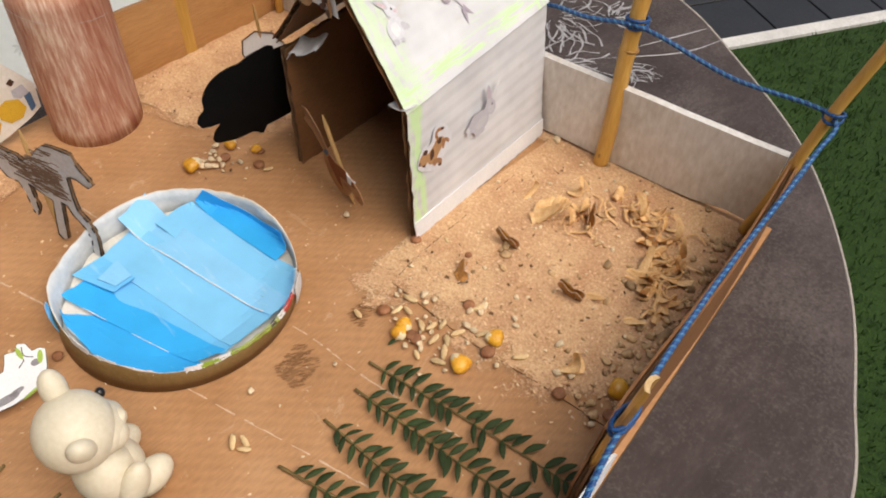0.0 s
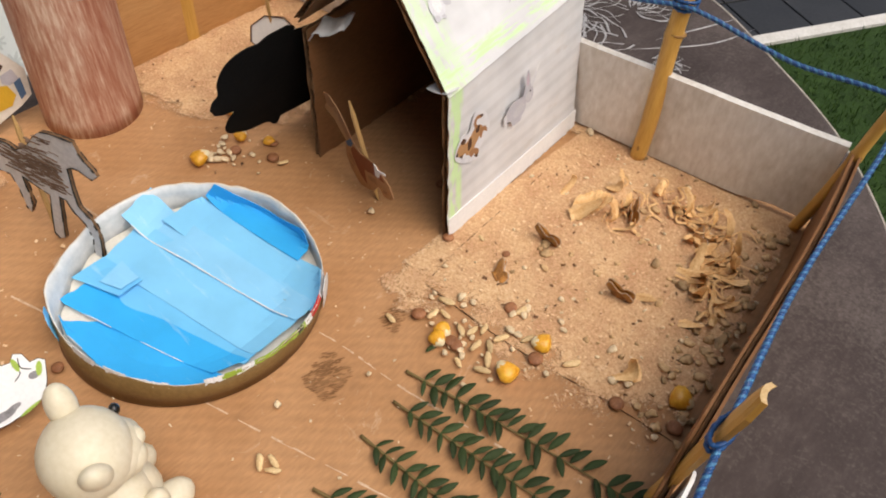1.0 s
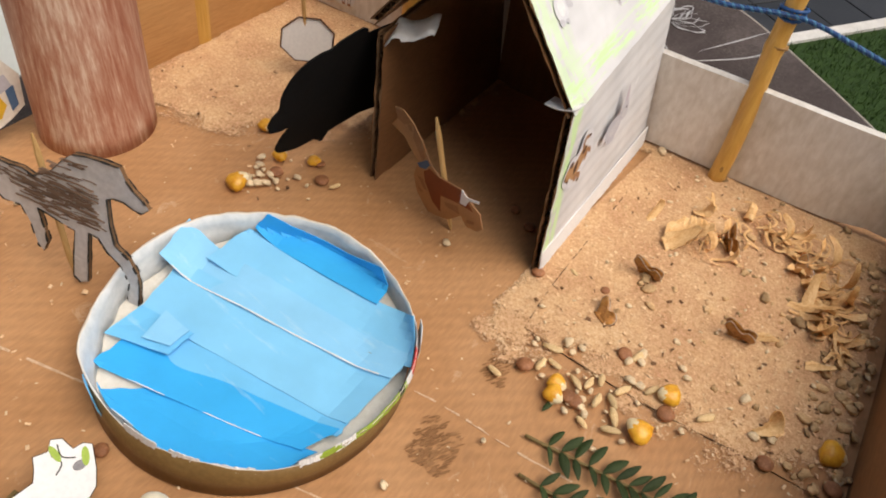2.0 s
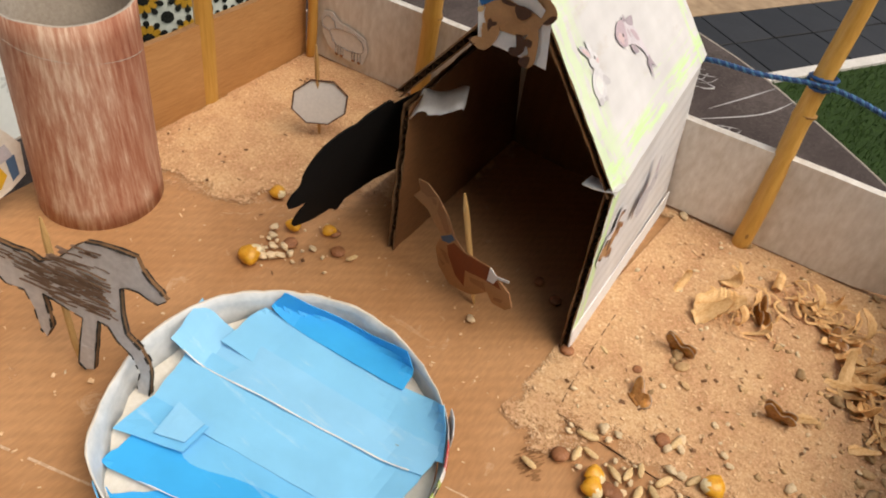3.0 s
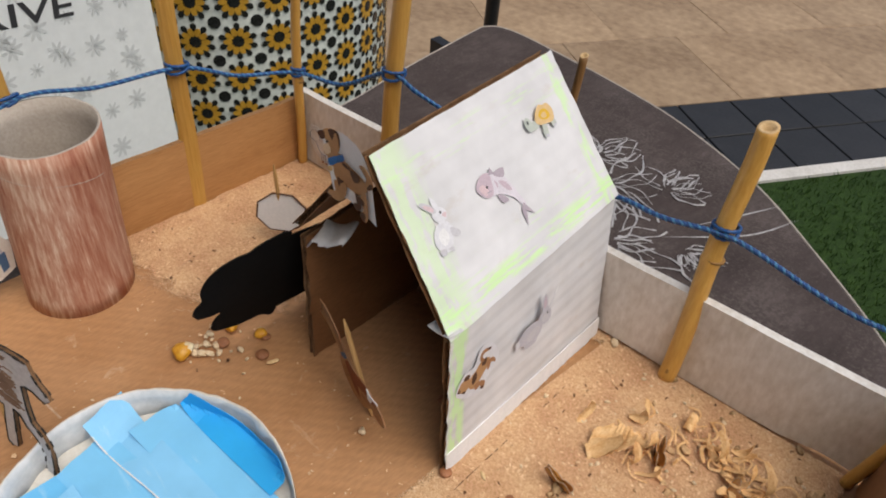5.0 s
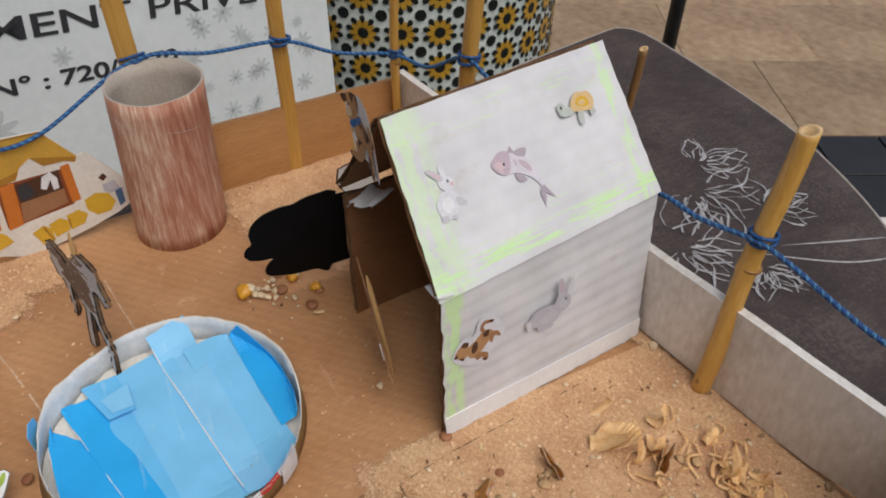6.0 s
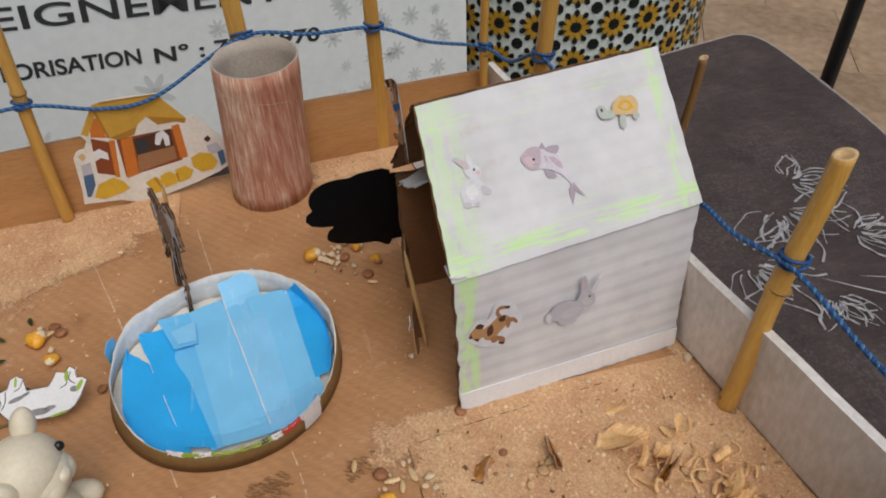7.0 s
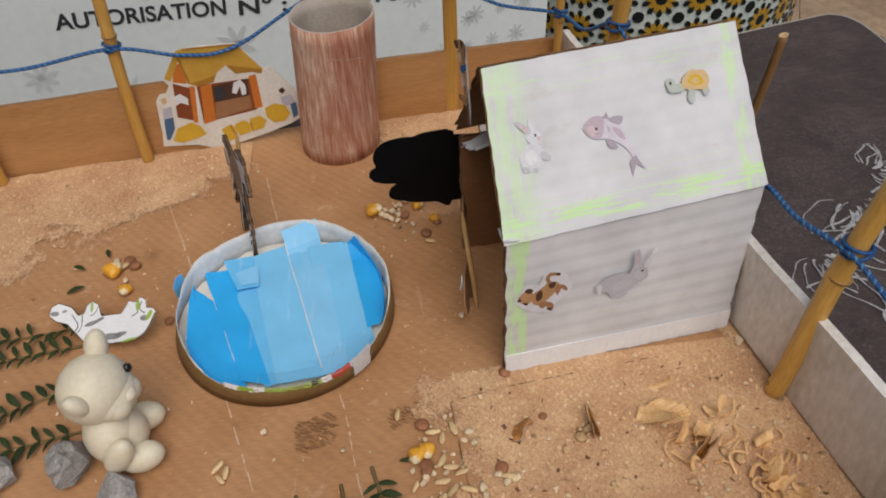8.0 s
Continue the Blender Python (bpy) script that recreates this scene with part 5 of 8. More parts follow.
# ---------------- card tube ----------------
def card_tube():
    e = holder("card_tube", (-0.178, -0.0665, 0), "upright cardboard tube scribbled with red-brown crayon", "cardboard tube")
    k, H = 48, 0.0805
    lean = Vector((-0.006, 0.006, 0))

    def ring(bm, rad, t, jag=0.0, grow=0.0):
        out = []
        for i in range(k):
            a = 2 * math.pi * i / k
            rr = rad * (1 + 0.018 * t * math.cos(2 * a + 0.7) + 0.004 * noise.noise(Vector((math.cos(a), math.sin(a), t * 3))))
            out.append(bm.verts.new(Vector((-0.178, -0.0665, 0)) + lean * t + Vector((rr * math.cos(a), rr * math.sin(a), H * t + jag * noise.noise(Vector((math.cos(a) * 2, math.sin(a) * 2, 4)))))))
        return out

    def skin(bm, a, b, mat=0):
        for i in range(k):
            j = (i + 1) % k
            bm.faces.new((a[i], a[j], b[j], b[i])).material_index = mat

    bm = bmesh.new()
    rings = [ring(bm, 0.0232, t / 10, 0.0010 if t == 10 else 0) for t in range(11)]
    for a, b in zip(rings, rings[1:]):
        skin(bm, a, b)
    inner = [ring(bm, 0.0220, t / 10, 0.0010 if t == 10 else 0) for t in range(11)]
    skin(bm, rings[-1], inner[-1], 1)
    for a, b in zip(inner, inner[1:]):
        skin(bm, b, a, 1)
    skin(bm, inner[0], rings[0], 1)
    part("wall", bm, [CRAYON, TUBE_IN], e, "", True)
    bm = bmesh.new()
    path = []
    for i in range(40):
        t = i / 39
        a = -1.5 + 2.2 * t
        z = 0.9 - 0.12 * t
        path.append(Vector((-0.178, -0.0665, H * z)) + lean * z + Vector((0.02342 * math.cos(a), 0.02342 * math.sin(a), 0)))
    sweep(bm, path, 0.00012, 4)
    part("seam", bm, TUBE_IN, e, "pale spiral seam line")


card_tube()

# ---------------- paper pond ----------------
POND, POND_R = Vector((-0.0448, -0.0952, 0)), 0.0530


def pond():
    e = holder("toy_pond", POND, "round cardboard box lid with blue paper strips as water", "toy pond")
    k = 96
    r = random.Random(31)
    # the hand-bent rim: degrees and millimetres from the middle
    bends = [(7, 51.6), (24, 53.0), (40, 52.8), (57, 51.5), (72, 50.4), (90, 50.2), (106, 51.0), (120, 51.4), (132, 51.8), (147, 52.2), (162, 53.2), (178, 53.0), (192, 52.4), (215, 51.2), (235, 52.4), (247, 50.4), (260, 48.6), (275, 47.8), (290, 47.4), (304, 47.8), (316, 49.2), (332, 50.4), (350, 50.6), (367, 51.6)]

    def rad(a):
        d = (math.degrees(a) - 7) % 360 + 7
        for (a0, r0), (a1, r1) in zip(bends, bends[1:]):
            if a0 <= d <= a1:
                return (r0 + (r1 - r0) * (d - a0) / (a1 - a0)) / 1000
        return bends[0][1] / 1000

    def wall_at(a, z):
        return rad(a) * min(1, z / 0.011) + 0.0515 * (1 - min(1, z / 0.011))

    jag = [0.0122 + 0.0006 * math.sin(5 * i / k * 6.28) + r.uniform(-0.0005, 0.0005) for i in range(k)]

    def near(a):
        """1 on the tightly torn side, 0 where the lining bulges."""
        return min(1.0, max(0.0, 0.6 + 1.4 * math.cos(a + 0.35)))

    def ring(bm, off, z, rough=0.0):
        out = []
        for i in range(k):
            a = 2 * math.pi * i / k
            tight = 1 - 0.75 * near(a) if rough else 1
            zz = jag[i] if z is None else z
            q = wall_at(a, zz) + off * tight + rough * tight * noise.noise(Vector((math.cos(a) * 6, math.sin(a) * 6, zz * 300)))
            out.append(bm.verts.new(POND + Vector((q * math.cos(a), q * math.sin(a), zz))))
        return out

    def skin(bm, a, b, mat=0):
        for i in range(k):
            j = (i + 1) % k
            bm.faces.new((a[i], a[j], b[j], b[i])).material_index = mat

    bm = bmesh.new()
    o0, o1, o2 = ring(bm, 0, 0.0008), ring(bm, 0.0002, 0.006), ring(bm, 0, None)
    i2, i3, i4, i1 = ring(bm, -0.0009, None, 0.0006), ring(bm, -0.0016, 0.0090, 0.0016), ring(bm, -0.0022, 0.0050, 0.0020), ring(bm, -0.0036, 0.0021, 0.0020)
    skin(bm, o0, o1), skin(bm, o1, o2), skin(bm, o2, i2, 2), skin(bm, i2, i3, 1), skin(bm, i3, i4, 1), skin(bm, i4, i1, 1), skin(bm, i1, o0, 1)
    part("rim", bm, [GOLD_CARD, FOIL, OFFWHITE], e, "olive-brown outside, grey lining, torn pale edge", True)
    bm = bmesh.new()
    d = ring(bm, -0.0012, 0.0018)
    d2 = ring(bm, -0.0012, 0.0009)
    bm.faces.new(d), bm.faces.new(d2[::-1])
    skin(bm, d2, d)
    part("bottom", bm, OFFWHITE, e, "off-white paper bottom")
    # printed scraps left on the torn edge
    for a0, a1, ink, up in ((0.44, 0.62, "red", 0.0006), (0.36, 0.45, "white", 0.0006), (0.22, 0.36, "green", 0.0001), (0.62, 0.85, "palegrey", 0.0010), (0.27, 0.33, "text", 0.0003), (-0.46, -0.32, "white", 0.0003), (-0.24, -0.10, "white", 0.0003), (-0.34, 0.22, "lime", 0.0), (-0.95, -0.70, "white", 0.0004), (-1.22, -1.02, "white", 0.0006), (-1.55, -1.30, "white", 0.0008)):
        bm = bmesh.new()
        n = 14
        lo, hi = [], []
        for i in range(n + 1):
            a = a0 + (a1 - a0) * i / n
            q = rad(a) + 0.0003
            lo.append(bm.verts.new(POND + Vector((q * math.cos(a), q * math.sin(a), 0.0112 + r.uniform(-0.0010, 0.0004)))))
            hi.append(bm.verts.new(POND + Vector(((q - 0.0007) * math.cos(a), (q - 0.0007) * math.sin(a), 0.0129 + up + r.uniform(-0.0006, 0.0004)))))
        for i in range(n):
            bm.faces.new((lo[i], lo[i + 1], hi[i + 1], hi[i]))
        thicken(bm, 0.00025)
        part("print_scrap", bm, INK[ink], e, "")
    # paper strips: corners in millimetres along and across the strips, tone, lift, and how far the far end climbs the rim
    su, sv = Vector((0.954, 0.300, 0)), Vector((-0.300, 0.954, 0))
    strips = [((-106, -115.5), (-50, -128), (-34, -104), (-90, -105.5), 0, 0.8, 0), ((-111.5, -107.5), (-38.5, -105.5), (-31.5, -94.5), (-109, -94.5), 0, 1.5, 0.4), ((-96, -97), (-31, -97), (-29, -87), (-96, -82), 1, 1.1, 0), ((-111, -84.5), (-30, -92), (-23, -66), (-112.5, -60), 2, 2.0, 1.2),
              ((-104, -56), (-20, -67), (-20, -48), (-100, -36), 2, 1.6, 2.4), ((-116.0, -65.5), (-25, -72.5), (-21.5, -62), (-117.5, -47), 3, 2.7, 7.4), ((-97, -37), (-42, -46.5), (-40, -28), (-98, -22), 0, 2.4, 4.0)]
    for p00, p10, p11, p01, tone, lift, climb in strips:
        bm = bmesh.new()
        n, rows = 22, []
        for i in range(n + 1):
            row, t = [], i / n
            for j in range(7):
                q = j / 6
                u = (p00[0] * (1 - t) + p10[0] * t) * (1 - q) + (p01[0] * (1 - t) + p11[0] * t) * q
                v = (p00[1] * (1 - t) + p10[1] * t) * (1 - q) + (p01[1] * (1 - t) + p11[1] * t) * q
                if i in (0, n):
                    u += r.uniform(-0.5, 0.5)
                if j in (0, 6):
                    v += 0.25 * noise.noise(Vector((u * 0.12, v * 0.3, lift)))
                p = (su * u + sv * v) / 1000
                z = 0.0024 + lift * 0.00075 + 0.0008 * noise.noise(Vector((u * 0.035, v * 0.07, lift * 9))) + 0.001 * climb * max(0.0, 1 - t / (0.14 if climb > 5 else 0.20)) ** 1.5
                c = p - POND
                z += 0.0042 * near(math.atan2(c.y, c.x)) * max(0.0, c.length / 0.050 - 0.72) / 0.28
                if climb < 5:
                    lim = rad(math.atan2(c.y, c.x)) - 0.0036 + 0.0024 * near(math.atan2(c.y, c.x))
                    if c.length > lim:
                        z += min(0.006, (c.length - lim) * 0.6)
                        p = POND + c * (lim / c.length)
                row.append(bm.verts.new(Vector((p.x, p.y, z))))
            rows.append(row)
        for a, b in zip(rows, rows[1:]):
            for j in range(6):
                bm.faces.new((a[j], b[j], b[j + 1], a[j + 1]))
        edge_path = [(rows[i][0].co + Vector((0, 0, 0.0003))).copy() for i in range(1, n)]
        bmesh.ops.remove_doubles(bm, verts=bm.verts, dist=1e-6)
        thicken(bm, 0.00025)
        s = part("paper_strip", bm, [BLUES[tone], PAPER], e)
        if tone == 3:
            bm = bmesh.new()
            sweep(bm, edge_path, lambda q: 0.00016 + 0.00016 * abs(math.sin(q * 17)), 4, flat=0.5)
            part("torn_edge", bm, PAPER, s, "white torn paper edge")
        elif lift in (0.8, 1.5, 1.6):
            for lo, hi in ((3, 8), (11, 18)):
                bm = bmesh.new()
                sweep(bm, edge_path[lo:hi], lambda q: 0.00006 + 0.00014 * abs(math.sin(q * 9)), 4, flat=0.5)
                part("torn_edge", bm, PAPER if lift < 1.55 else PEN_SOFT, s, "worn paper edge")
    # folded scraps
    for corners, tone in ((((-115, -97, 5.0), (-92, -95, 5.4), (-90, -84.5, 5.2), (-111, -83, 5.6)), 1), (((-103, -93.5, 6.4), (-93, -92.5, 6.2), (-91.5, -84.5, 6.0), (-102, -82, 7.0)), 3)):
        bm = bmesh.new()
        add_mesh(bm, [(su * a + sv * b + Vector((0, 0, c))) / 1000 for a, b, c in corners], [(0, 1, 2, 3)])
        bmesh.ops.subdivide_edges(bm, edges=bm.edges[:], cuts=3, use_grid_fill=True)
        for v in bm.verts:
            v.co.z += 0.0007 * noise.noise(v.co * 130)
        thicken(bm, 0.00025)
        part("paper_scrap", bm, BLUES[tone], e)
    for a, h, ink in ((-1.86, 0.0185, 1), (0.72, 0.0165, None)):
        bm = bmesh.new()
        q0 = rad(a) + 0.0006
        rows = []
        for i in range(5):
            aa = a + (i - 2) * 0.045
            rows.append([bm.verts.new(POND + Vector(((q0 + 0.0006 * (z > 0.006)) * math.cos(aa), (q0 + 0.0006 * (z > 0.006)) * math.sin(aa), z))) for z in (0.004, 0.009, h - 0.002 * abs(i - 2) / 2)])
        for p, q in zip(rows, rows[1:]):
            for j in range(2):
                bm.faces.new((p[j], q[j], q[j + 1], p[j + 1]))
        thicken(bm, 0.0003)
        part("folded_tab", bm, BLUES[ink] if ink else PAPER_BACK, e, "folded paper tab on the rim")


pond()


# ---------------- bamboo posts ----------------
def round_post(base, top, rad, nodes, label, hollow=True, dark=False):
    """A round bamboo stick with swollen nodes and a hollow cut end."""
    b, t = Vector(base), Vector(top)
    e = holder("bamboo_post", b, label, "bamboo post", "bamboo posts of the fence")
    bm = bmesh.new()
    n = 40

    def r_at(q):
        s = rad * (1 - 0.06 * q)
        for z in nodes:
            s += rad * 0.13 * math.exp(-((q - z) / 0.012) ** 2)
        return s

    path = [b + (t - b) * (i / n) + Vector((0.0006 * math.sin(i * 0.21), 0.0005 * math.cos(i * 0.17), 0)) for i in range(n + 1)]
    rings = sweep(bm, path, r_at, 16, caps=False)
    bm.faces.new(rings[0][::-1])
    last = rings[-1]
    c = sum((v.co for v in last), Vector()) / len(last)
    for i, v in enumerate(last):
        v.co.z += 0.0016 * math.cos(i / 16 * 6.283) * (rad / 0.0045)
    inner = [bm.verts.new(c + (v.co - c) * 0.62) for v in last]
    deep = [bm.verts.new(v.co - (t - b).normalized() * 0.006) for v in inner]
    for i in range(16):
        j = (i + 1) % 16
        bm.faces.new((last[i], last[j], inner[j], inner[i])).material_index = 1
        bm.faces.new((inner[i], inner[j], deep[j], deep[i])).material_index = 1
    bm.faces.new(deep).material_index = 1
    part("stick", bm, [BAMBOO_DARK if dark else BAMBOO, BAMBOO_CUT], e, "", True)
    for z in nodes:
        bm = bmesh.new()
        p = b + (t - b) * z
        q = b + (t - b) * (z + 0.008)
        sweep(bm, [p, q], rad * 1.16 * (1 - 0.06 * z), 16)
        part("node_ring", bm, BAMBOO_NODE, e, "brown node ring", True)
    return e


BAMBOO_DARK = surface("dark_bamboo", (0.13, 0.065, 0.02), (0.27, 0.14, 0.05), 60, 500, 0.5, 0.4, 0.15, stretch=(2, 2, 0.15))


def split_post(base, top, width, thick, facing, label, taper=0.9, rounded=True):
    """A flat split of bamboo, slightly hollow on its inner face."""
    b, t = Vector(base), Vector(top)
    e = holder("bamboo_post", b, label, "bamboo post", "bamboo posts of the fence")
    up = (t - b).normalized()
    n = Vector(facing)
    n = (n - up * n.dot(up)).normalized()
    s = up.cross(n)
    bm = bmesh.new()
    prof = [(-0.5, 0.0), (-0.3, 0.25), (0, 0.34), (0.3, 0.25), (0.5, 0.0), (0.48, -0.45), (0.25, -0.20), (0, -0.12), (-0.25, -0.20), (-0.48, -0.45)]
    rows = []
    L = (t - b).length
    for i in range(13):
        q = i / 12
        w = width * (1 - (1 - taper) * q) * (math.sqrt(max(0.15, 1 - ((q - 0.96) / 0.05) ** 2)) if rounded and q > 0.96 else 1)
        c = b + up * (L * q) + s * 0.0005 * math.sin(q * 7)
        rows.append([bm.verts.new(c + s * (x * w) + n * (y * thick)) for x, y in prof])
    for p, q in zip(rows, rows[1:]):
        for j in range(10):
            bm.faces.new((p[j], p[(j + 1) % 10], q[(j + 1) % 10], q[j]))
    bm.faces.new(rows[0][::-1]), bm.faces.new(rows[-1])
    for f in bm.faces[-1:]:
        f.material_index = 1
    part("stick", bm, [BAMBOO, BAMBOO_CUT], e)
    return e


east = round_post((0.0300, 0.1085, 0.0004), (0.0215, 0.1252, 0.1205), 0.0040, (0.53,), "thick round yellow bamboo post, one brown node, hollow top")
bm = bmesh.new()
prism(bm, oval(0, 0, 0.0007, 0.0014), (0.0313, 0.10372, 0.010), (0.96, 0.1, 0), (0, 0, 1), 0.0002)
part("hole", bm, BAMBOO_NODE, east, "small dark hole near the foot")
round_post((-0.1345, 0.0785, 0.0004), (-0.1290, 0.0815, 0.140), 0.0043, (0.35,), "round yellow bamboo post in front of the white board")
round_post((-0.1995, 0.0685, 0.0004), (-0.1955, 0.0695, 0.135), 0.0026, (0.4,), "thin yellow bamboo post in the fence corner")
split_post((-0.1985, 0.0030, 0.0004), (-0.1985, 0.0065, 0.150), 0.0085, 0.004, (1, -0.25, 0), "flat yellow split bamboo post before the plywood strip")
split_post((-0.2085, -0.0655, TABLE_Z + 0.0006), (-0.2100, -0.0680, 0.1165), 0.0105, 0.004, (1, -0.1, 0), "wide split bamboo post behind the crayoned tube", 0.95, False)
round_post((-0.1785, -0.1820, 0.0004), (-0.1795, -0.1725, 0.130), 0.0034, (0.62,), "slim bamboo post leaning before the plywood strip")
round_post((-0.1700, -0.2640, 0.0004), (-0.1720, -0.2560, 0.120), 0.0034, (0.5,), "slim bamboo post before the plywood strip")
round_post((-0.0575, 0.1125, TABLE_Z + 0.0006), (-0.0583, 0.1200, 0.1150), 0.0019, (), "thin dark bamboo stick behind the little house", True, True)
round_post((0.1075, 0.1215, 0.0006), (0.1240, 0.1365, 0.128), 0.0026, (0.35,), "thin bamboo post leaning in the fence corner")
split_post((0.1318, -0.0355, 0.0004), (0.1416, -0.0402, 0.090), 0.0110, 0.0035, (-0.95, -0.15, 0.1), "flat bamboo split standing inside the cardboard fence", 0.95)

# ---------------- rope ----------------
def rope():
    pts = [(-0.163, -0.318, 0.062), (-0.1675, -0.262, 0.072), (-0.174, -0.222, 0.070), (-0.1755, -0.176, 0.0755), (-0.183, -0.143, 0.0640), (-0.186, -0.115, 0.0650), (-0.2065, -0.0660, 0.0815), (-0.2000, -0.03, 0.0810),
           (-0.1955, 0.006, 0.0815), (-0.1985, 0.035, 0.0675), (-0.1965, 0.067, 0.0605), (-0.166, 0.074, 0.0655), (-0.1325, 0.0775, 0.0860), (-0.119, 0.084, 0.0800), (-0.104, 0.100, 0.0660), (-0.07, 0.110, 0.0560),
           (-0.035, 0.1125, 0.0620), (-0.017, 0.1095, 0.0715), (0.004, 0.1085, 0.0755), (0.0235, 0.1140, 0.0785), (0.038, 0.1165, 0.0785), (0.075, 0.121, 0.0735), (0.1165, 0.1290, 0.0735), (0.1225, 0.105, 0.0680), (0.1290, 0.03, 0.0600),
           (0.1405, -0.0430, 0.0655), (0.1500, -0.085, 0.0520), (0.1570, -0.15, 0.0450)]
    e = holder("rope", (0.117, 0.13, 0.0735), "thin blue braided nylon rope tied from post to post", "rope")
    path = smooth_path(pts, 26)
    length, pos = 0.0, [0.0]
    for a, b in zip(path, path[1:]):
        length += (b - a).length
        pos.append(length)
    step = 0.0007
    fine, k = [], 0
    for i in range(int(length / step)):
        s = i * step
        while pos[k + 1] < s:
            k += 1
        fine.append((s, path[k].lerp(path[k + 1], (s - pos[k]) / max(1e-9, pos[k + 1] - pos[k]))))
    for strand in range(3):
        bm = bmesh.new()
        out = []
        for i, (s, p) in enumerate(fine):
            d = (fine[min(i + 1, len(fine) - 1)][1] - fine[max(i - 1, 0)][1]).normalized()
            x = d.cross(Vector((0, 0, 1))).normalized()
            y = d.cross(x)
            a = 2 * math.pi * (s / 0.0034 + strand / 3)
            out.append(p + (x * math.cos(a) + y * math.sin(a)) * 0.00062)
        sweep(bm, out, 0.00058, 5)
        part("strand", bm, ROPE_LIGHT if strand == 0 else ROPE, e, "", True)
    knots = [((-0.1790, -0.1765, 0.0755), 0.0042), ((-0.1712, -0.2605, 0.0715), 0.0042), ((-0.1985, 0.0055, 0.0815), 0.0050), ((-0.1980, 0.0690, 0.0605), 0.0034), ((-0.1315, 0.0800, 0.0862), 0.0052), ((0.0244, 0.1196, 0.0785), 0.0050), ((0.1172, 0.1302, 0.0735), 0.0036)]
    for (x, y, z), rr in knots:
        for turn in range(2):
            bm = bmesh.new()
            ringp = []
            for i in range(40):
                a = 2 * math.pi * i / 40
                ringp.append(Vector((x + rr * math.cos(a), y + rr * math.sin(a), z + 0.0011 * math.sin(a + turn * 2.4) + (turn - 0.5) * 0.0022)))
            sweep(bm, ringp, lambda q: 0.00075 + 0.00015 * math.sin(q * 6.283 * 12), 6, closed=True)
            part("knot_turn", bm, ROPE, e, "", True)
    for (x, y, z) in ((-0.2085, -0.0660, 0.0815), (0.1392, -0.0400, 0.0660)):
        for turn in range(2):
            bm = bmesh.new()
            ringp = []
            for i in range(40):
                a = 2 * math.pi * i / 40
                ringp.append(Vector((x + 0.0024 * math.cos(a), y + 0.0058 * math.sin(a), z + 0.0014 * math.sin(a + turn) + (turn - 0.5) * 0.0024)))
            sweep(bm, ringp, lambda q: 0.00075 + 0.00015 * math.sin(q * 6.283 * 12), 6, closed=True)
            part("knot_turn", bm, ROPE, e, "", True)


rope()


# ---------------- card animals ----------------
def pick(e, a, b, rad=0.0011):
    bm = bmesh.new()
    a, b = Vector(a), Vector(b)
    sweep(bm, [a + (b - a) * (i / 8) for i in range(9)], lambda q: rad * (0.35 if q in (0.0, 1.0) else 1.0), 8)
    return part("wooden_pick", bm, PICK, e, "thin wooden pick")


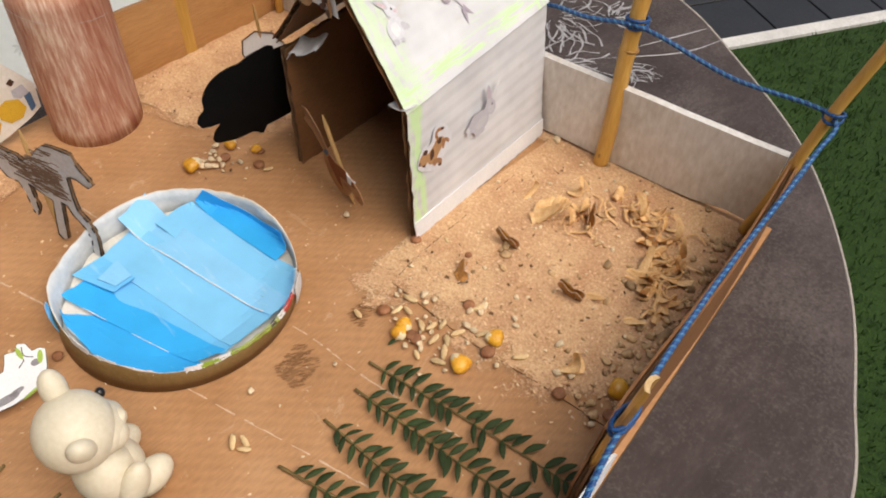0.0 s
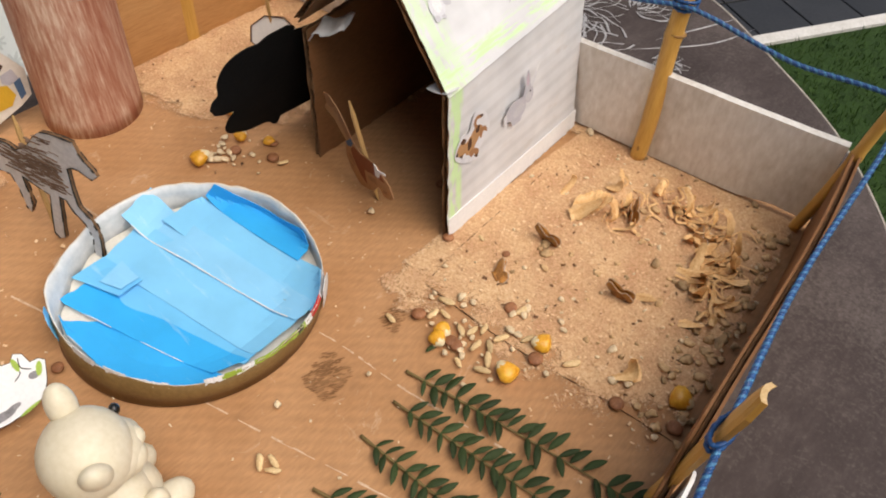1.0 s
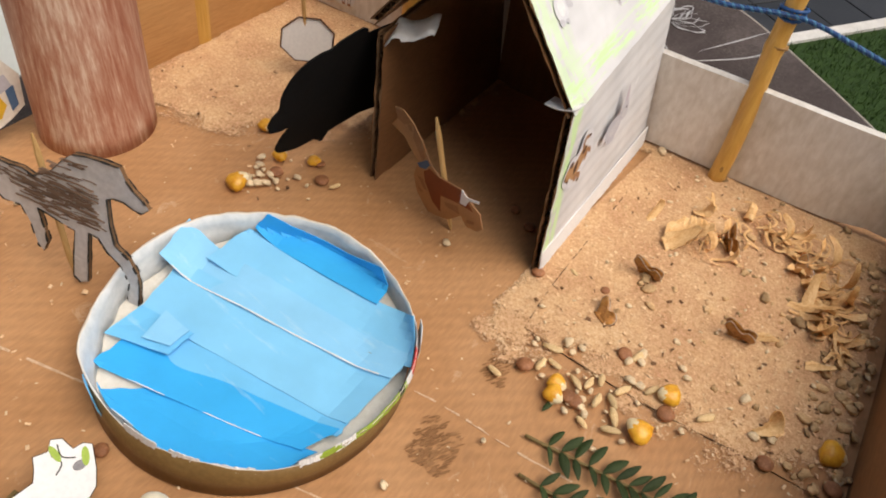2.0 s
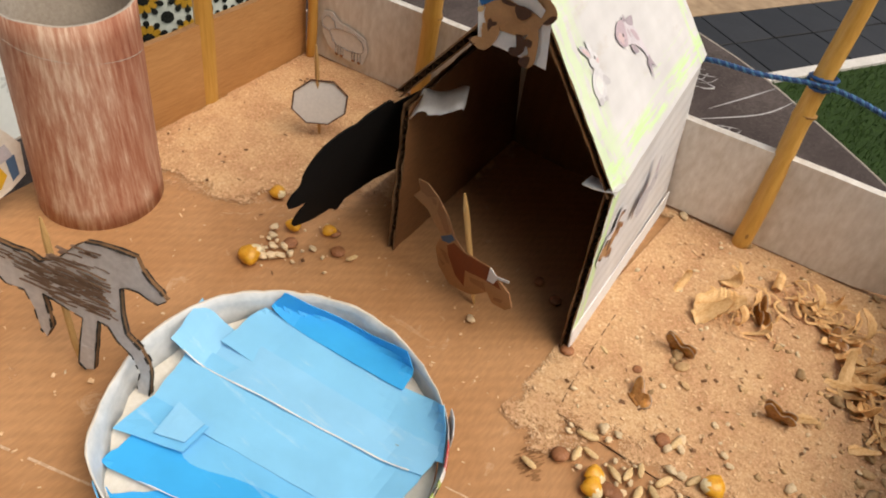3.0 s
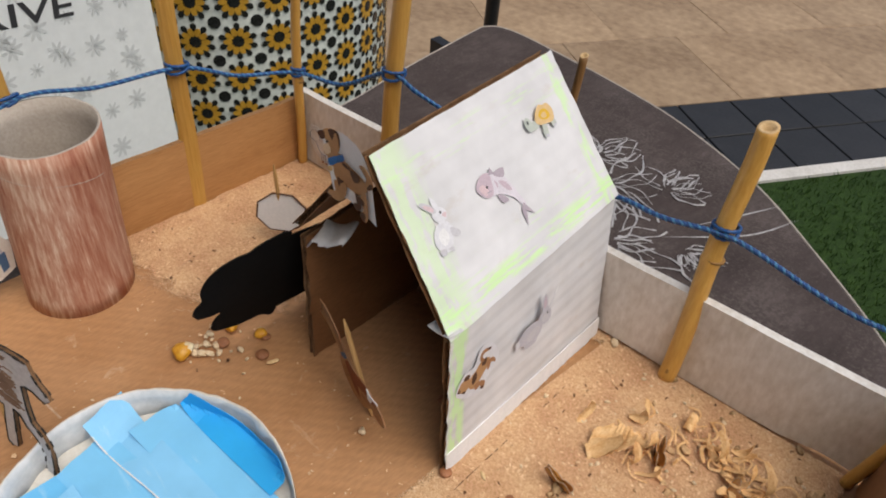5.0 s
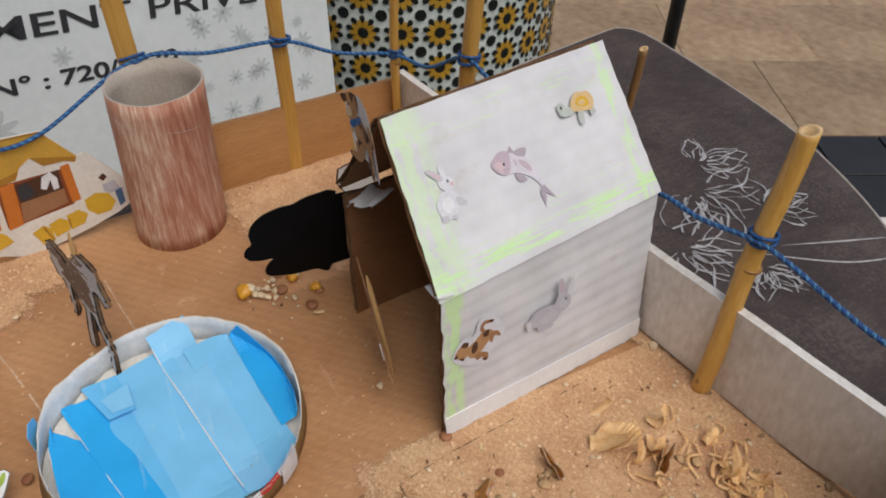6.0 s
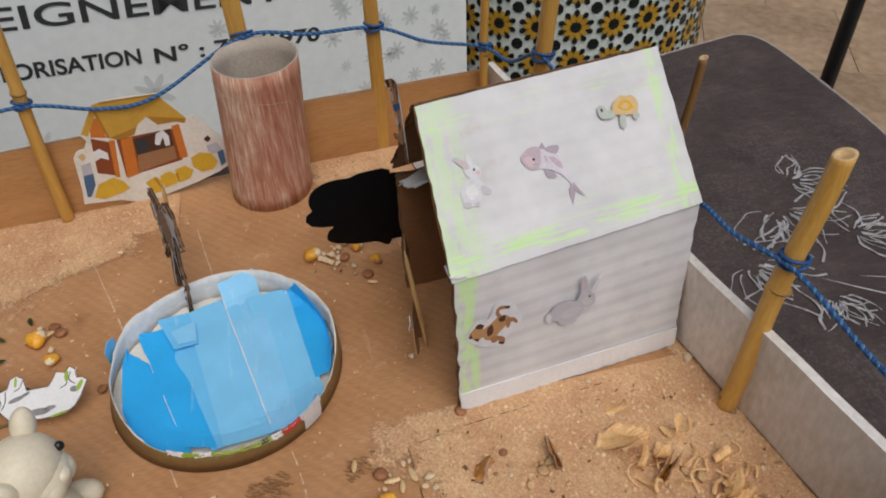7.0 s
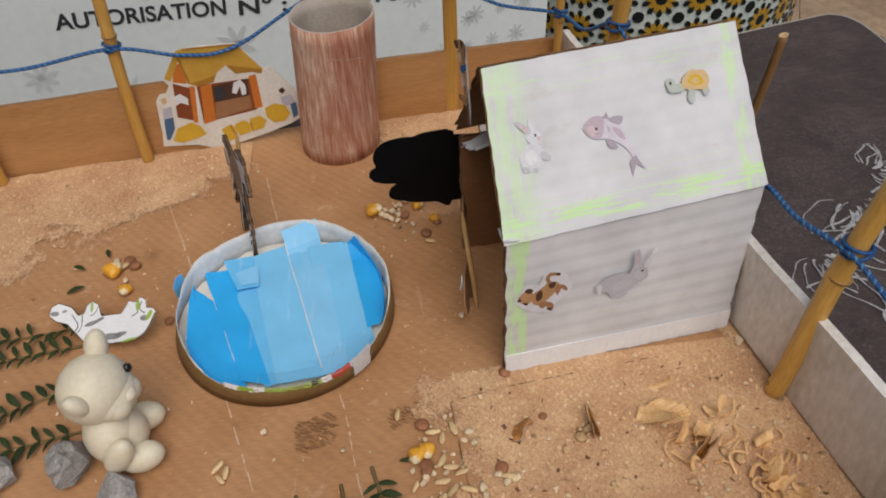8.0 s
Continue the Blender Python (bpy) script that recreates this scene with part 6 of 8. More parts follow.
def card_horse():
    d = Vector((0.955, 0.297, 0)).normalized()
    p = Vector((-d.y, d.x, 0))
    up = (Vector((0, 0, 1)) + p * 0.13).normalized()
    o = p * -0.0812 + d * 0.007
    e = holder("card_horse", o + d * -0.1426, "flat grey cardboard horse, scribbled brown with black outline", "paper animal")
    rump = [(-0.1414, 0.0534), (-0.1372, 0.0568), (-0.1324, 0.0580), (-0.1269, 0.0586), (-0.1206, 0.0588), (-0.1190, 0.0548), (-0.1165, 0.0518), (-0.1138, 0.0498), (-0.1118, 0.0472), (-0.1145, 0.0446), (-0.1172, 0.0448), (-0.1208, 0.0463), (-0.1246, 0.0460), (-0.1272, 0.0445)]
    hind_leg = [(-0.1276, 0.0335), (-0.1268, 0.0262), (-0.1220, 0.0222), (-0.1196, 0.0172), (-0.1192, 0.0123), (-0.1204, 0.0022), (-0.1221, 0.0008), (-0.1248, 0.0014), (-0.1247, 0.0044), (-0.1231, 0.0114), (-0.1256, 0.0179), (-0.1303, 0.0218), (-0.1330, 0.0266), (-0.1367, 0.0270)]
    front_legs = [(-0.1384, 0.0170), (-0.1408, 0.0032), (-0.1442, 0.0014), (-0.1466, 0.0036), (-0.1448, 0.0135), (-0.1422, 0.0254), (-0.1467, 0.0263), (-0.1525, 0.0280), (-0.1562, 0.0286), (-0.1553, 0.0205), (-0.1552, 0.0145), (-0.1579, 0.0092), (-0.1598, 0.0120), (-0.1607, 0.0200), (-0.1632, 0.0268)]
    body = rump + hind_leg + front_legs + [(-0.1700, 0.0262), (-0.1765, 0.0320), (-0.1775, 0.0400), (-0.1715, 0.0428), (-0.1639, 0.0426), (-0.1588, 0.0433), (-0.1551, 0.0418), (-0.1508, 0.0438), (-0.1461, 0.0480)]
    bm = bmesh.new()
    prism(bm, body, o, d, up, 0.0013, 0, 1, 0)
    card = part("body", bm, [HORSE_PALE, CARD_EDGE], e)
    r = random.Random(8)
    nn = d.cross(up).normalized()
    for side in (0.00136, -0.00006):
        bm = bmesh.new()
        for i in range(260):
            a, b = r.uniform(-0.174, -0.121), r.gauss(0.0400, 0.0085)
            lo = 0.0300 + 0.0030 * math.sin(a * 140) + (0.004 if a < -0.158 else 0)
            hi = 0.0555 - 0.9 * max(0, -0.137 - a) if a > -0.150 else 0.0415
            if not lo < b < hi:
                continue
            ln, t0 = r.uniform(0.004, 0.013), r.uniform(-0.12, 0.12)
            pts = [(a + ln * (q - 0.5), b + t0 * ln * (q - 0.5) + r.uniform(-0.0003, 0.0003)) for q in (0, 0.33, 0.66, 1)]
            if pts[-1][0] > -0.1285 or pts[0][0] < -0.1755:
                continue
            sweep(bm, [o + d * x + up * y + nn * side for x, y in pts], r.uniform(0.00025, 0.00060), 4, flat=0.15)
        part("brown_scribble", bm, INK["scribble"], card, "brown crayon strokes")
    n = d.cross(up).normalized()
    for side in (0.00142, -0.00002):
        bm = bmesh.new()
        r = random.Random(2)
        loop = [o + d * a + up * b + n * side for a, b in body]
        for i in range(len(loop)):
            a, b = loop[i], loop[(i + 1) % len(loop)]
            m = max(2, int((b - a).length / r.uniform(0.0012, 0.0042)))
            for s in range(m):
                if r.random() < 0.22:
                    continue
                sweep(bm, [a.lerp(b, s / m), a.lerp(b, (s + 0.95) / m)], r.uniform(0.00018, 0.00048), 4, flat=0.3)
        part("pen_outline", bm, PEN, e, "broken black pen outline")
    tail = [(-0.1210, 0.0575), (-0.1196, 0.0545), (-0.1168, 0.0512), (-0.1128, 0.0470), (-0.1172, 0.0456), (-0.1215, 0.0472), (-0.1262, 0.0468), (-0.1272, 0.0540)]
    hoof_a = [(-0.1200, 0.0160), (-0.1197, 0.0120), (-0.1209, 0.0028), (-0.1242, 0.0024), (-0.1240, 0.0050), (-0.1226, 0.0116)]
    hoof_b = [(-0.1396, 0.0130), (-0.1412, 0.0038), (-0.1440, 0.0022), (-0.1460, 0.0038), (-0.1446, 0.0130)]
    for pts in (tail, hoof_a, hoof_b):
        for s in (0.00145, -0.00005):
            bm = bmesh.new()
            prism(bm, pts, o + n * (s - 0.00004), d, up, 0.00008)
            part("pale_patch", bm, HORSE_PALE, e, "pale unscribbled card")
    pick(e, o + d * -0.1500 - n * 0.0020 + Vector((0, 0, 0.0003)), o + d * -0.1565 + up * 0.0545 - n * 0.0030)


card_horse()


def black_bird():
    """Matt black card shape that leans from the board against the eave."""
    e = holder("black_card_animal", (-0.098, -0.01, 0.0), "flat matt black card animal leaning on the little house", "paper animal")
    o = Vector((-0.0968 - 0.349 * 0.0198 - 0.035 * 0.0373, 0, 0))
    u, v = Vector((-0.035, 1, 0)), Vector((0.349, 0, 1))
    raw = [(-0.0492, 0.0415), (-0.0482, 0.0460), (-0.0455, 0.0490), (-0.0462, 0.0560), (-0.0440, 0.0630), (-0.0390, 0.0675), (-0.0320, 0.0690), (-0.0270, 0.0685), (-0.0220, 0.0705), (-0.0120, 0.0712), (-0.0085, 0.0690), (-0.0085, 0.0100),
           (-0.0170, 0.0120), (-0.0270, 0.0135), (-0.0340, 0.0165), (-0.0385, 0.0190), (-0.0408, 0.0230), (-0.0395, 0.0290), (-0.0365, 0.0330), (-0.0420, 0.0345), (-0.0470, 0.0370)]
    pts = [(p.x, p.y) for p in smooth_path([(a, b, 0) for a, b in raw[:10]], 4)] + [(p.x, p.y) for p in smooth_path([(a, b, 0) for a, b in raw[10:]], 4)]
    bm = bmesh.new()
    prism(bm, pts, o, u, v, -0.0006, 0, 0)
    part("body", bm, BLACK, e)
    bm = bmesh.new()
    prism(bm, [(-0.009, 0.066), (-0.009, 0.0102), (0.012, 0.0095), (0.036, 0.0015), (0.050, 0.0015), (0.050, 0.05), (0.020, 0.062)], o - Vector((0.0007, 0, 0)), u, v, -0.0006, 0, 0)
    part("tail", bm, BLACK, e)


black_bird()


def toy_dog():
    d = Vector((0.98, -0.18, 0)).normalized()
    o = Vector((-0.0344, -0.0067, 0))
    up = (Vector((0, -0.13, 1)) + d * -0.0232).normalized()
    n = d.cross(up).normalized()
    e = holder("card_dog", (-0.0344, -0.0067, 0.0), "flat brown printed card dog on a wooden pick", "paper animal")
    outline = [(-0.0324, 0.0430), (-0.0271, 0.0445), (-0.0217, 0.0423), (-0.0166, 0.0378), (-0.0118, 0.0298), (-0.0061, 0.0267), (0.0069, 0.0307), (0.0121, 0.0280), (0.0169, 0.0260), (0.0191, 0.0199), (0.0165, 0.0161), (0.0103, 0.0133), (0.0070, 0.0166), (0.0010, 0.0089), (-0.0029, 0.0057), (-0.0125, 0.0015), (-0.0195, 0.0070), (-0.0215, 0.0155), (-0.0185, 0.0250), (-0.0235, 0.0285), (-0.0268, 0.0318), (-0.0351, 0.0324), (-0.0311, 0.0382)]
    bm = bmesh.new()
    prism(bm, outline, o, d, up, 0.0005, 0, 1, 1)
    b = part("body", bm, [INK["tan"], INK["brown"]], e)
    coat = [(-0.0116, 0.0267), (-0.0061, 0.0264), (0.0064, 0.0302), (0.0111, 0.0269), (0.0134, 0.0244), (0.0049, 0.0220), (-0.0048, 0.0176), (-0.0047, 0.0081), (-0.0097, 0.0100), (-0.0143, 0.0175), (-0.0152, 0.0223)]
    collar = [(-0.0191, 0.0238), (-0.0131, 0.0302), (-0.0114, 0.0286), (-0.0140, 0.0244), (-0.0178, 0.0225)]
    ear = [(-0.0208, 0.0422), (-0.0172, 0.0373), (-0.0140, 0.0299), (-0.0161, 0.0274), (-0.0188, 0.0312), (-0.0215, 0.0350)]
    crown = [(-0.0318, 0.0427), (-0.0270, 0.0440), (-0.0223, 0.0418), (-0.0269, 0.0381), (-0.0311, 0.0382)]
    lines = [[(-0.0192, 0.0171), (-0.0156, 0.0179), (-0.0131, 0.0135), (-0.0147, 0.0125)], [(-0.0207, 0.0128), (-0.0190, 0.0111), (-0.0153, 0.0112), (-0.0169, 0.0089)], [(0.0101, 0.0155), (0.0145, 0.0181), (0.0148, 0.0202), (0.0107, 0.0177)], [(-0.0022, 0.0162), (0.0051, 0.0205), (0.0064, 0.0167), (-0.0014, 0.0145)], [(-0.0248, 0.0397), (-0.0223, 0.0404), (-0.0216, 0.0380), (-0.0237, 0.0373)]]
    sticker("coat", b, o + n * 0.0005, d, up, [(coat, "rust"), (collar, "denim"), (ear, "brown"), (crown, "brown")] + [(q, "brown") for q in lines], "rust coat and dark blue collar")
    bm = bmesh.new()
    prism(bm, [(0.0076, 0.0318), (0.0068, 0.0240), (0.0099, 0.0250), (0.0114, 0.0292), (0.0166, 0.0319), (0.0167, 0.0333), (0.0107, 0.0301)], o + n * 0.0009, d, up, 0.0003)
    part("paper_tab", bm, PAPER, e, "white torn paper tab")
    pick(e, o - n * 0.0013 + Vector((0, 0, 0.0004)), o - n * 0.0013 + d * -0.0105 + up * 0.0520)


toy_dog()


def disc_flower():
    e = holder("paper_disc", (-0.1487, 0.0255, 0.0008), "white eight-sided paper disc with brown rim on a pick", "paper disc")
    u, v = Vector((0.68, 0.73, 0)).normalized(), Vector((-0.10, 0.12, 1)).normalized()
    c = Vector((-0.1470, 0.0235, 0.0195))
    pts = [(0.0125 * math.cos(a) * 1.02, 0.0112 * math.sin(a)) for a in [2 * math.pi * (i + 0.4) / 8 for i in range(8)]]
    bm = bmesh.new()
    prism(bm, pts, c, u, v, -0.0005, 0, 1)
    part("disc", bm, [PAPER, INK["darkbrown"]], e)
    bm = bmesh.new()
    n = u.cross(v).normalized()
    for i in range(8):
        a, b = pts[i], pts[(i + 1) % 8]
        sweep(bm, [c + u * a[0] + v * a[1] + n * 0.0001, c + u * b[0] + v * b[1] + n * 0.0001], 0.00055, 5, flat=0.5)
    part("rim_line", bm, INK["darkbrown"], e, "brown marker rim")
    pick(e, (-0.1480, 0.0248, 0.0004), (-0.1500, 0.0236, 0.0465), 0.0010)


disc_flower()


def sheep_cutout():
    c = on_back(-0.182)
    u, v = wall_u, Vector((0, 0, 1))
    n = u.cross(v)
    bm = bmesh.new()
    pts = [(-0.0140, 0.024), (-0.0120, 0.0285), (-0.0070, 0.0290), (-0.0030, 0.0250), (0.0060, 0.0240), (0.0130, 0.0210), (0.0145, 0.0150), (0.0120, 0.0070), (0.0060, 0.0055), (-0.0040, 0.0075), (-0.0090, 0.0100), (-0.0125, 0.0160)]
    o = c - wall_n * 0.0012
    prism(bm, pts, o, u, v, -0.0003 if n.dot(wall_n) > 0 else 0.0003)
    e = thing("sheep_cutout", bm, PAPER_BACK, "white paper sheep with pencil outline on the white board", "paper animal")
    out = -wall_n
    bm = bmesh.new()

    def line(points, rr=0.00028):
        sweep(bm, [o + u * a + v * b + out * 0.0005 for a, b in points], rr, 4, flat=0.4)

    line([(p.x, p.y) for p in smooth_path([(-0.0085, 0.0190, 0), (-0.004, 0.0215, 0), (0.002, 0.0225, 0), (0.008, 0.0215, 0), (0.0118, 0.0180, 0), (0.0115, 0.0135, 0), (0.006, 0.0120, 0), (0, 0.0120, 0), (-0.0055, 0.0135, 0), (-0.0085, 0.0190, 0)], 6)])
    line([(p.x, p.y) for p in smooth_path([(-0.0085, 0.019, 0), (-0.0125, 0.0200, 0), (-0.0125, 0.0235, 0), (-0.0095, 0.0265, 0), (-0.0060, 0.0250, 0), (-0.005, 0.0215, 0)], 6)])
    for x in (-0.0045, -0.0015, 0.0055, 0.0090):
        line([(x, 0.0128), (x + 0.0003, 0.0075)])
        line([(x + 0.0016, 0.0125), (x + 0.0018, 0.0075)])
    part("drawing", bm, PEN_SOFT, e, "pencil outline of a sheep")
    bm = bmesh.new()
    for x in (-0.0037, -0.0007, 0.0064, 0.0099):
        prism(bm, oval(x, 0.0072, 0.0010, 0.0007), o + out * 0.0004, u, v, 0.0001)
    part("hooves", bm, INK["brown"], e, "brown hooves")


sheep_cutout()


def stall_cutout():
    """Printed paper stable with straw bales; the small painted figures stay plain shapes."""
    o = Vector((-0.1826, -0.1725, 0.0016))
    u, v = Vector((-0.090, 0.98, 0)).normalized(), Vector((0, 0, 1))
    n = u.cross(v).normalized()
    out = [(0.0012, 0.0054), (0.0034, 0.0152), (0.0061, 0.0359), (0.0092, 0.0398), (0.0130, 0.0401), (0.0159, 0.0447), (0.0142, 0.0479), (0.0162, 0.0522), (0.0251, 0.0644), (0.0358, 0.0659), (0.0571, 0.0644), (0.0642, 0.0538), (0.0687, 0.0469), (0.0730, 0.0475), (0.0770, 0.0413), (0.0830, 0.0319), (0.0866, 0.0254), (0.0849, 0.0118), (0.0782, 0.0083), (0.0638, 0.0040), (0.0391, -0.0011), (0.0307, -0.0017), (0.0205, 0.0031)]
    bm = bmesh.new()
    prism(bm, out, o, u, v, 0.0006, 0, 0)
    e = thing("stable_cutout", bm, OFFWHITE, "printed paper cutout of an orange stable with straw bales", "paper cutout")
    front = o + n * 0.0006
    shapes = [
        ([(0.0212, 0.0565), (0.0267, 0.0572), (0.0258, 0.0442), (0.0186, 0.0463)], "orange"),
        ([(0.0183, 0.0457), (0.0272, 0.0410), (0.0240, 0.0195), (0.0146, 0.0238)], "rust"),
        ([(0.0304, 0.0422), (0.0629, 0.0421), (0.0598, 0.0210), (0.0339, 0.0182), (0.0280, 0.0178)], "rust"),
        ([(0.0381, 0.0403), (0.0586, 0.0422), (0.0577, 0.0312), (0.0377, 0.0299)], "darkbrown"),
        ([(0.0377, 0.0299), (0.0577, 0.0312), (0.0573, 0.0227), (0.0354, 0.0190)], "brown"),
        ([(0.0323, 0.0415), (0.0386, 0.0421), (0.0351, 0.0179), (0.0283, 0.0166)], "orange"),
        ([(0.0265, 0.0426), (0.0294, 0.0420), (0.0249, 0.0181), (0.0226, 0.0190)], "orange"),
        ([(0.0598, 0.0435), (0.0640, 0.0441), (0.0633, 0.0223), (0.0590, 0.0220)], "orange"),
        ([(0.0167, 0.0375), (0.0204, 0.0386), (0.0236, 0.0350), (0.0229, 0.0306), (0.0193, 0.0329), (0.0157, 0.0313)], "white"),
        ([(0.0395, 0.0386), (0.0436, 0.0400), (0.0457, 0.0336), (0.0403, 0.0301), (0.0385, 0.0327)], "text"),
        ([(0.0484, 0.0345), (0.0507, 0.0408), (0.0548, 0.0422), (0.0569, 0.0381), (0.0561, 0.0323), (0.0535, 0.0320), (0.0537, 0.0380), (0.0506, 0.0333)], "white"),
        ([(0.0147, 0.0493), (0.0252, 0.0647), (0.0257, 0.0598), (0.0176, 0.0472)], "roof"),
        ([(0.0252, 0.0647), (0.0293, 0.0657), (0.0571, 0.0644), (0.0684, 0.0469), (0.0671, 0.0439), (0.0623, 0.0459), (0.0533, 0.0462), (0.0491, 0.0523), (0.0435, 0.0487), (0.0401, 0.0429), (0.0311, 0.0417), (0.0269, 0.0440), (0.0246, 0.0600)], "roof"),
        ([(0.0491, 0.0523), (0.0533, 0.0462), (0.0623, 0.0459), (0.0671, 0.0439), (0.0684, 0.0466), (0.0585, 0.0495)], "roofdark"),
        ([(0.0275, 0.0439), (0.0311, 0.0417), (0.0401, 0.0429), (0.0425, 0.0471), (0.0327, 0.0450)], "roofdark"),
        ([(0.0248, 0.0607), (0.0261, 0.0611), (0.0277, 0.0446), (0.0263, 0.0441)], "roofdark"),
        ([(0.0293, 0.0657), (0.0571, 0.0644), (0.0577, 0.0633), (0.0289, 0.0644)], "roofdark"),
        ([(0.0079, 0.0085), (0.0123, 0.0164), (0.0214, 0.0192), (0.0259, 0.0151), (0.0276, 0.0098), (0.0219, 0.0078), (0.0124, 0.0062)], "straw"),
        ([(0.0365, 0.0112), (0.0424, 0.0139), (0.0455, 0.0108), (0.0450, 0.0035), (0.0394, 0.0026)], "straw"),
        ([(0.0449, 0.0134), (0.0506, 0.0154), (0.0541, 0.0122), (0.0531, 0.0067), (0.0460, 0.0049)], "straw"),
        ([(0.0539, 0.0155), (0.0601, 0.0170), (0.0638, 0.0130), (0.0607, 0.0079), (0.0537, 0.0066)], "straw"),
        ([(0.0644, 0.0213), (0.0702, 0.0236), (0.0762, 0.0212), (0.0782, 0.0152), (0.0746, 0.0107), (0.0679, 0.0105), (0.0643, 0.0149)], "straw"),
        ([(0.0418, 0.0128), (0.0441, 0.0029), (0.0450, 0.0035), (0.0428, 0.0130)], "roofdark"),
        ([(0.0540, 0.0135), (0.0536, 0.0074), (0.0543, 0.0077), (0.0550, 0.0133)], "roofdark"),
        ([(0.0072, 0.0242), (0.0125, 0.0251), (0.0111, 0.0167), (0.0064, 0.0096), (0.0046, 0.0100), (0.0058, 0.0178)], "denim"),
        ([(0.0081, 0.0306), (0.0134, 0.0318), (0.0123, 0.0243), (0.0071, 0.0239)], "slate"),
        ([(0.0087, 0.0365), (0.0117, 0.0382), (0.0122, 0.0351), (0.0096, 0.0334)], "gold"),
        ([(0.0793, 0.0237), (0.0830, 0.0222), (0.0826, 0.0135), (0.0795, 0.0117), (0.0794, 0.0174)], "denim"),
        ([(0.0748, 0.0270), (0.0809, 0.0281), (0.0824, 0.0223), (0.0775, 0.0209), (0.0746, 0.0231)], "slate"),
        ([(0.0742, 0.0317), (0.0769, 0.0335), (0.0782, 0.0309), (0.0759, 0.0291)], "darkbrown")]
    sticker("print", e, front, u, v, shapes, "printed stable, straw and figures as plain shapes")


stall_cutout()


def cow_cutout():
    o = Vector((-0.0420, -0.1780, 0.0085))
    u, v = Vector((0.20, 0.98, 0.03)).normalized(), Vector((-0.80, 0.16, 0.42)).normalized()
    n = u.cross(v).normalized()
    if n.z < 0:
        n = -n
    pts = [(-0.0259, 0.0093), (-0.0226, 0.0113), (-0.0158, 0.0095), (-0.0117, 0.0056), (-0.0092, 0.0069), (-0.0086, 0.0109), (-0.0061, 0.0123), (-0.0031, 0.0110), (-0.0007, 0.0057), (0.0086, 0.0070), (0.0101, 0.0099), (0.0111, 0.0130), (0.0148, 0.0125), (0.0166, 0.0150), (0.0192, 0.0138), (0.0204, 0.0100), (0.0232, 0.0101), (0.0250, 0.0086),
           (0.0232, 0.0022), (0.0212, -0.0020), (0.0170, -0.0049), (0.0071, -0.0067), (-0.0065, -0.0064), (-0.0114, -0.0024), (-0.0164, 0.0015), (-0.0222, 0.0027), (-0.0261, 0.0053)]
    bm = bmesh.new()
    prism(bm, pts, o, u, v, 0.0005, 0, 0)
    e = thing("cow_cutout", bm, PAPER, "white paper cow with black patches lying on leaves", "paper animal")
    top = o + (n * 0.0005 if u.cross(v).z > 0 else Vector((0, 0, 0)))
    flip = 1 if u.cross(v).z > 0 else -1
    bm = bmesh.new()
    loop = [top + u * a + v * b + n * 0.0001 for a, b in pts]
    sweep(bm, loop, 0.00022, 4, flat=0.5, closed=True)
    for q in ([(-0.0100, 0.0060), (-0.0092, 0.0010), (-0.0105, -0.0022)], [(0.0150, 0.0110), (0.0165, 0.0080), (0.0140, 0.0058)], [(-0.0150, 0.0060), (-0.0110, 0.0010), (-0.0122, -0.0018)], [(-0.0030, 0.0105), (-0.0040, 0.0070), (-0.0060, 0.0058)], [(0.0175, 0.0130), (0.0172, 0.0095), (0.0200, 0.0075)]):
        sweep(bm, [p for p in smooth_path([top + u * a + v * b + n * 0.0001 for a, b in q], 5)], 0.00018, 4, flat=0.5)
    part("pen_outline", bm, PEN, e, "black pen lines")
    for x, y, a, b, t in ((-0.0045, 0.0022, 0.0036, 0.0010, 22), (-0.0010, 0.0040, 0.0022, 0.0007, 30), (0.0060, -0.0036, 0.0050, 0.0015, 6), (0.0102, -0.0024, 0.0030, 0.0010, 15), (-0.0235, 0.0062, 0.0022, 0.0011, 0), (-0.0190, 0.0075, 0.0012, 0.0006, 20), (0.0200, 0.0052, 0.0018, 0.0013, 0)):
        bm = bmesh.new()
        prism(bm, oval(x, y, a, b, t), top + n * 0.00012, u, v, 0.0001 * flip)
        part("patch", bm, PEN_SOFT, e, "scribbled dark patch")
    for x, y, a, b, t in ((-0.0060, 0.0095, 0.0006, 0.0022, 5), (0.0160, 0.0110, 0.0009, 0.0026, 8), (0.0222, 0.0066, 0.0010, 0.0026, -20), (0.0150, -0.0050, 0.0040, 0.0006, 18)):
        bm = bmesh.new()
        prism(bm, oval(x, y, a, b, t), top + n * 0.00014, u, v, 0.0001 * flip)
        part("green_stroke", bm, INK["green"], e, "green marker stroke")


cow_cutout()


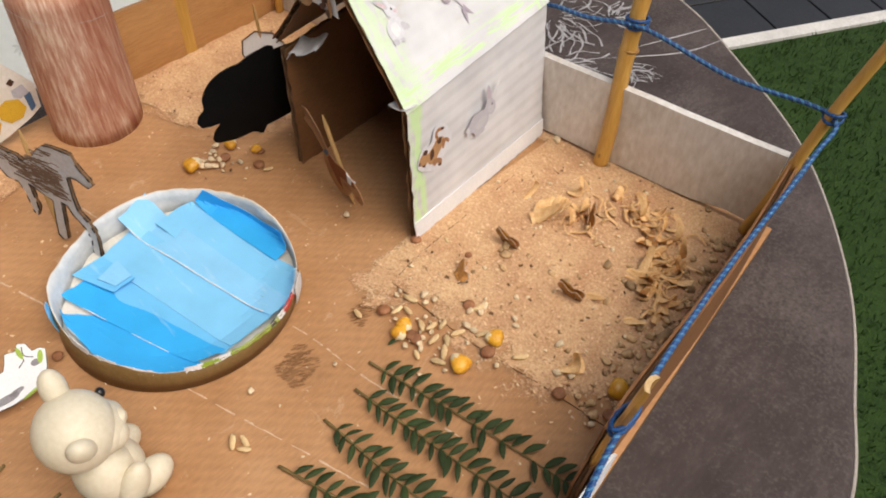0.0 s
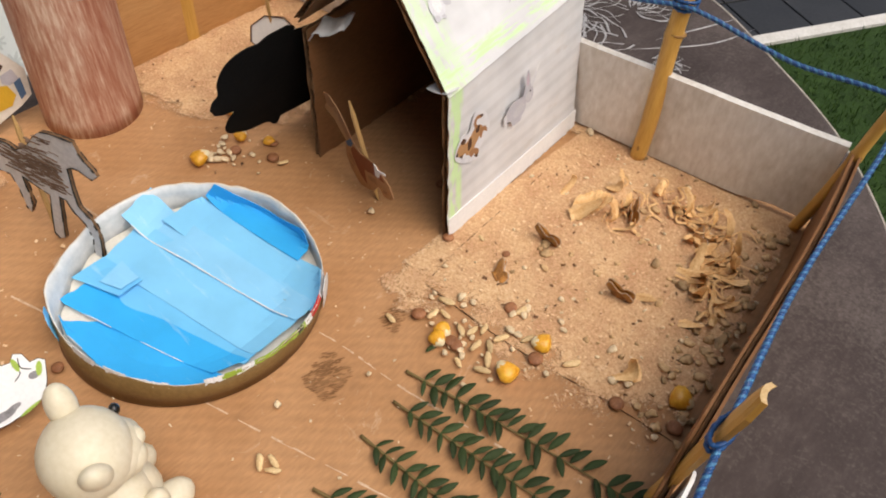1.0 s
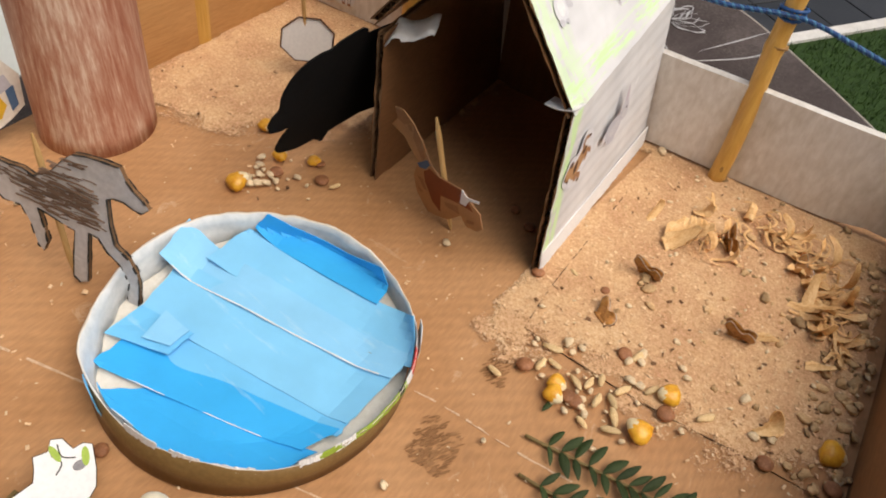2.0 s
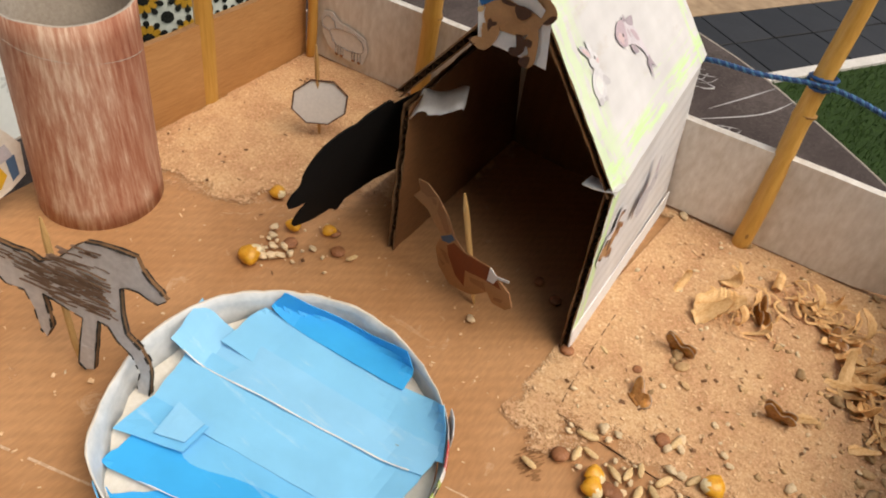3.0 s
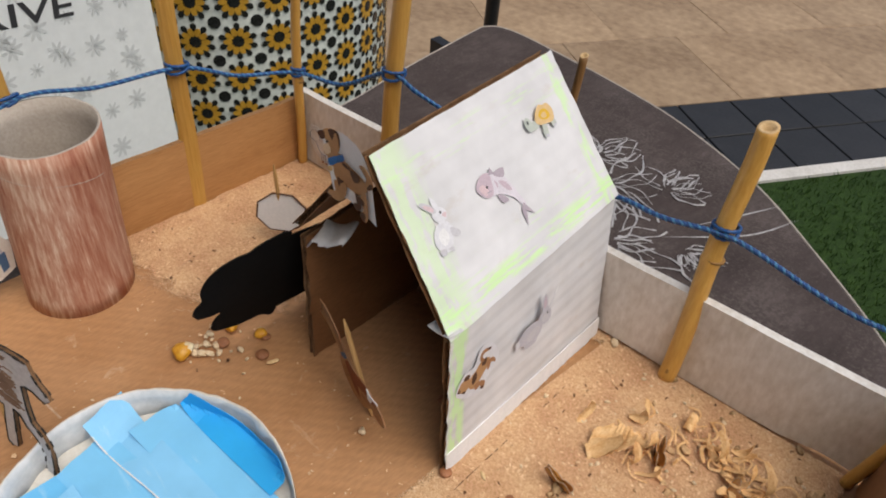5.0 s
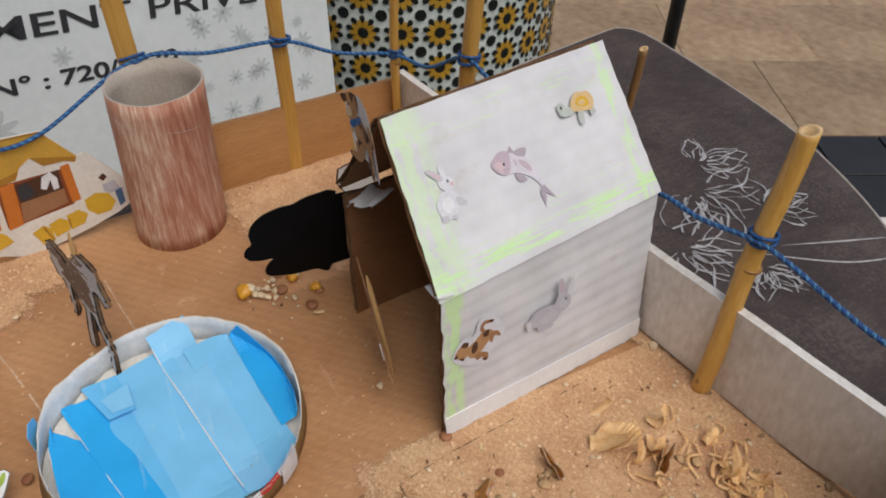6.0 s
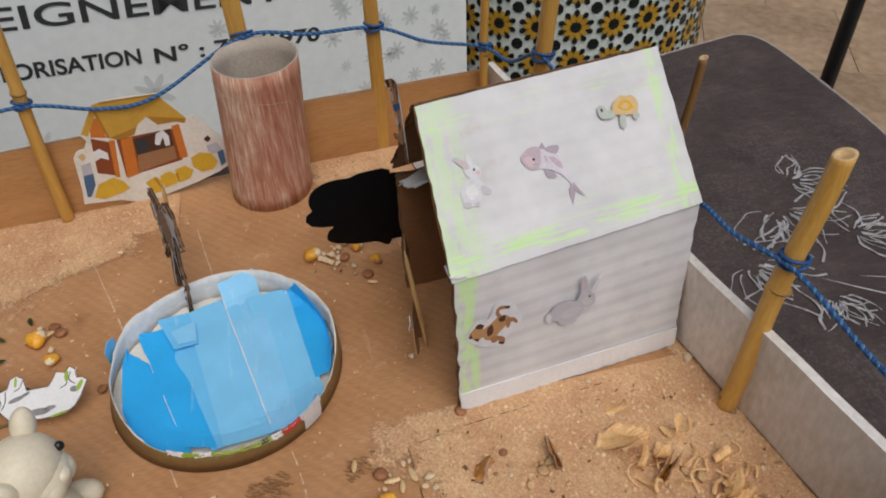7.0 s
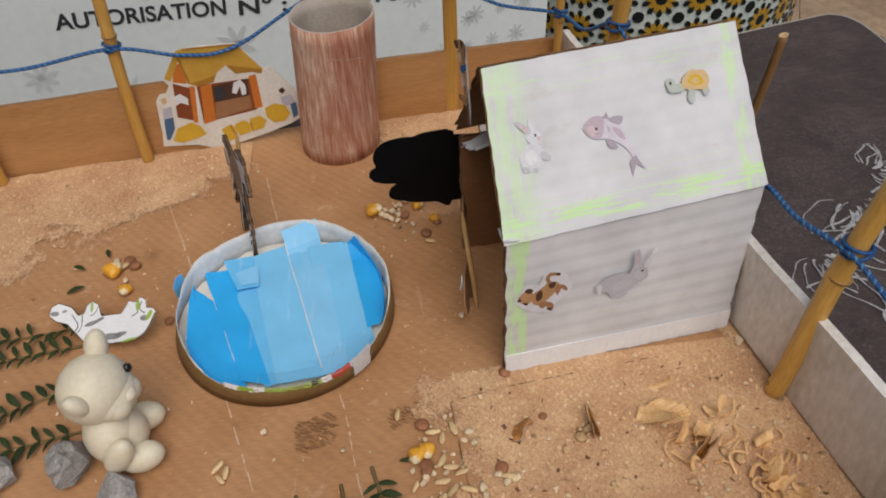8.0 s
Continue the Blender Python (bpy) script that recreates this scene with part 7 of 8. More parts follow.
# ---------------- rubber bear ----------------
def bear():
    bm = bmesh.new()
    f = Vector((-0.14, 0.99, 0)).normalized()
    s = Vector((f.y, -f.x, 0))
    o = Vector((0.0180, -0.1588, 0.0))

    def lump(a, b, c, ra, rb, rc, tilt=0.0, k=18, mat=0, roll=0.0):
        m = Matrix((f, s, Vector((0, 0, 1)))).transposed() @ Matrix.Rotation(radians(roll), 3, "X") @ Matrix.Rotation(radians(tilt), 3, "Y")
        blob(bm, o + f * a + s * b + Vector((0, 0, c)), (ra, rb, rc), m, k, mat)

    lump(0.000, 0.0, 0.0140, 0.0106, 0.0116, 0.0142)
    lump(0.0040, 0, 0.0120, 0.0092, 0.0096, 0.0110)
    for q in (-1, 1):
        lump(0.0090, q * 0.0094, 0.0064, 0.0092, 0.0060, 0.0064, -8)
        lump(0.0030, q * 0.0120, 0.0140, 0.0054, 0.0044, 0.0096, 30)
        lump(0.0075, q * 0.0100, 0.0098, 0.0036, 0.0034, 0.0032)
    # the head is turned aside; paint is left on one eye only
    f = Vector((0.25, 0.968, 0)).normalized()
    s = Vector((f.y, -f.x, 0))
    o = Vector((0.0122, -0.1592, 0.0356))
    lump(0, 0, 0, 0.0131, 0.0141, 0.0133, 0, 24)
    lump(0.0060, 0.0, -0.0034, 0.0090, 0.0108, 0.0086, 0, 22)
    for q in (-1, 1):
        lump(0.0094, q * 0.0038, -0.0048, 0.0056, 0.0056, 0.0054)
    lump(0.0132, 0.0, -0.0020, 0.0028, 0.0034, 0.0026)
    lump(-0.0010, -0.0118, 0.0104, 0.0044, 0.0044, 0.0070, 0, 18, 0, 34)
    lump(0.0014, 0.0118, 0.0056, 0.0046, 0.0036, 0.0066, 0, 18, 0, -20)
    lump(0.0108, -0.0082, 0.0034, 0.0017, 0.0019, 0.0020, 0, 12, 1)
    return thing("toy_bear", bm, [BEAR_CREAM, BLACK_GLOSS], "small cream rubber bear sitting on the cardboard, black eyes", "toy bear", smooth=True)


bear()


# ---------------- leaf sprigs ----------------
def leaflet_mesh():
    """One pointed leaflet, folded along its rib, unit long along +x."""
    bm = bmesh.new()
    prof = [(0.0, 0.01), (0.10, 0.080), (0.28, 0.145), (0.50, 0.165), (0.74, 0.120), (0.91, 0.060), (1.0, 0.0)]
    top, low = [], []
    for dz, store in ((0.02, top), (0.0, low)):
        for x, w in prof:
            z = 0.10 * math.sin(x * 2.6) + dz
            store.append([bm.verts.new((x, q * w, z + abs(q) * w * 0.35)) for q in (-1, 0, 1)])
    for a, b in zip(top, top[1:]):
        bm.faces.new((a[0], b[0], b[1], a[1])), bm.faces.new((a[1], b[1], b[2], a[2]))
    for a, b in zip(low, low[1:]):
        bm.faces.new((a[1], b[1], b[0], a[0])), bm.faces.new((a[2], b[2], b[1], a[1]))
    for i in range(len(prof) - 1):
        for q in (0, 2):
            bm.faces.new((top[i][q], top[i + 1][q], low[i + 1][q], low[i][q]))
    bmesh.ops.remove_doubles(bm, verts=bm.verts, dist=1e-5)
    return finish("leaflet", bm, LEAF, True)


LEAFLET = leaflet_mesh()


def sprig(tip, base, count, size, seed, bow=0.0, lift=0.0012):
    """A feathered leaf: a bowed stem with leaflets on both sides, small at the tip."""
    r = random.Random(seed)
    a, b = Vector((*tip, lift)), Vector((*base, lift))
    d = b - a
    side = Vector((-d.y, d.x, 0)).normalized()
    path = smooth_path([a, a + d * 0.33 + side * bow, a + d * 0.66 + side * bow * 1.1, b], 12)
    e = holder("leaf_sprig", path[0], "green feathered leaf sprig lying on the cardboard", "leaf", "leaf sprigs on the board")
    bm = bmesh.new()
    sweep(bm, path, lambda q: 0.00072 - 0.00040 * q, 6)
    part("stem", bm, STEM, e, "thin olive-brown stem", True)
    for i in range(count):
        q = 0.10 + 0.90 * (i + 0.2) / count
        k = min(int(q * (len(path) - 1)), len(path) - 2)
        p = path[k].lerp(path[k + 1], q * (len(path) - 1) - k)
        t = (path[k + 1] - path[k]).normalized()
        for s in (-1, 1):
            if r.random() < 0.07:
                continue
            ang = math.atan2(t.y, t.x) + s * radians(r.uniform(46, 70))
            ln = 0.84 * size * (0.55 + 0.45 * math.sin(math.pi * min(1, q * 0.62 + 0.16))) * r.uniform(0.85, 1.12)
            m = Matrix.Translation(p + Vector((0, 0, r.uniform(0.0002, 0.0010)))) @ Matrix.Rotation(ang, 4, "Z") @ Matrix.Rotation(r.uniform(-0.14, 0.02), 4, "Y") @ Matrix.Rotation(s * r.uniform(-0.25, 0.35), 4, "X") @ Matrix.Diagonal((ln, ln * r.uniform(0.75, 1.1), ln, 1))
            ob = new("leaflet", LEAFLET)
            ob.parent = e
            ob.matrix_basis = Matrix.Translation(-e.location) @ m
    return e


for n, (tip, root, count, size, bow) in enumerate([
        ((0.0405, -0.0590), (0.1340, -0.0385), 21, 0.0115, 0.0006), ((0.0465, -0.0712), (0.1330, -0.0560), 19, 0.0110, -0.0004), ((0.0485, -0.0885), (0.1300, -0.0780), 18, 0.0110, -0.0006), ((0.0520, -0.1125), (0.1290, -0.0900), 17, 0.0112, 0.001),
        ((0.060, -0.130), (0.128, -0.112), 15, 0.0110, 0.0),
        ((-0.0540, -0.1720), (-0.0490, -0.2700), 17, 0.0100, 0.003), ((-0.0395, -0.1840), (-0.0230, -0.2850), 17, 0.0112, -0.002), ((-0.0170, -0.1850), (0.0150, -0.2750), 18, 0.0118, 0.001), ((0.0070, -0.1750), (0.0260, -0.2700), 17, 0.0112, -0.001)]):
    sprig(tip, root, count, size, 40 + n, bow)

for n, (x, y, a, ln) in enumerate([(0.0395, -0.0480, 80, 0.006), (-0.0740, -0.2040, 110, 0.009), (-0.0930, -0.2050, 60, 0.008), (-0.1030, -0.1900, 20, 0.007)]):
    ob = new("fallen_leaflet", LEAFLET)
    ob.matrix_basis = Matrix.Translation((x, y, 0.0012)) @ Matrix.Rotation(radians(a), 4, "Z") @ Matrix.Diagonal((ln, ln, ln, 1))
    tagged(ob, "single fallen dark green leaflet on the board", "leaf", "fallen leaflets")


# ---------------- seeds and grains ----------------
def lump_mesh(name, radii, mat, k=12, rough=0.0, seed=0, shape=None, mats=None):
    bm = bmesh.new()
    blob(bm, (0, 0, 0), radii, None, k, 0, rough, seed)
    if shape:
        for v in bm.verts:
            shape(v)
    return finish(name, bm, mats or mat, True)


def corn_shape(v):
    q = v.co.x / 0.0046
    v.co.y *= 1.0 + 0.32 * q
    v.co.z *= 1.0 + 0.15 * q
    if q > 0.75:
        v.co.x -= 0.0006


def corn_mesh(seed):
    me = lump_mesh("corn_kernel", (0.0046, 0.0040, 0.0027), CORN, 14, 0.12, seed, corn_shape, [CORN, CORN_TIP])
    for p in me.polygons:
        if p.center.x < -0.0022:
            p.material_index = 1
    return me


CORNS = [corn_mesh(s) for s in (1, 2, 3)]
LENTILS = [lump_mesh("lentil", (0.0027, 0.0026, 0.0012), LENTIL, 12, 0.06, s) for s in (1, 2)]
GRAINS = [lump_mesh("grain", (0.0036, 0.0013, 0.0009), GRAIN, 10, 0.35, s) for s in (1, 2, 3)]
SEEDS = [lump_mesh("white_seed", (0.0019, 0.0014, 0.0009), SEED, 10, 0.5, s) for s in (1, 2, 3)]


def scatter(meshes, spots, name, label, category, group, seed, z, flat=0.25):
    r = random.Random(seed)
    for x, y, *more in spots:
        s = more[0] if more else r.uniform(0.8, 1.15)
        ob = new(name, meshes[r.randrange(len(meshes))])
        ob.matrix_basis = Matrix.Translation((x, y, z * s + 0.0012)) @ Euler((r.uniform(-flat, flat), r.uniform(-flat, flat), r.uniform(0, 6.28))).to_matrix().to_4x4() @ Matrix.Diagonal((s, s, s, 1))
        tagged(ob, label, category, group)


scatter(CORNS, [(0.039, -0.041), (0.0375, -0.0365, 0.8), (0.0675, -0.033, 1.1), (0.0685, -0.0135), (0.120, 0.005, 1.1), (-0.109, -0.050, 1.1), (-0.1285, -0.018, 0.8), (-0.110, -0.0265, 0.75), (-0.0985, -0.0185, 0.7), (-0.085, -0.183), (-0.0705, -0.1745)], "corn_kernel", "plump yellow corn kernel with a pale tip", "corn kernel", "corn kernels", 1, 0.0022)
scatter(LENTILS, [(0.025, -0.0375), (0.043, -0.0375, 1.1), (0.0485, -0.0085), (0.0710, -0.0200, 1.2), (0.104, -0.0130, 1.1), (0.0045, 0.0005, 1.0), (-0.096, -0.0175), (-0.0880, -0.0240, 1.1), (-0.104, -0.034, 1.1), (0.0455, -0.0375), (0.1245, -0.006, 1.2), (-0.048, -0.150, 0.9), (-0.0925, -0.1765), (-0.088, -0.1730), (0.028, 0.012, 0.7), (-0.022, 0.022, 0.8), (-0.012, 0.018, 0.9)], "lentil", "small flat brown lentil on the board", "lentil", "lentils", 2, 0.0008, 0.12)
rr = random.Random(77)
spots = [(0.019, -0.0470), (0.029, -0.0335), (0.0325, -0.0300), (0.042, -0.0310), (0.0455, -0.0280), (0.051, -0.0320), (0.055, -0.0285), (0.0585, -0.0335), (0.0515, -0.0425), (0.060, -0.0385), (0.0555, -0.0225), (0.0820, -0.0115), (0.0525, -0.0060), (0.0355, -0.1160), (0.0325, -0.1195), (0.038, -0.1180), (-0.082, -0.0225, 0.8), (0.048, -0.0240), (0.0145, 0.0110, 0.6), (0.0285, -0.0250), (-0.0880, -0.1790), (0.063, -0.0150)]
scatter(GRAINS, spots, "grain", "long pale husked grain on the board", "grain", "pale grains", 3, 0.0008, 0.15)
spots = [(-0.0300, -0.0135, 1.0), (0.0190, -0.1020, 0.9), (0.0310, -0.0190, 1.2), (0.0360, -0.0175, 0.9), (0.0345, -0.0215), (0.0505, -0.0395), (0.0470, -0.0355, 0.9), (0.0480, -0.0380), (0.0535, -0.0040), (0.0545, -0.0075), (0.0510, -0.0105), (0.0555, -0.0170, 1.2), (0.0590, -0.0165), (0.0670, 0.0010), (0.0700, -0.0015), (0.0890, 0.0050, 1.2), (0.0970, -0.0065), (0.1215, -0.0145, 0.9)]
spots += [(-0.1060, -0.0460), (-0.1040, -0.0440, 1.2), (-0.1020, -0.0415), (-0.1075, -0.0400), (-0.1000, -0.0380), (-0.1045, -0.0370, 1.1), (-0.1090, -0.0440), (-0.1120, -0.0360), (-0.0960, -0.0300, 0.9), (-0.115, -0.0325), (0.0035, 0.1050, 1.3), (0.0040, 0.0580, 0.7), (-0.0900, -0.1720), (-0.0930, -0.1830), (-0.0780, -0.1760, 0.9), (-0.0860, -0.1880, 0.8), (0.0450, -0.0430, 0.8), (0.0780, -0.0220, 0.8), (0.0320, -0.0700, 0.6)]
spots += [(-0.1400, -0.1500, 0.9), (-0.1550, -0.1150, 0.6), (0.1250, -0.0020, 0.9), (0.1020, -0.0030), (0.0600, 0.0100, 0.8), (0.0385, 0.0120, 0.7), (0.0150, -0.0120, 0.7)]
scatter(SEEDS, spots, "white_seed", "small cream-white seed on the board", "seed", "white seeds", 4, 0.0009, 0.3)
bits = [(0.0415 + rr.gauss(0, 0.012), -0.030 + rr.gauss(0, 0.008), rr.uniform(0.35, 0.7)) for _ in range(26)] + [(-0.104 + rr.gauss(0, 0.008), -0.038 + rr.gauss(0, 0.007), rr.uniform(0.35, 0.7)) for _ in range(16)] + [(rr.uniform(0.02, 0.12), rr.uniform(-0.01, 0.11), rr.uniform(0.3, 0.7)) for _ in range(60)]
scatter(SEEDS, bits, "grit", "small pale grit grain on the board", "grit", "pale grit", 5, 0.0008, 0.5)

# ---------------- pebbles and stones ----------------
PEBBLES = [lump_mesh("pebble", (0.0022, 0.0016, 0.0009), PEBBLE, 9, 0.9, s) for s in (1, 2, 3, 4)]
spots = [(0.091, 0.053, 1.3), (0.107, 0.038, 1.2), (0.112, 0.022, 1.2), (0.112, 0.012), (0.120, 0.019, 1.2), (0.119, 0.029, 1.2), (0.117, 0.040, 1.3), (0.113, 0.049, 1.2), (0.113, 0.059, 1.1), (0.110, 0.072, 1.2), (0.109, 0.087), (0.106, 0.102, 1.3), (0.089, 0.038, 0.9), (0.062, 0.032, 0.8), (0.0765, 0.055, 1.1), (0.101, 0.088, 1.0), (0.088, 0.121, 1.0), (0.0365, 0.0290, 1.2), (0.040, 0.0245, 1.2)]
spots += [(0.0445, 0.0180, 0.9), (0.033, 0.110, 0.9), (0.060, 0.115, 0.7), (0.104, 0.105, 1.2), (0.058, 0.083, 1.2), (0.054, 0.078, 0.9), (0.0645, 0.0615, 0.9)]
rr = random.Random(5)
while len(spots) < 95:
    y = rr.uniform(-0.012, 0.11)
    spots.append((0.131 - 0.145 * (y + 0.02) - abs(rr.gauss(0.004, 0.010)), y, rr.uniform(0.35, 1.1)))
while len(spots) < 150:
    spots.append((rr.uniform(0.03, 0.12), rr.uniform(0.0, 0.11), rr.uniform(0.25, 0.7)))
scatter(PEBBLES, spots, "pebble", "small grey-beige pebble on the sawdust", "pebble", "pebbles in the yard", 6, 0.0009, 0.3)


def rock(at, radii, seed, turn):
    bm = bmesh.new()
    blob(bm, (0, 0, 0), radii, None, 12, 0, 0.55, seed)
    r = random.Random(seed)
    for _ in range(9):
        n = Vector((r.gauss(0, 1), r.gauss(0, 1), abs(r.gauss(0, 1)))).normalized()
        bmesh.ops.bisect_plane(bm, geom=bm.verts[:] + bm.edges[:] + bm.faces[:], plane_co=n * min(radii) * r.uniform(0.75, 1.05), plane_no=n, clear_outer=True)
        bmesh.ops.holes_fill(bm, edges=[e for e in bm.edges if e.is_boundary], sides=0)
    ob = thing("stone", bm, ROCK, "rough grey stone lying on the cardboard", "stone", "grey stones")
    low = min(v.co.z for v in ob.data.vertices)
    ob.matrix_basis = Matrix.Translation((at[0], at[1], -low + 0.0002)) @ Matrix.Rotation(turn, 4, "Z")


rock((0.0260, -0.1775), (0.0085, 0.0100, 0.0075), 3, 0.4)
rock((0.0385, -0.1555), (0.0065, 0.0075, 0.0060), 8, 1.1)
rock((0.0255, -0.2070), (0.0080, 0.0080, 0.0070), 12, 2.0)
bm = bmesh.new()
prism(bm, [(-0.006, -0.0015), (0.006, -0.002), (0.006, 0.002), (-0.005, 0.002)], (0.0430, -0.1660, 0.0004), (0.3, 0.95, 0), (-0.95, 0.3, 0.1), 0.0004)
thing("blue_paper_scrap", bm, BLUES[1], "small scrap of light blue paper by the stones", "paper scrap")

# ---------------- amber figures ----------------
def amber_butterfly(at, turn, left, right, scale, tip=0.0):
    """A brown translucent butterfly: two bent wings hinged on a thin body, with worn pale rims."""
    wing = smooth_path([(0.2, -3.2, 0), (2.6, -5.4, 0), (5.4, -4.8, 0), (6.4, -2.0, 0), (5.2, -0.2, 0), (7.0, 2.4, 0), (8.6, 5.6, 0), (6.6, 6.8, 0), (3.6, 5.2, 0), (0.2, 2.8, 0)], 4, True)
    e = holder("toy_butterfly", (at[0], at[1], 0.0010), "small amber-brown translucent plastic butterfly in the sawdust", "toy butterfly", "amber butterflies")
    base = Matrix.Rotation(radians(turn), 4, "Z") @ Matrix.Rotation(radians(tip), 4, "X") @ Matrix.Scale(scale / 1000, 4)
    sides = [(base @ Matrix.Rotation(radians(-left), 4, "Y"), 1), (base @ Matrix.Rotation(radians(right), 4, "Y"), -1)]

    def bent(p, flip):
        return Vector((p.x * flip, p.y, 0.030 * p.x * p.x - 0.25 * math.sin(p.y * 0.9)))

    low = min((m @ bent(p, flip)).z for m, flip in sides for p in wing)
    for m, flip in sides:
        place = Matrix.Translation((at[0], at[1], 0.0011 - low)) @ m
        pts = [bent(p, flip) for p in wing]
        c = sum(pts, Vector()) / len(pts)
        bm = bmesh.new()
        k = len(pts)
        rings = []
        for f, z in ((0.10, -0.30), (0.60, -0.42), (0.96, -0.30), (1.0, 0.0), (0.96, 0.30), (0.60, 0.28), (0.10, 0.50)):
            rings.append([bm.verts.new(place @ (c + (p - c) * f + Vector((0, 0, z + 0.3 * noise.noise(p * 0.6 + Vector((0, f * 3, 0))))))) for p in pts])
        for p, q in zip(rings, rings[1:]):
            for i in range(k):
                bm.faces.new((p[i], p[(i + 1) % k], q[(i + 1) % k], q[i]))
        bm.faces.new(rings[0][::-1]), bm.faces.new(rings[-1])
        bmesh.ops.recalc_face_normals(bm, faces=bm.faces[:])
        w = part("wing", bm, AMBER, e, "", True)
        bm = bmesh.new()
        sweep(bm, [place @ p for p in pts], 0.00022, 5, closed=True)
        part("rim", bm, AMBER_RIM, w, "worn pale rim", True)
    bm = bmesh.new()
    place = Matrix.Translation((at[0], at[1], 0.0011 - low)) @ base
    sweep(bm, [place @ Vector((0, -4.5 + 1.1 * i, 0.2)) for i in range(9)], lambda q: 0.00075 * scale * math.sin(math.pi * (0.12 + 0.76 * q)), 8)
    part("body", bm, AMBER, e, "", True)


for spot in (((0.0360, 0.0310), 95, 80, 62, 1.0), ((0.0335, -0.0010), 66, 30, 138, 0.85), ((0.0760, 0.0290), 102, 78, 60, 1.0), ((0.0525, 0.0705), 40, 58, 70, 0.98), ((0.0810, 0.0785), 58, 28, 140, 0.85)):
    amber_butterfly(*spot)

# ---------------- wood shavings ----------------
def shaving(at, turn, length, width, curl, seed, lift=0.0012):
    """A thin curled ribbon of planed wood."""
    r = random.Random(seed)
    bm = bmesh.new()
    n, rows = 22, []
    p, a = Vector((0, 0, 0)), 0.0
    for i in range(n + 1):
        t = i / n
        w = width * (0.35 + 0.65 * math.sin(math.pi * (0.12 + 0.8 * t))) * r.uniform(0.85, 1.1)
        twist = 0.5 * math.sin(t * 3 + seed)
        d = Vector((0, math.cos(twist), math.sin(twist)))
        rows.append([bm.verts.new(p - d * w / 2), bm.verts.new(p + d * w * 0.1 + Vector((0, 0, 0.12 * w))), bm.verts.new(p + d * w / 2)])
        a += curl / n * (1 + 0.6 * math.sin(t * 5 + seed))
        p = p + Vector((math.cos(a), 0.25 * math.sin(seed + 4 * t), abs(math.sin(a)) * (1 if math.sin(a) > 0 else -0.8))) * (length / n)
    for b, c in zip(rows, rows[1:]):
        for j in range(2):
            bm.faces.new((b[j], c[j], c[j + 1], b[j + 1]))
    thicken(bm, 0.00025)
    low = min(v.co.z for v in bm.verts)
    ob = thing("wood_shaving", bm, SHAVING, "curled pale wood shaving on the sawdust", "wood shaving", "wood shavings")
    ob.matrix_basis = Matrix.Translation((at[0], at[1], lift - low)) @ Matrix.Rotation(radians(turn), 4, "Z")


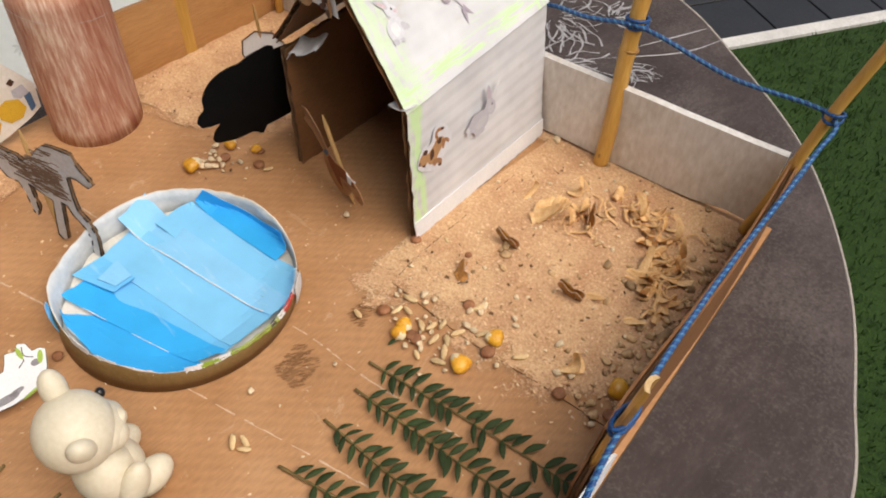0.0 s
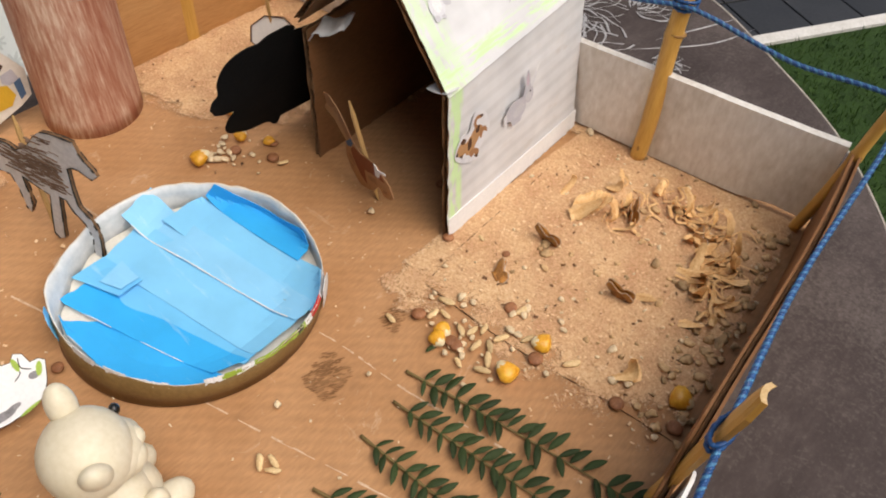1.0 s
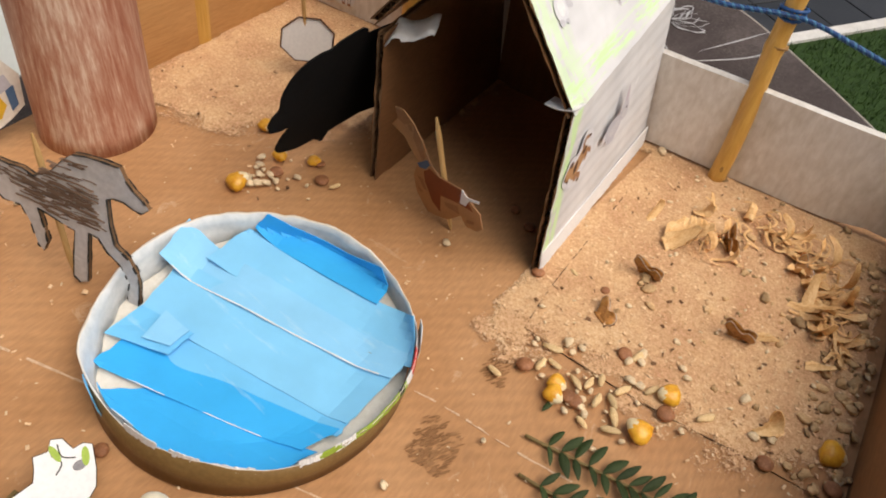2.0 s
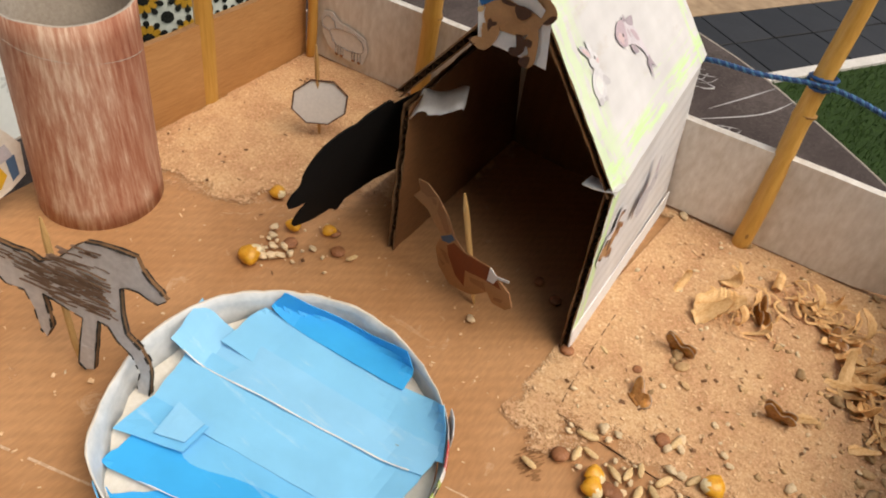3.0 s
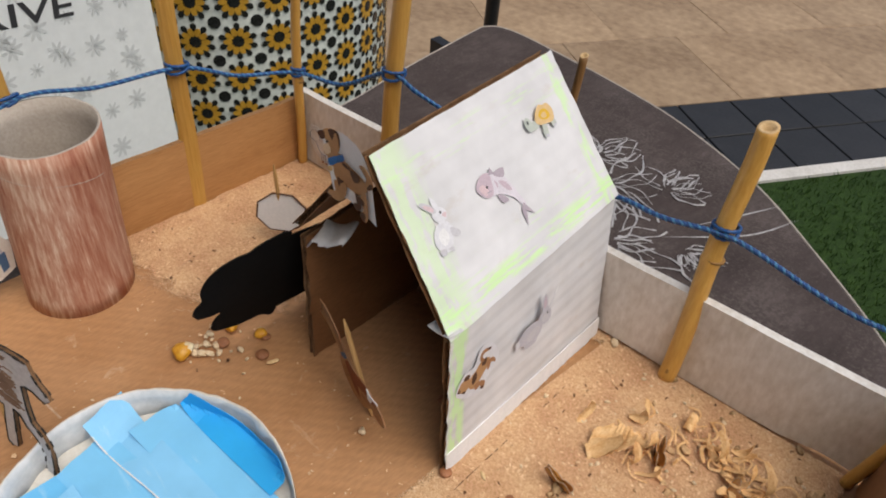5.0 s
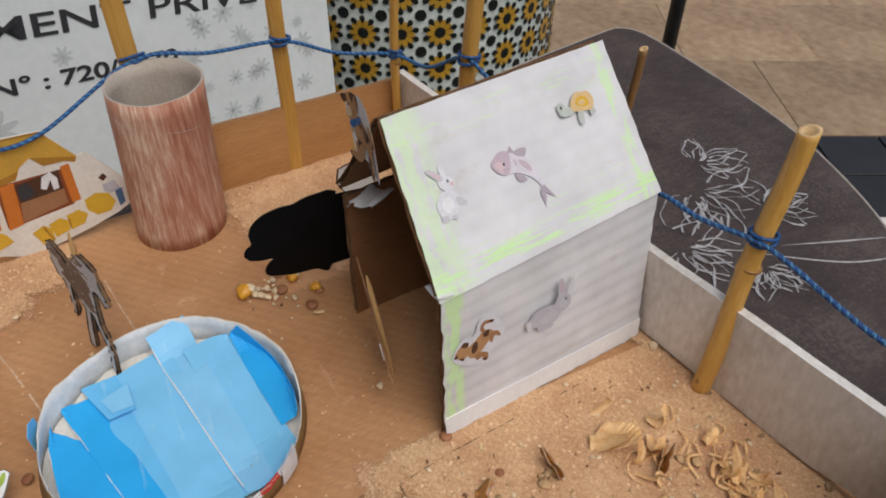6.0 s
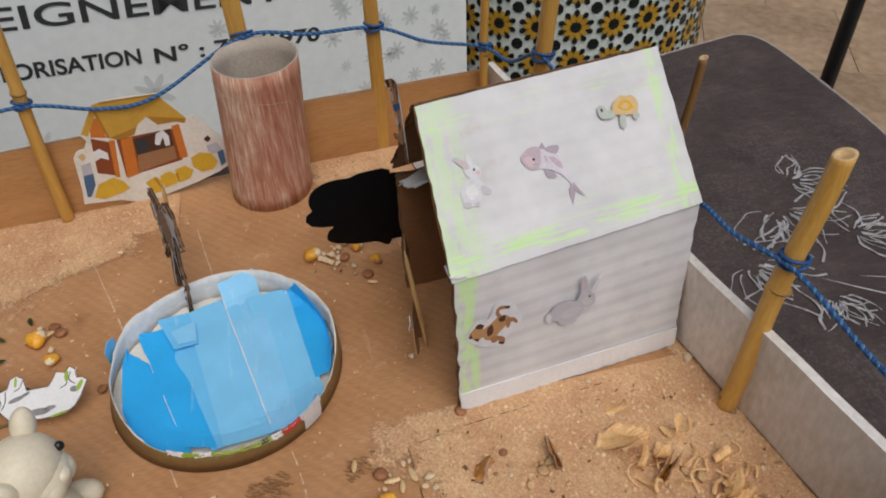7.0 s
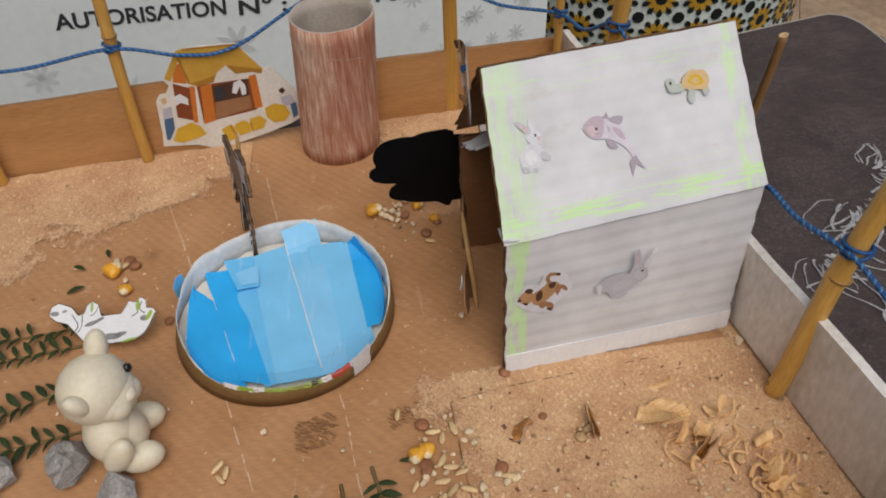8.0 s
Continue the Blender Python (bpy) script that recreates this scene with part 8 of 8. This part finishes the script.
yard = [(0.0300, 0.0560, 20, 0.020, 0.0140, 0.9), (0.0330, 0.0500, 60, 0.016, 0.0090, 1.2), (0.0215, 0.0585, 100, 0.012, 0.0040, 2.0), (0.0400, 0.0740, -15, 0.018, 0.0060, 2.4), (0.0330, 0.0780, 35, 0.015, 0.0065, 2.2), (0.0520, 0.0930, 10, 0.014, 0.0075, 5.5)]
fence_side = [(0.0840, 0.0600, -8, 0.020, 0.0045, 1.0), (0.0900, 0.0700, -65, 0.026, 0.0060, 1.2), (0.0930, 0.0560, 120, 0.020, 0.0050, 1.4), (0.0980, 0.0640, -75, 0.024, 0.0040, 1.8), (0.0720, 0.0860, 0, 0.022, 0.0050, 2.0), (0.0640, 0.0900, -20, 0.020, 0.0040, 2.6),
        (0.0860, 0.0900, -35, 0.020, 0.0038, 2.8), (0.0940, 0.0840, -60, 0.022, 0.0036, 2.2), (0.1010, 0.0800, -80, 0.020, 0.0034, 2.4)]
singles = [(0.0500, 0.0580, 40, 0.014, 0.0030, 2.0), (0.0970, -0.0050, 60, 0.012, 0.0060, 1.6), (0.1040, 0.0000, 140, 0.011, 0.0055, 1.6), (0.0460, 0.0620, -30, 0.015, 0.0032, 3.2),
        (0.0800, 0.0340, 10, 0.009, 0.0040, 0.6), (0.1000, 0.0350, 30, 0.010, 0.0045, 0.8)]
rr = random.Random(23)
heap = []
for i in range(40):
    q = rr.random()
    heap.append((0.060 + 0.045 * q + rr.gauss(0, 0.0035), 0.097 - 0.050 * q * q + rr.gauss(0, 0.0045), rr.uniform(-80, 40), rr.uniform(0.007, 0.015), rr.uniform(0.0020, 0.0052), rr.uniform(0.2, 1.7)))
for n, (x, y, a, ln, w, c) in enumerate(yard + fence_side + singles + heap):
    shaving((x, y), a, ln, w, c, n + 1)
bm = bmesh.new()
rr = random.Random(19)
for i in range(70):
    cxx, cyy = rr.choice([(0.062, 0.090), (0.075, 0.088), (0.095, 0.078), (0.100, 0.066), (0.044, 0.070), (0.106, 0.055), (0.085, 0.092)])
    x, y, a = cxx + rr.gauss(0, 0.007), cyy + rr.gauss(0, 0.006), rr.uniform(0, 6.28)
    ln, bend = rr.uniform(0.006, 0.014), rr.uniform(-0.006, 0.006)
    if x + ln * abs(math.cos(a)) > 0.119 - 0.145 * (y - 0.06):
        continue
    pts = [(x + (q - 0.5) * ln * math.cos(a) - bend * math.sin(math.pi * q) * math.sin(a), y + (q - 0.5) * ln * math.sin(a) + bend * math.sin(math.pi * q) * math.cos(a), 0.0014 + rr.uniform(0, 0.002) + 0.003 * rr.random() * math.sin(math.pi * q)) for q in (0, 0.33, 0.66, 1)]
    sweep(bm, smooth_path(pts, 3), rr.uniform(0.00020, 0.0008), 4, flat=0.3)
tagged(thing("shaving_threads", bm, SHAVING, "tangled thin threads of pale wood shaving", "wood shaving"), kind="stuff")
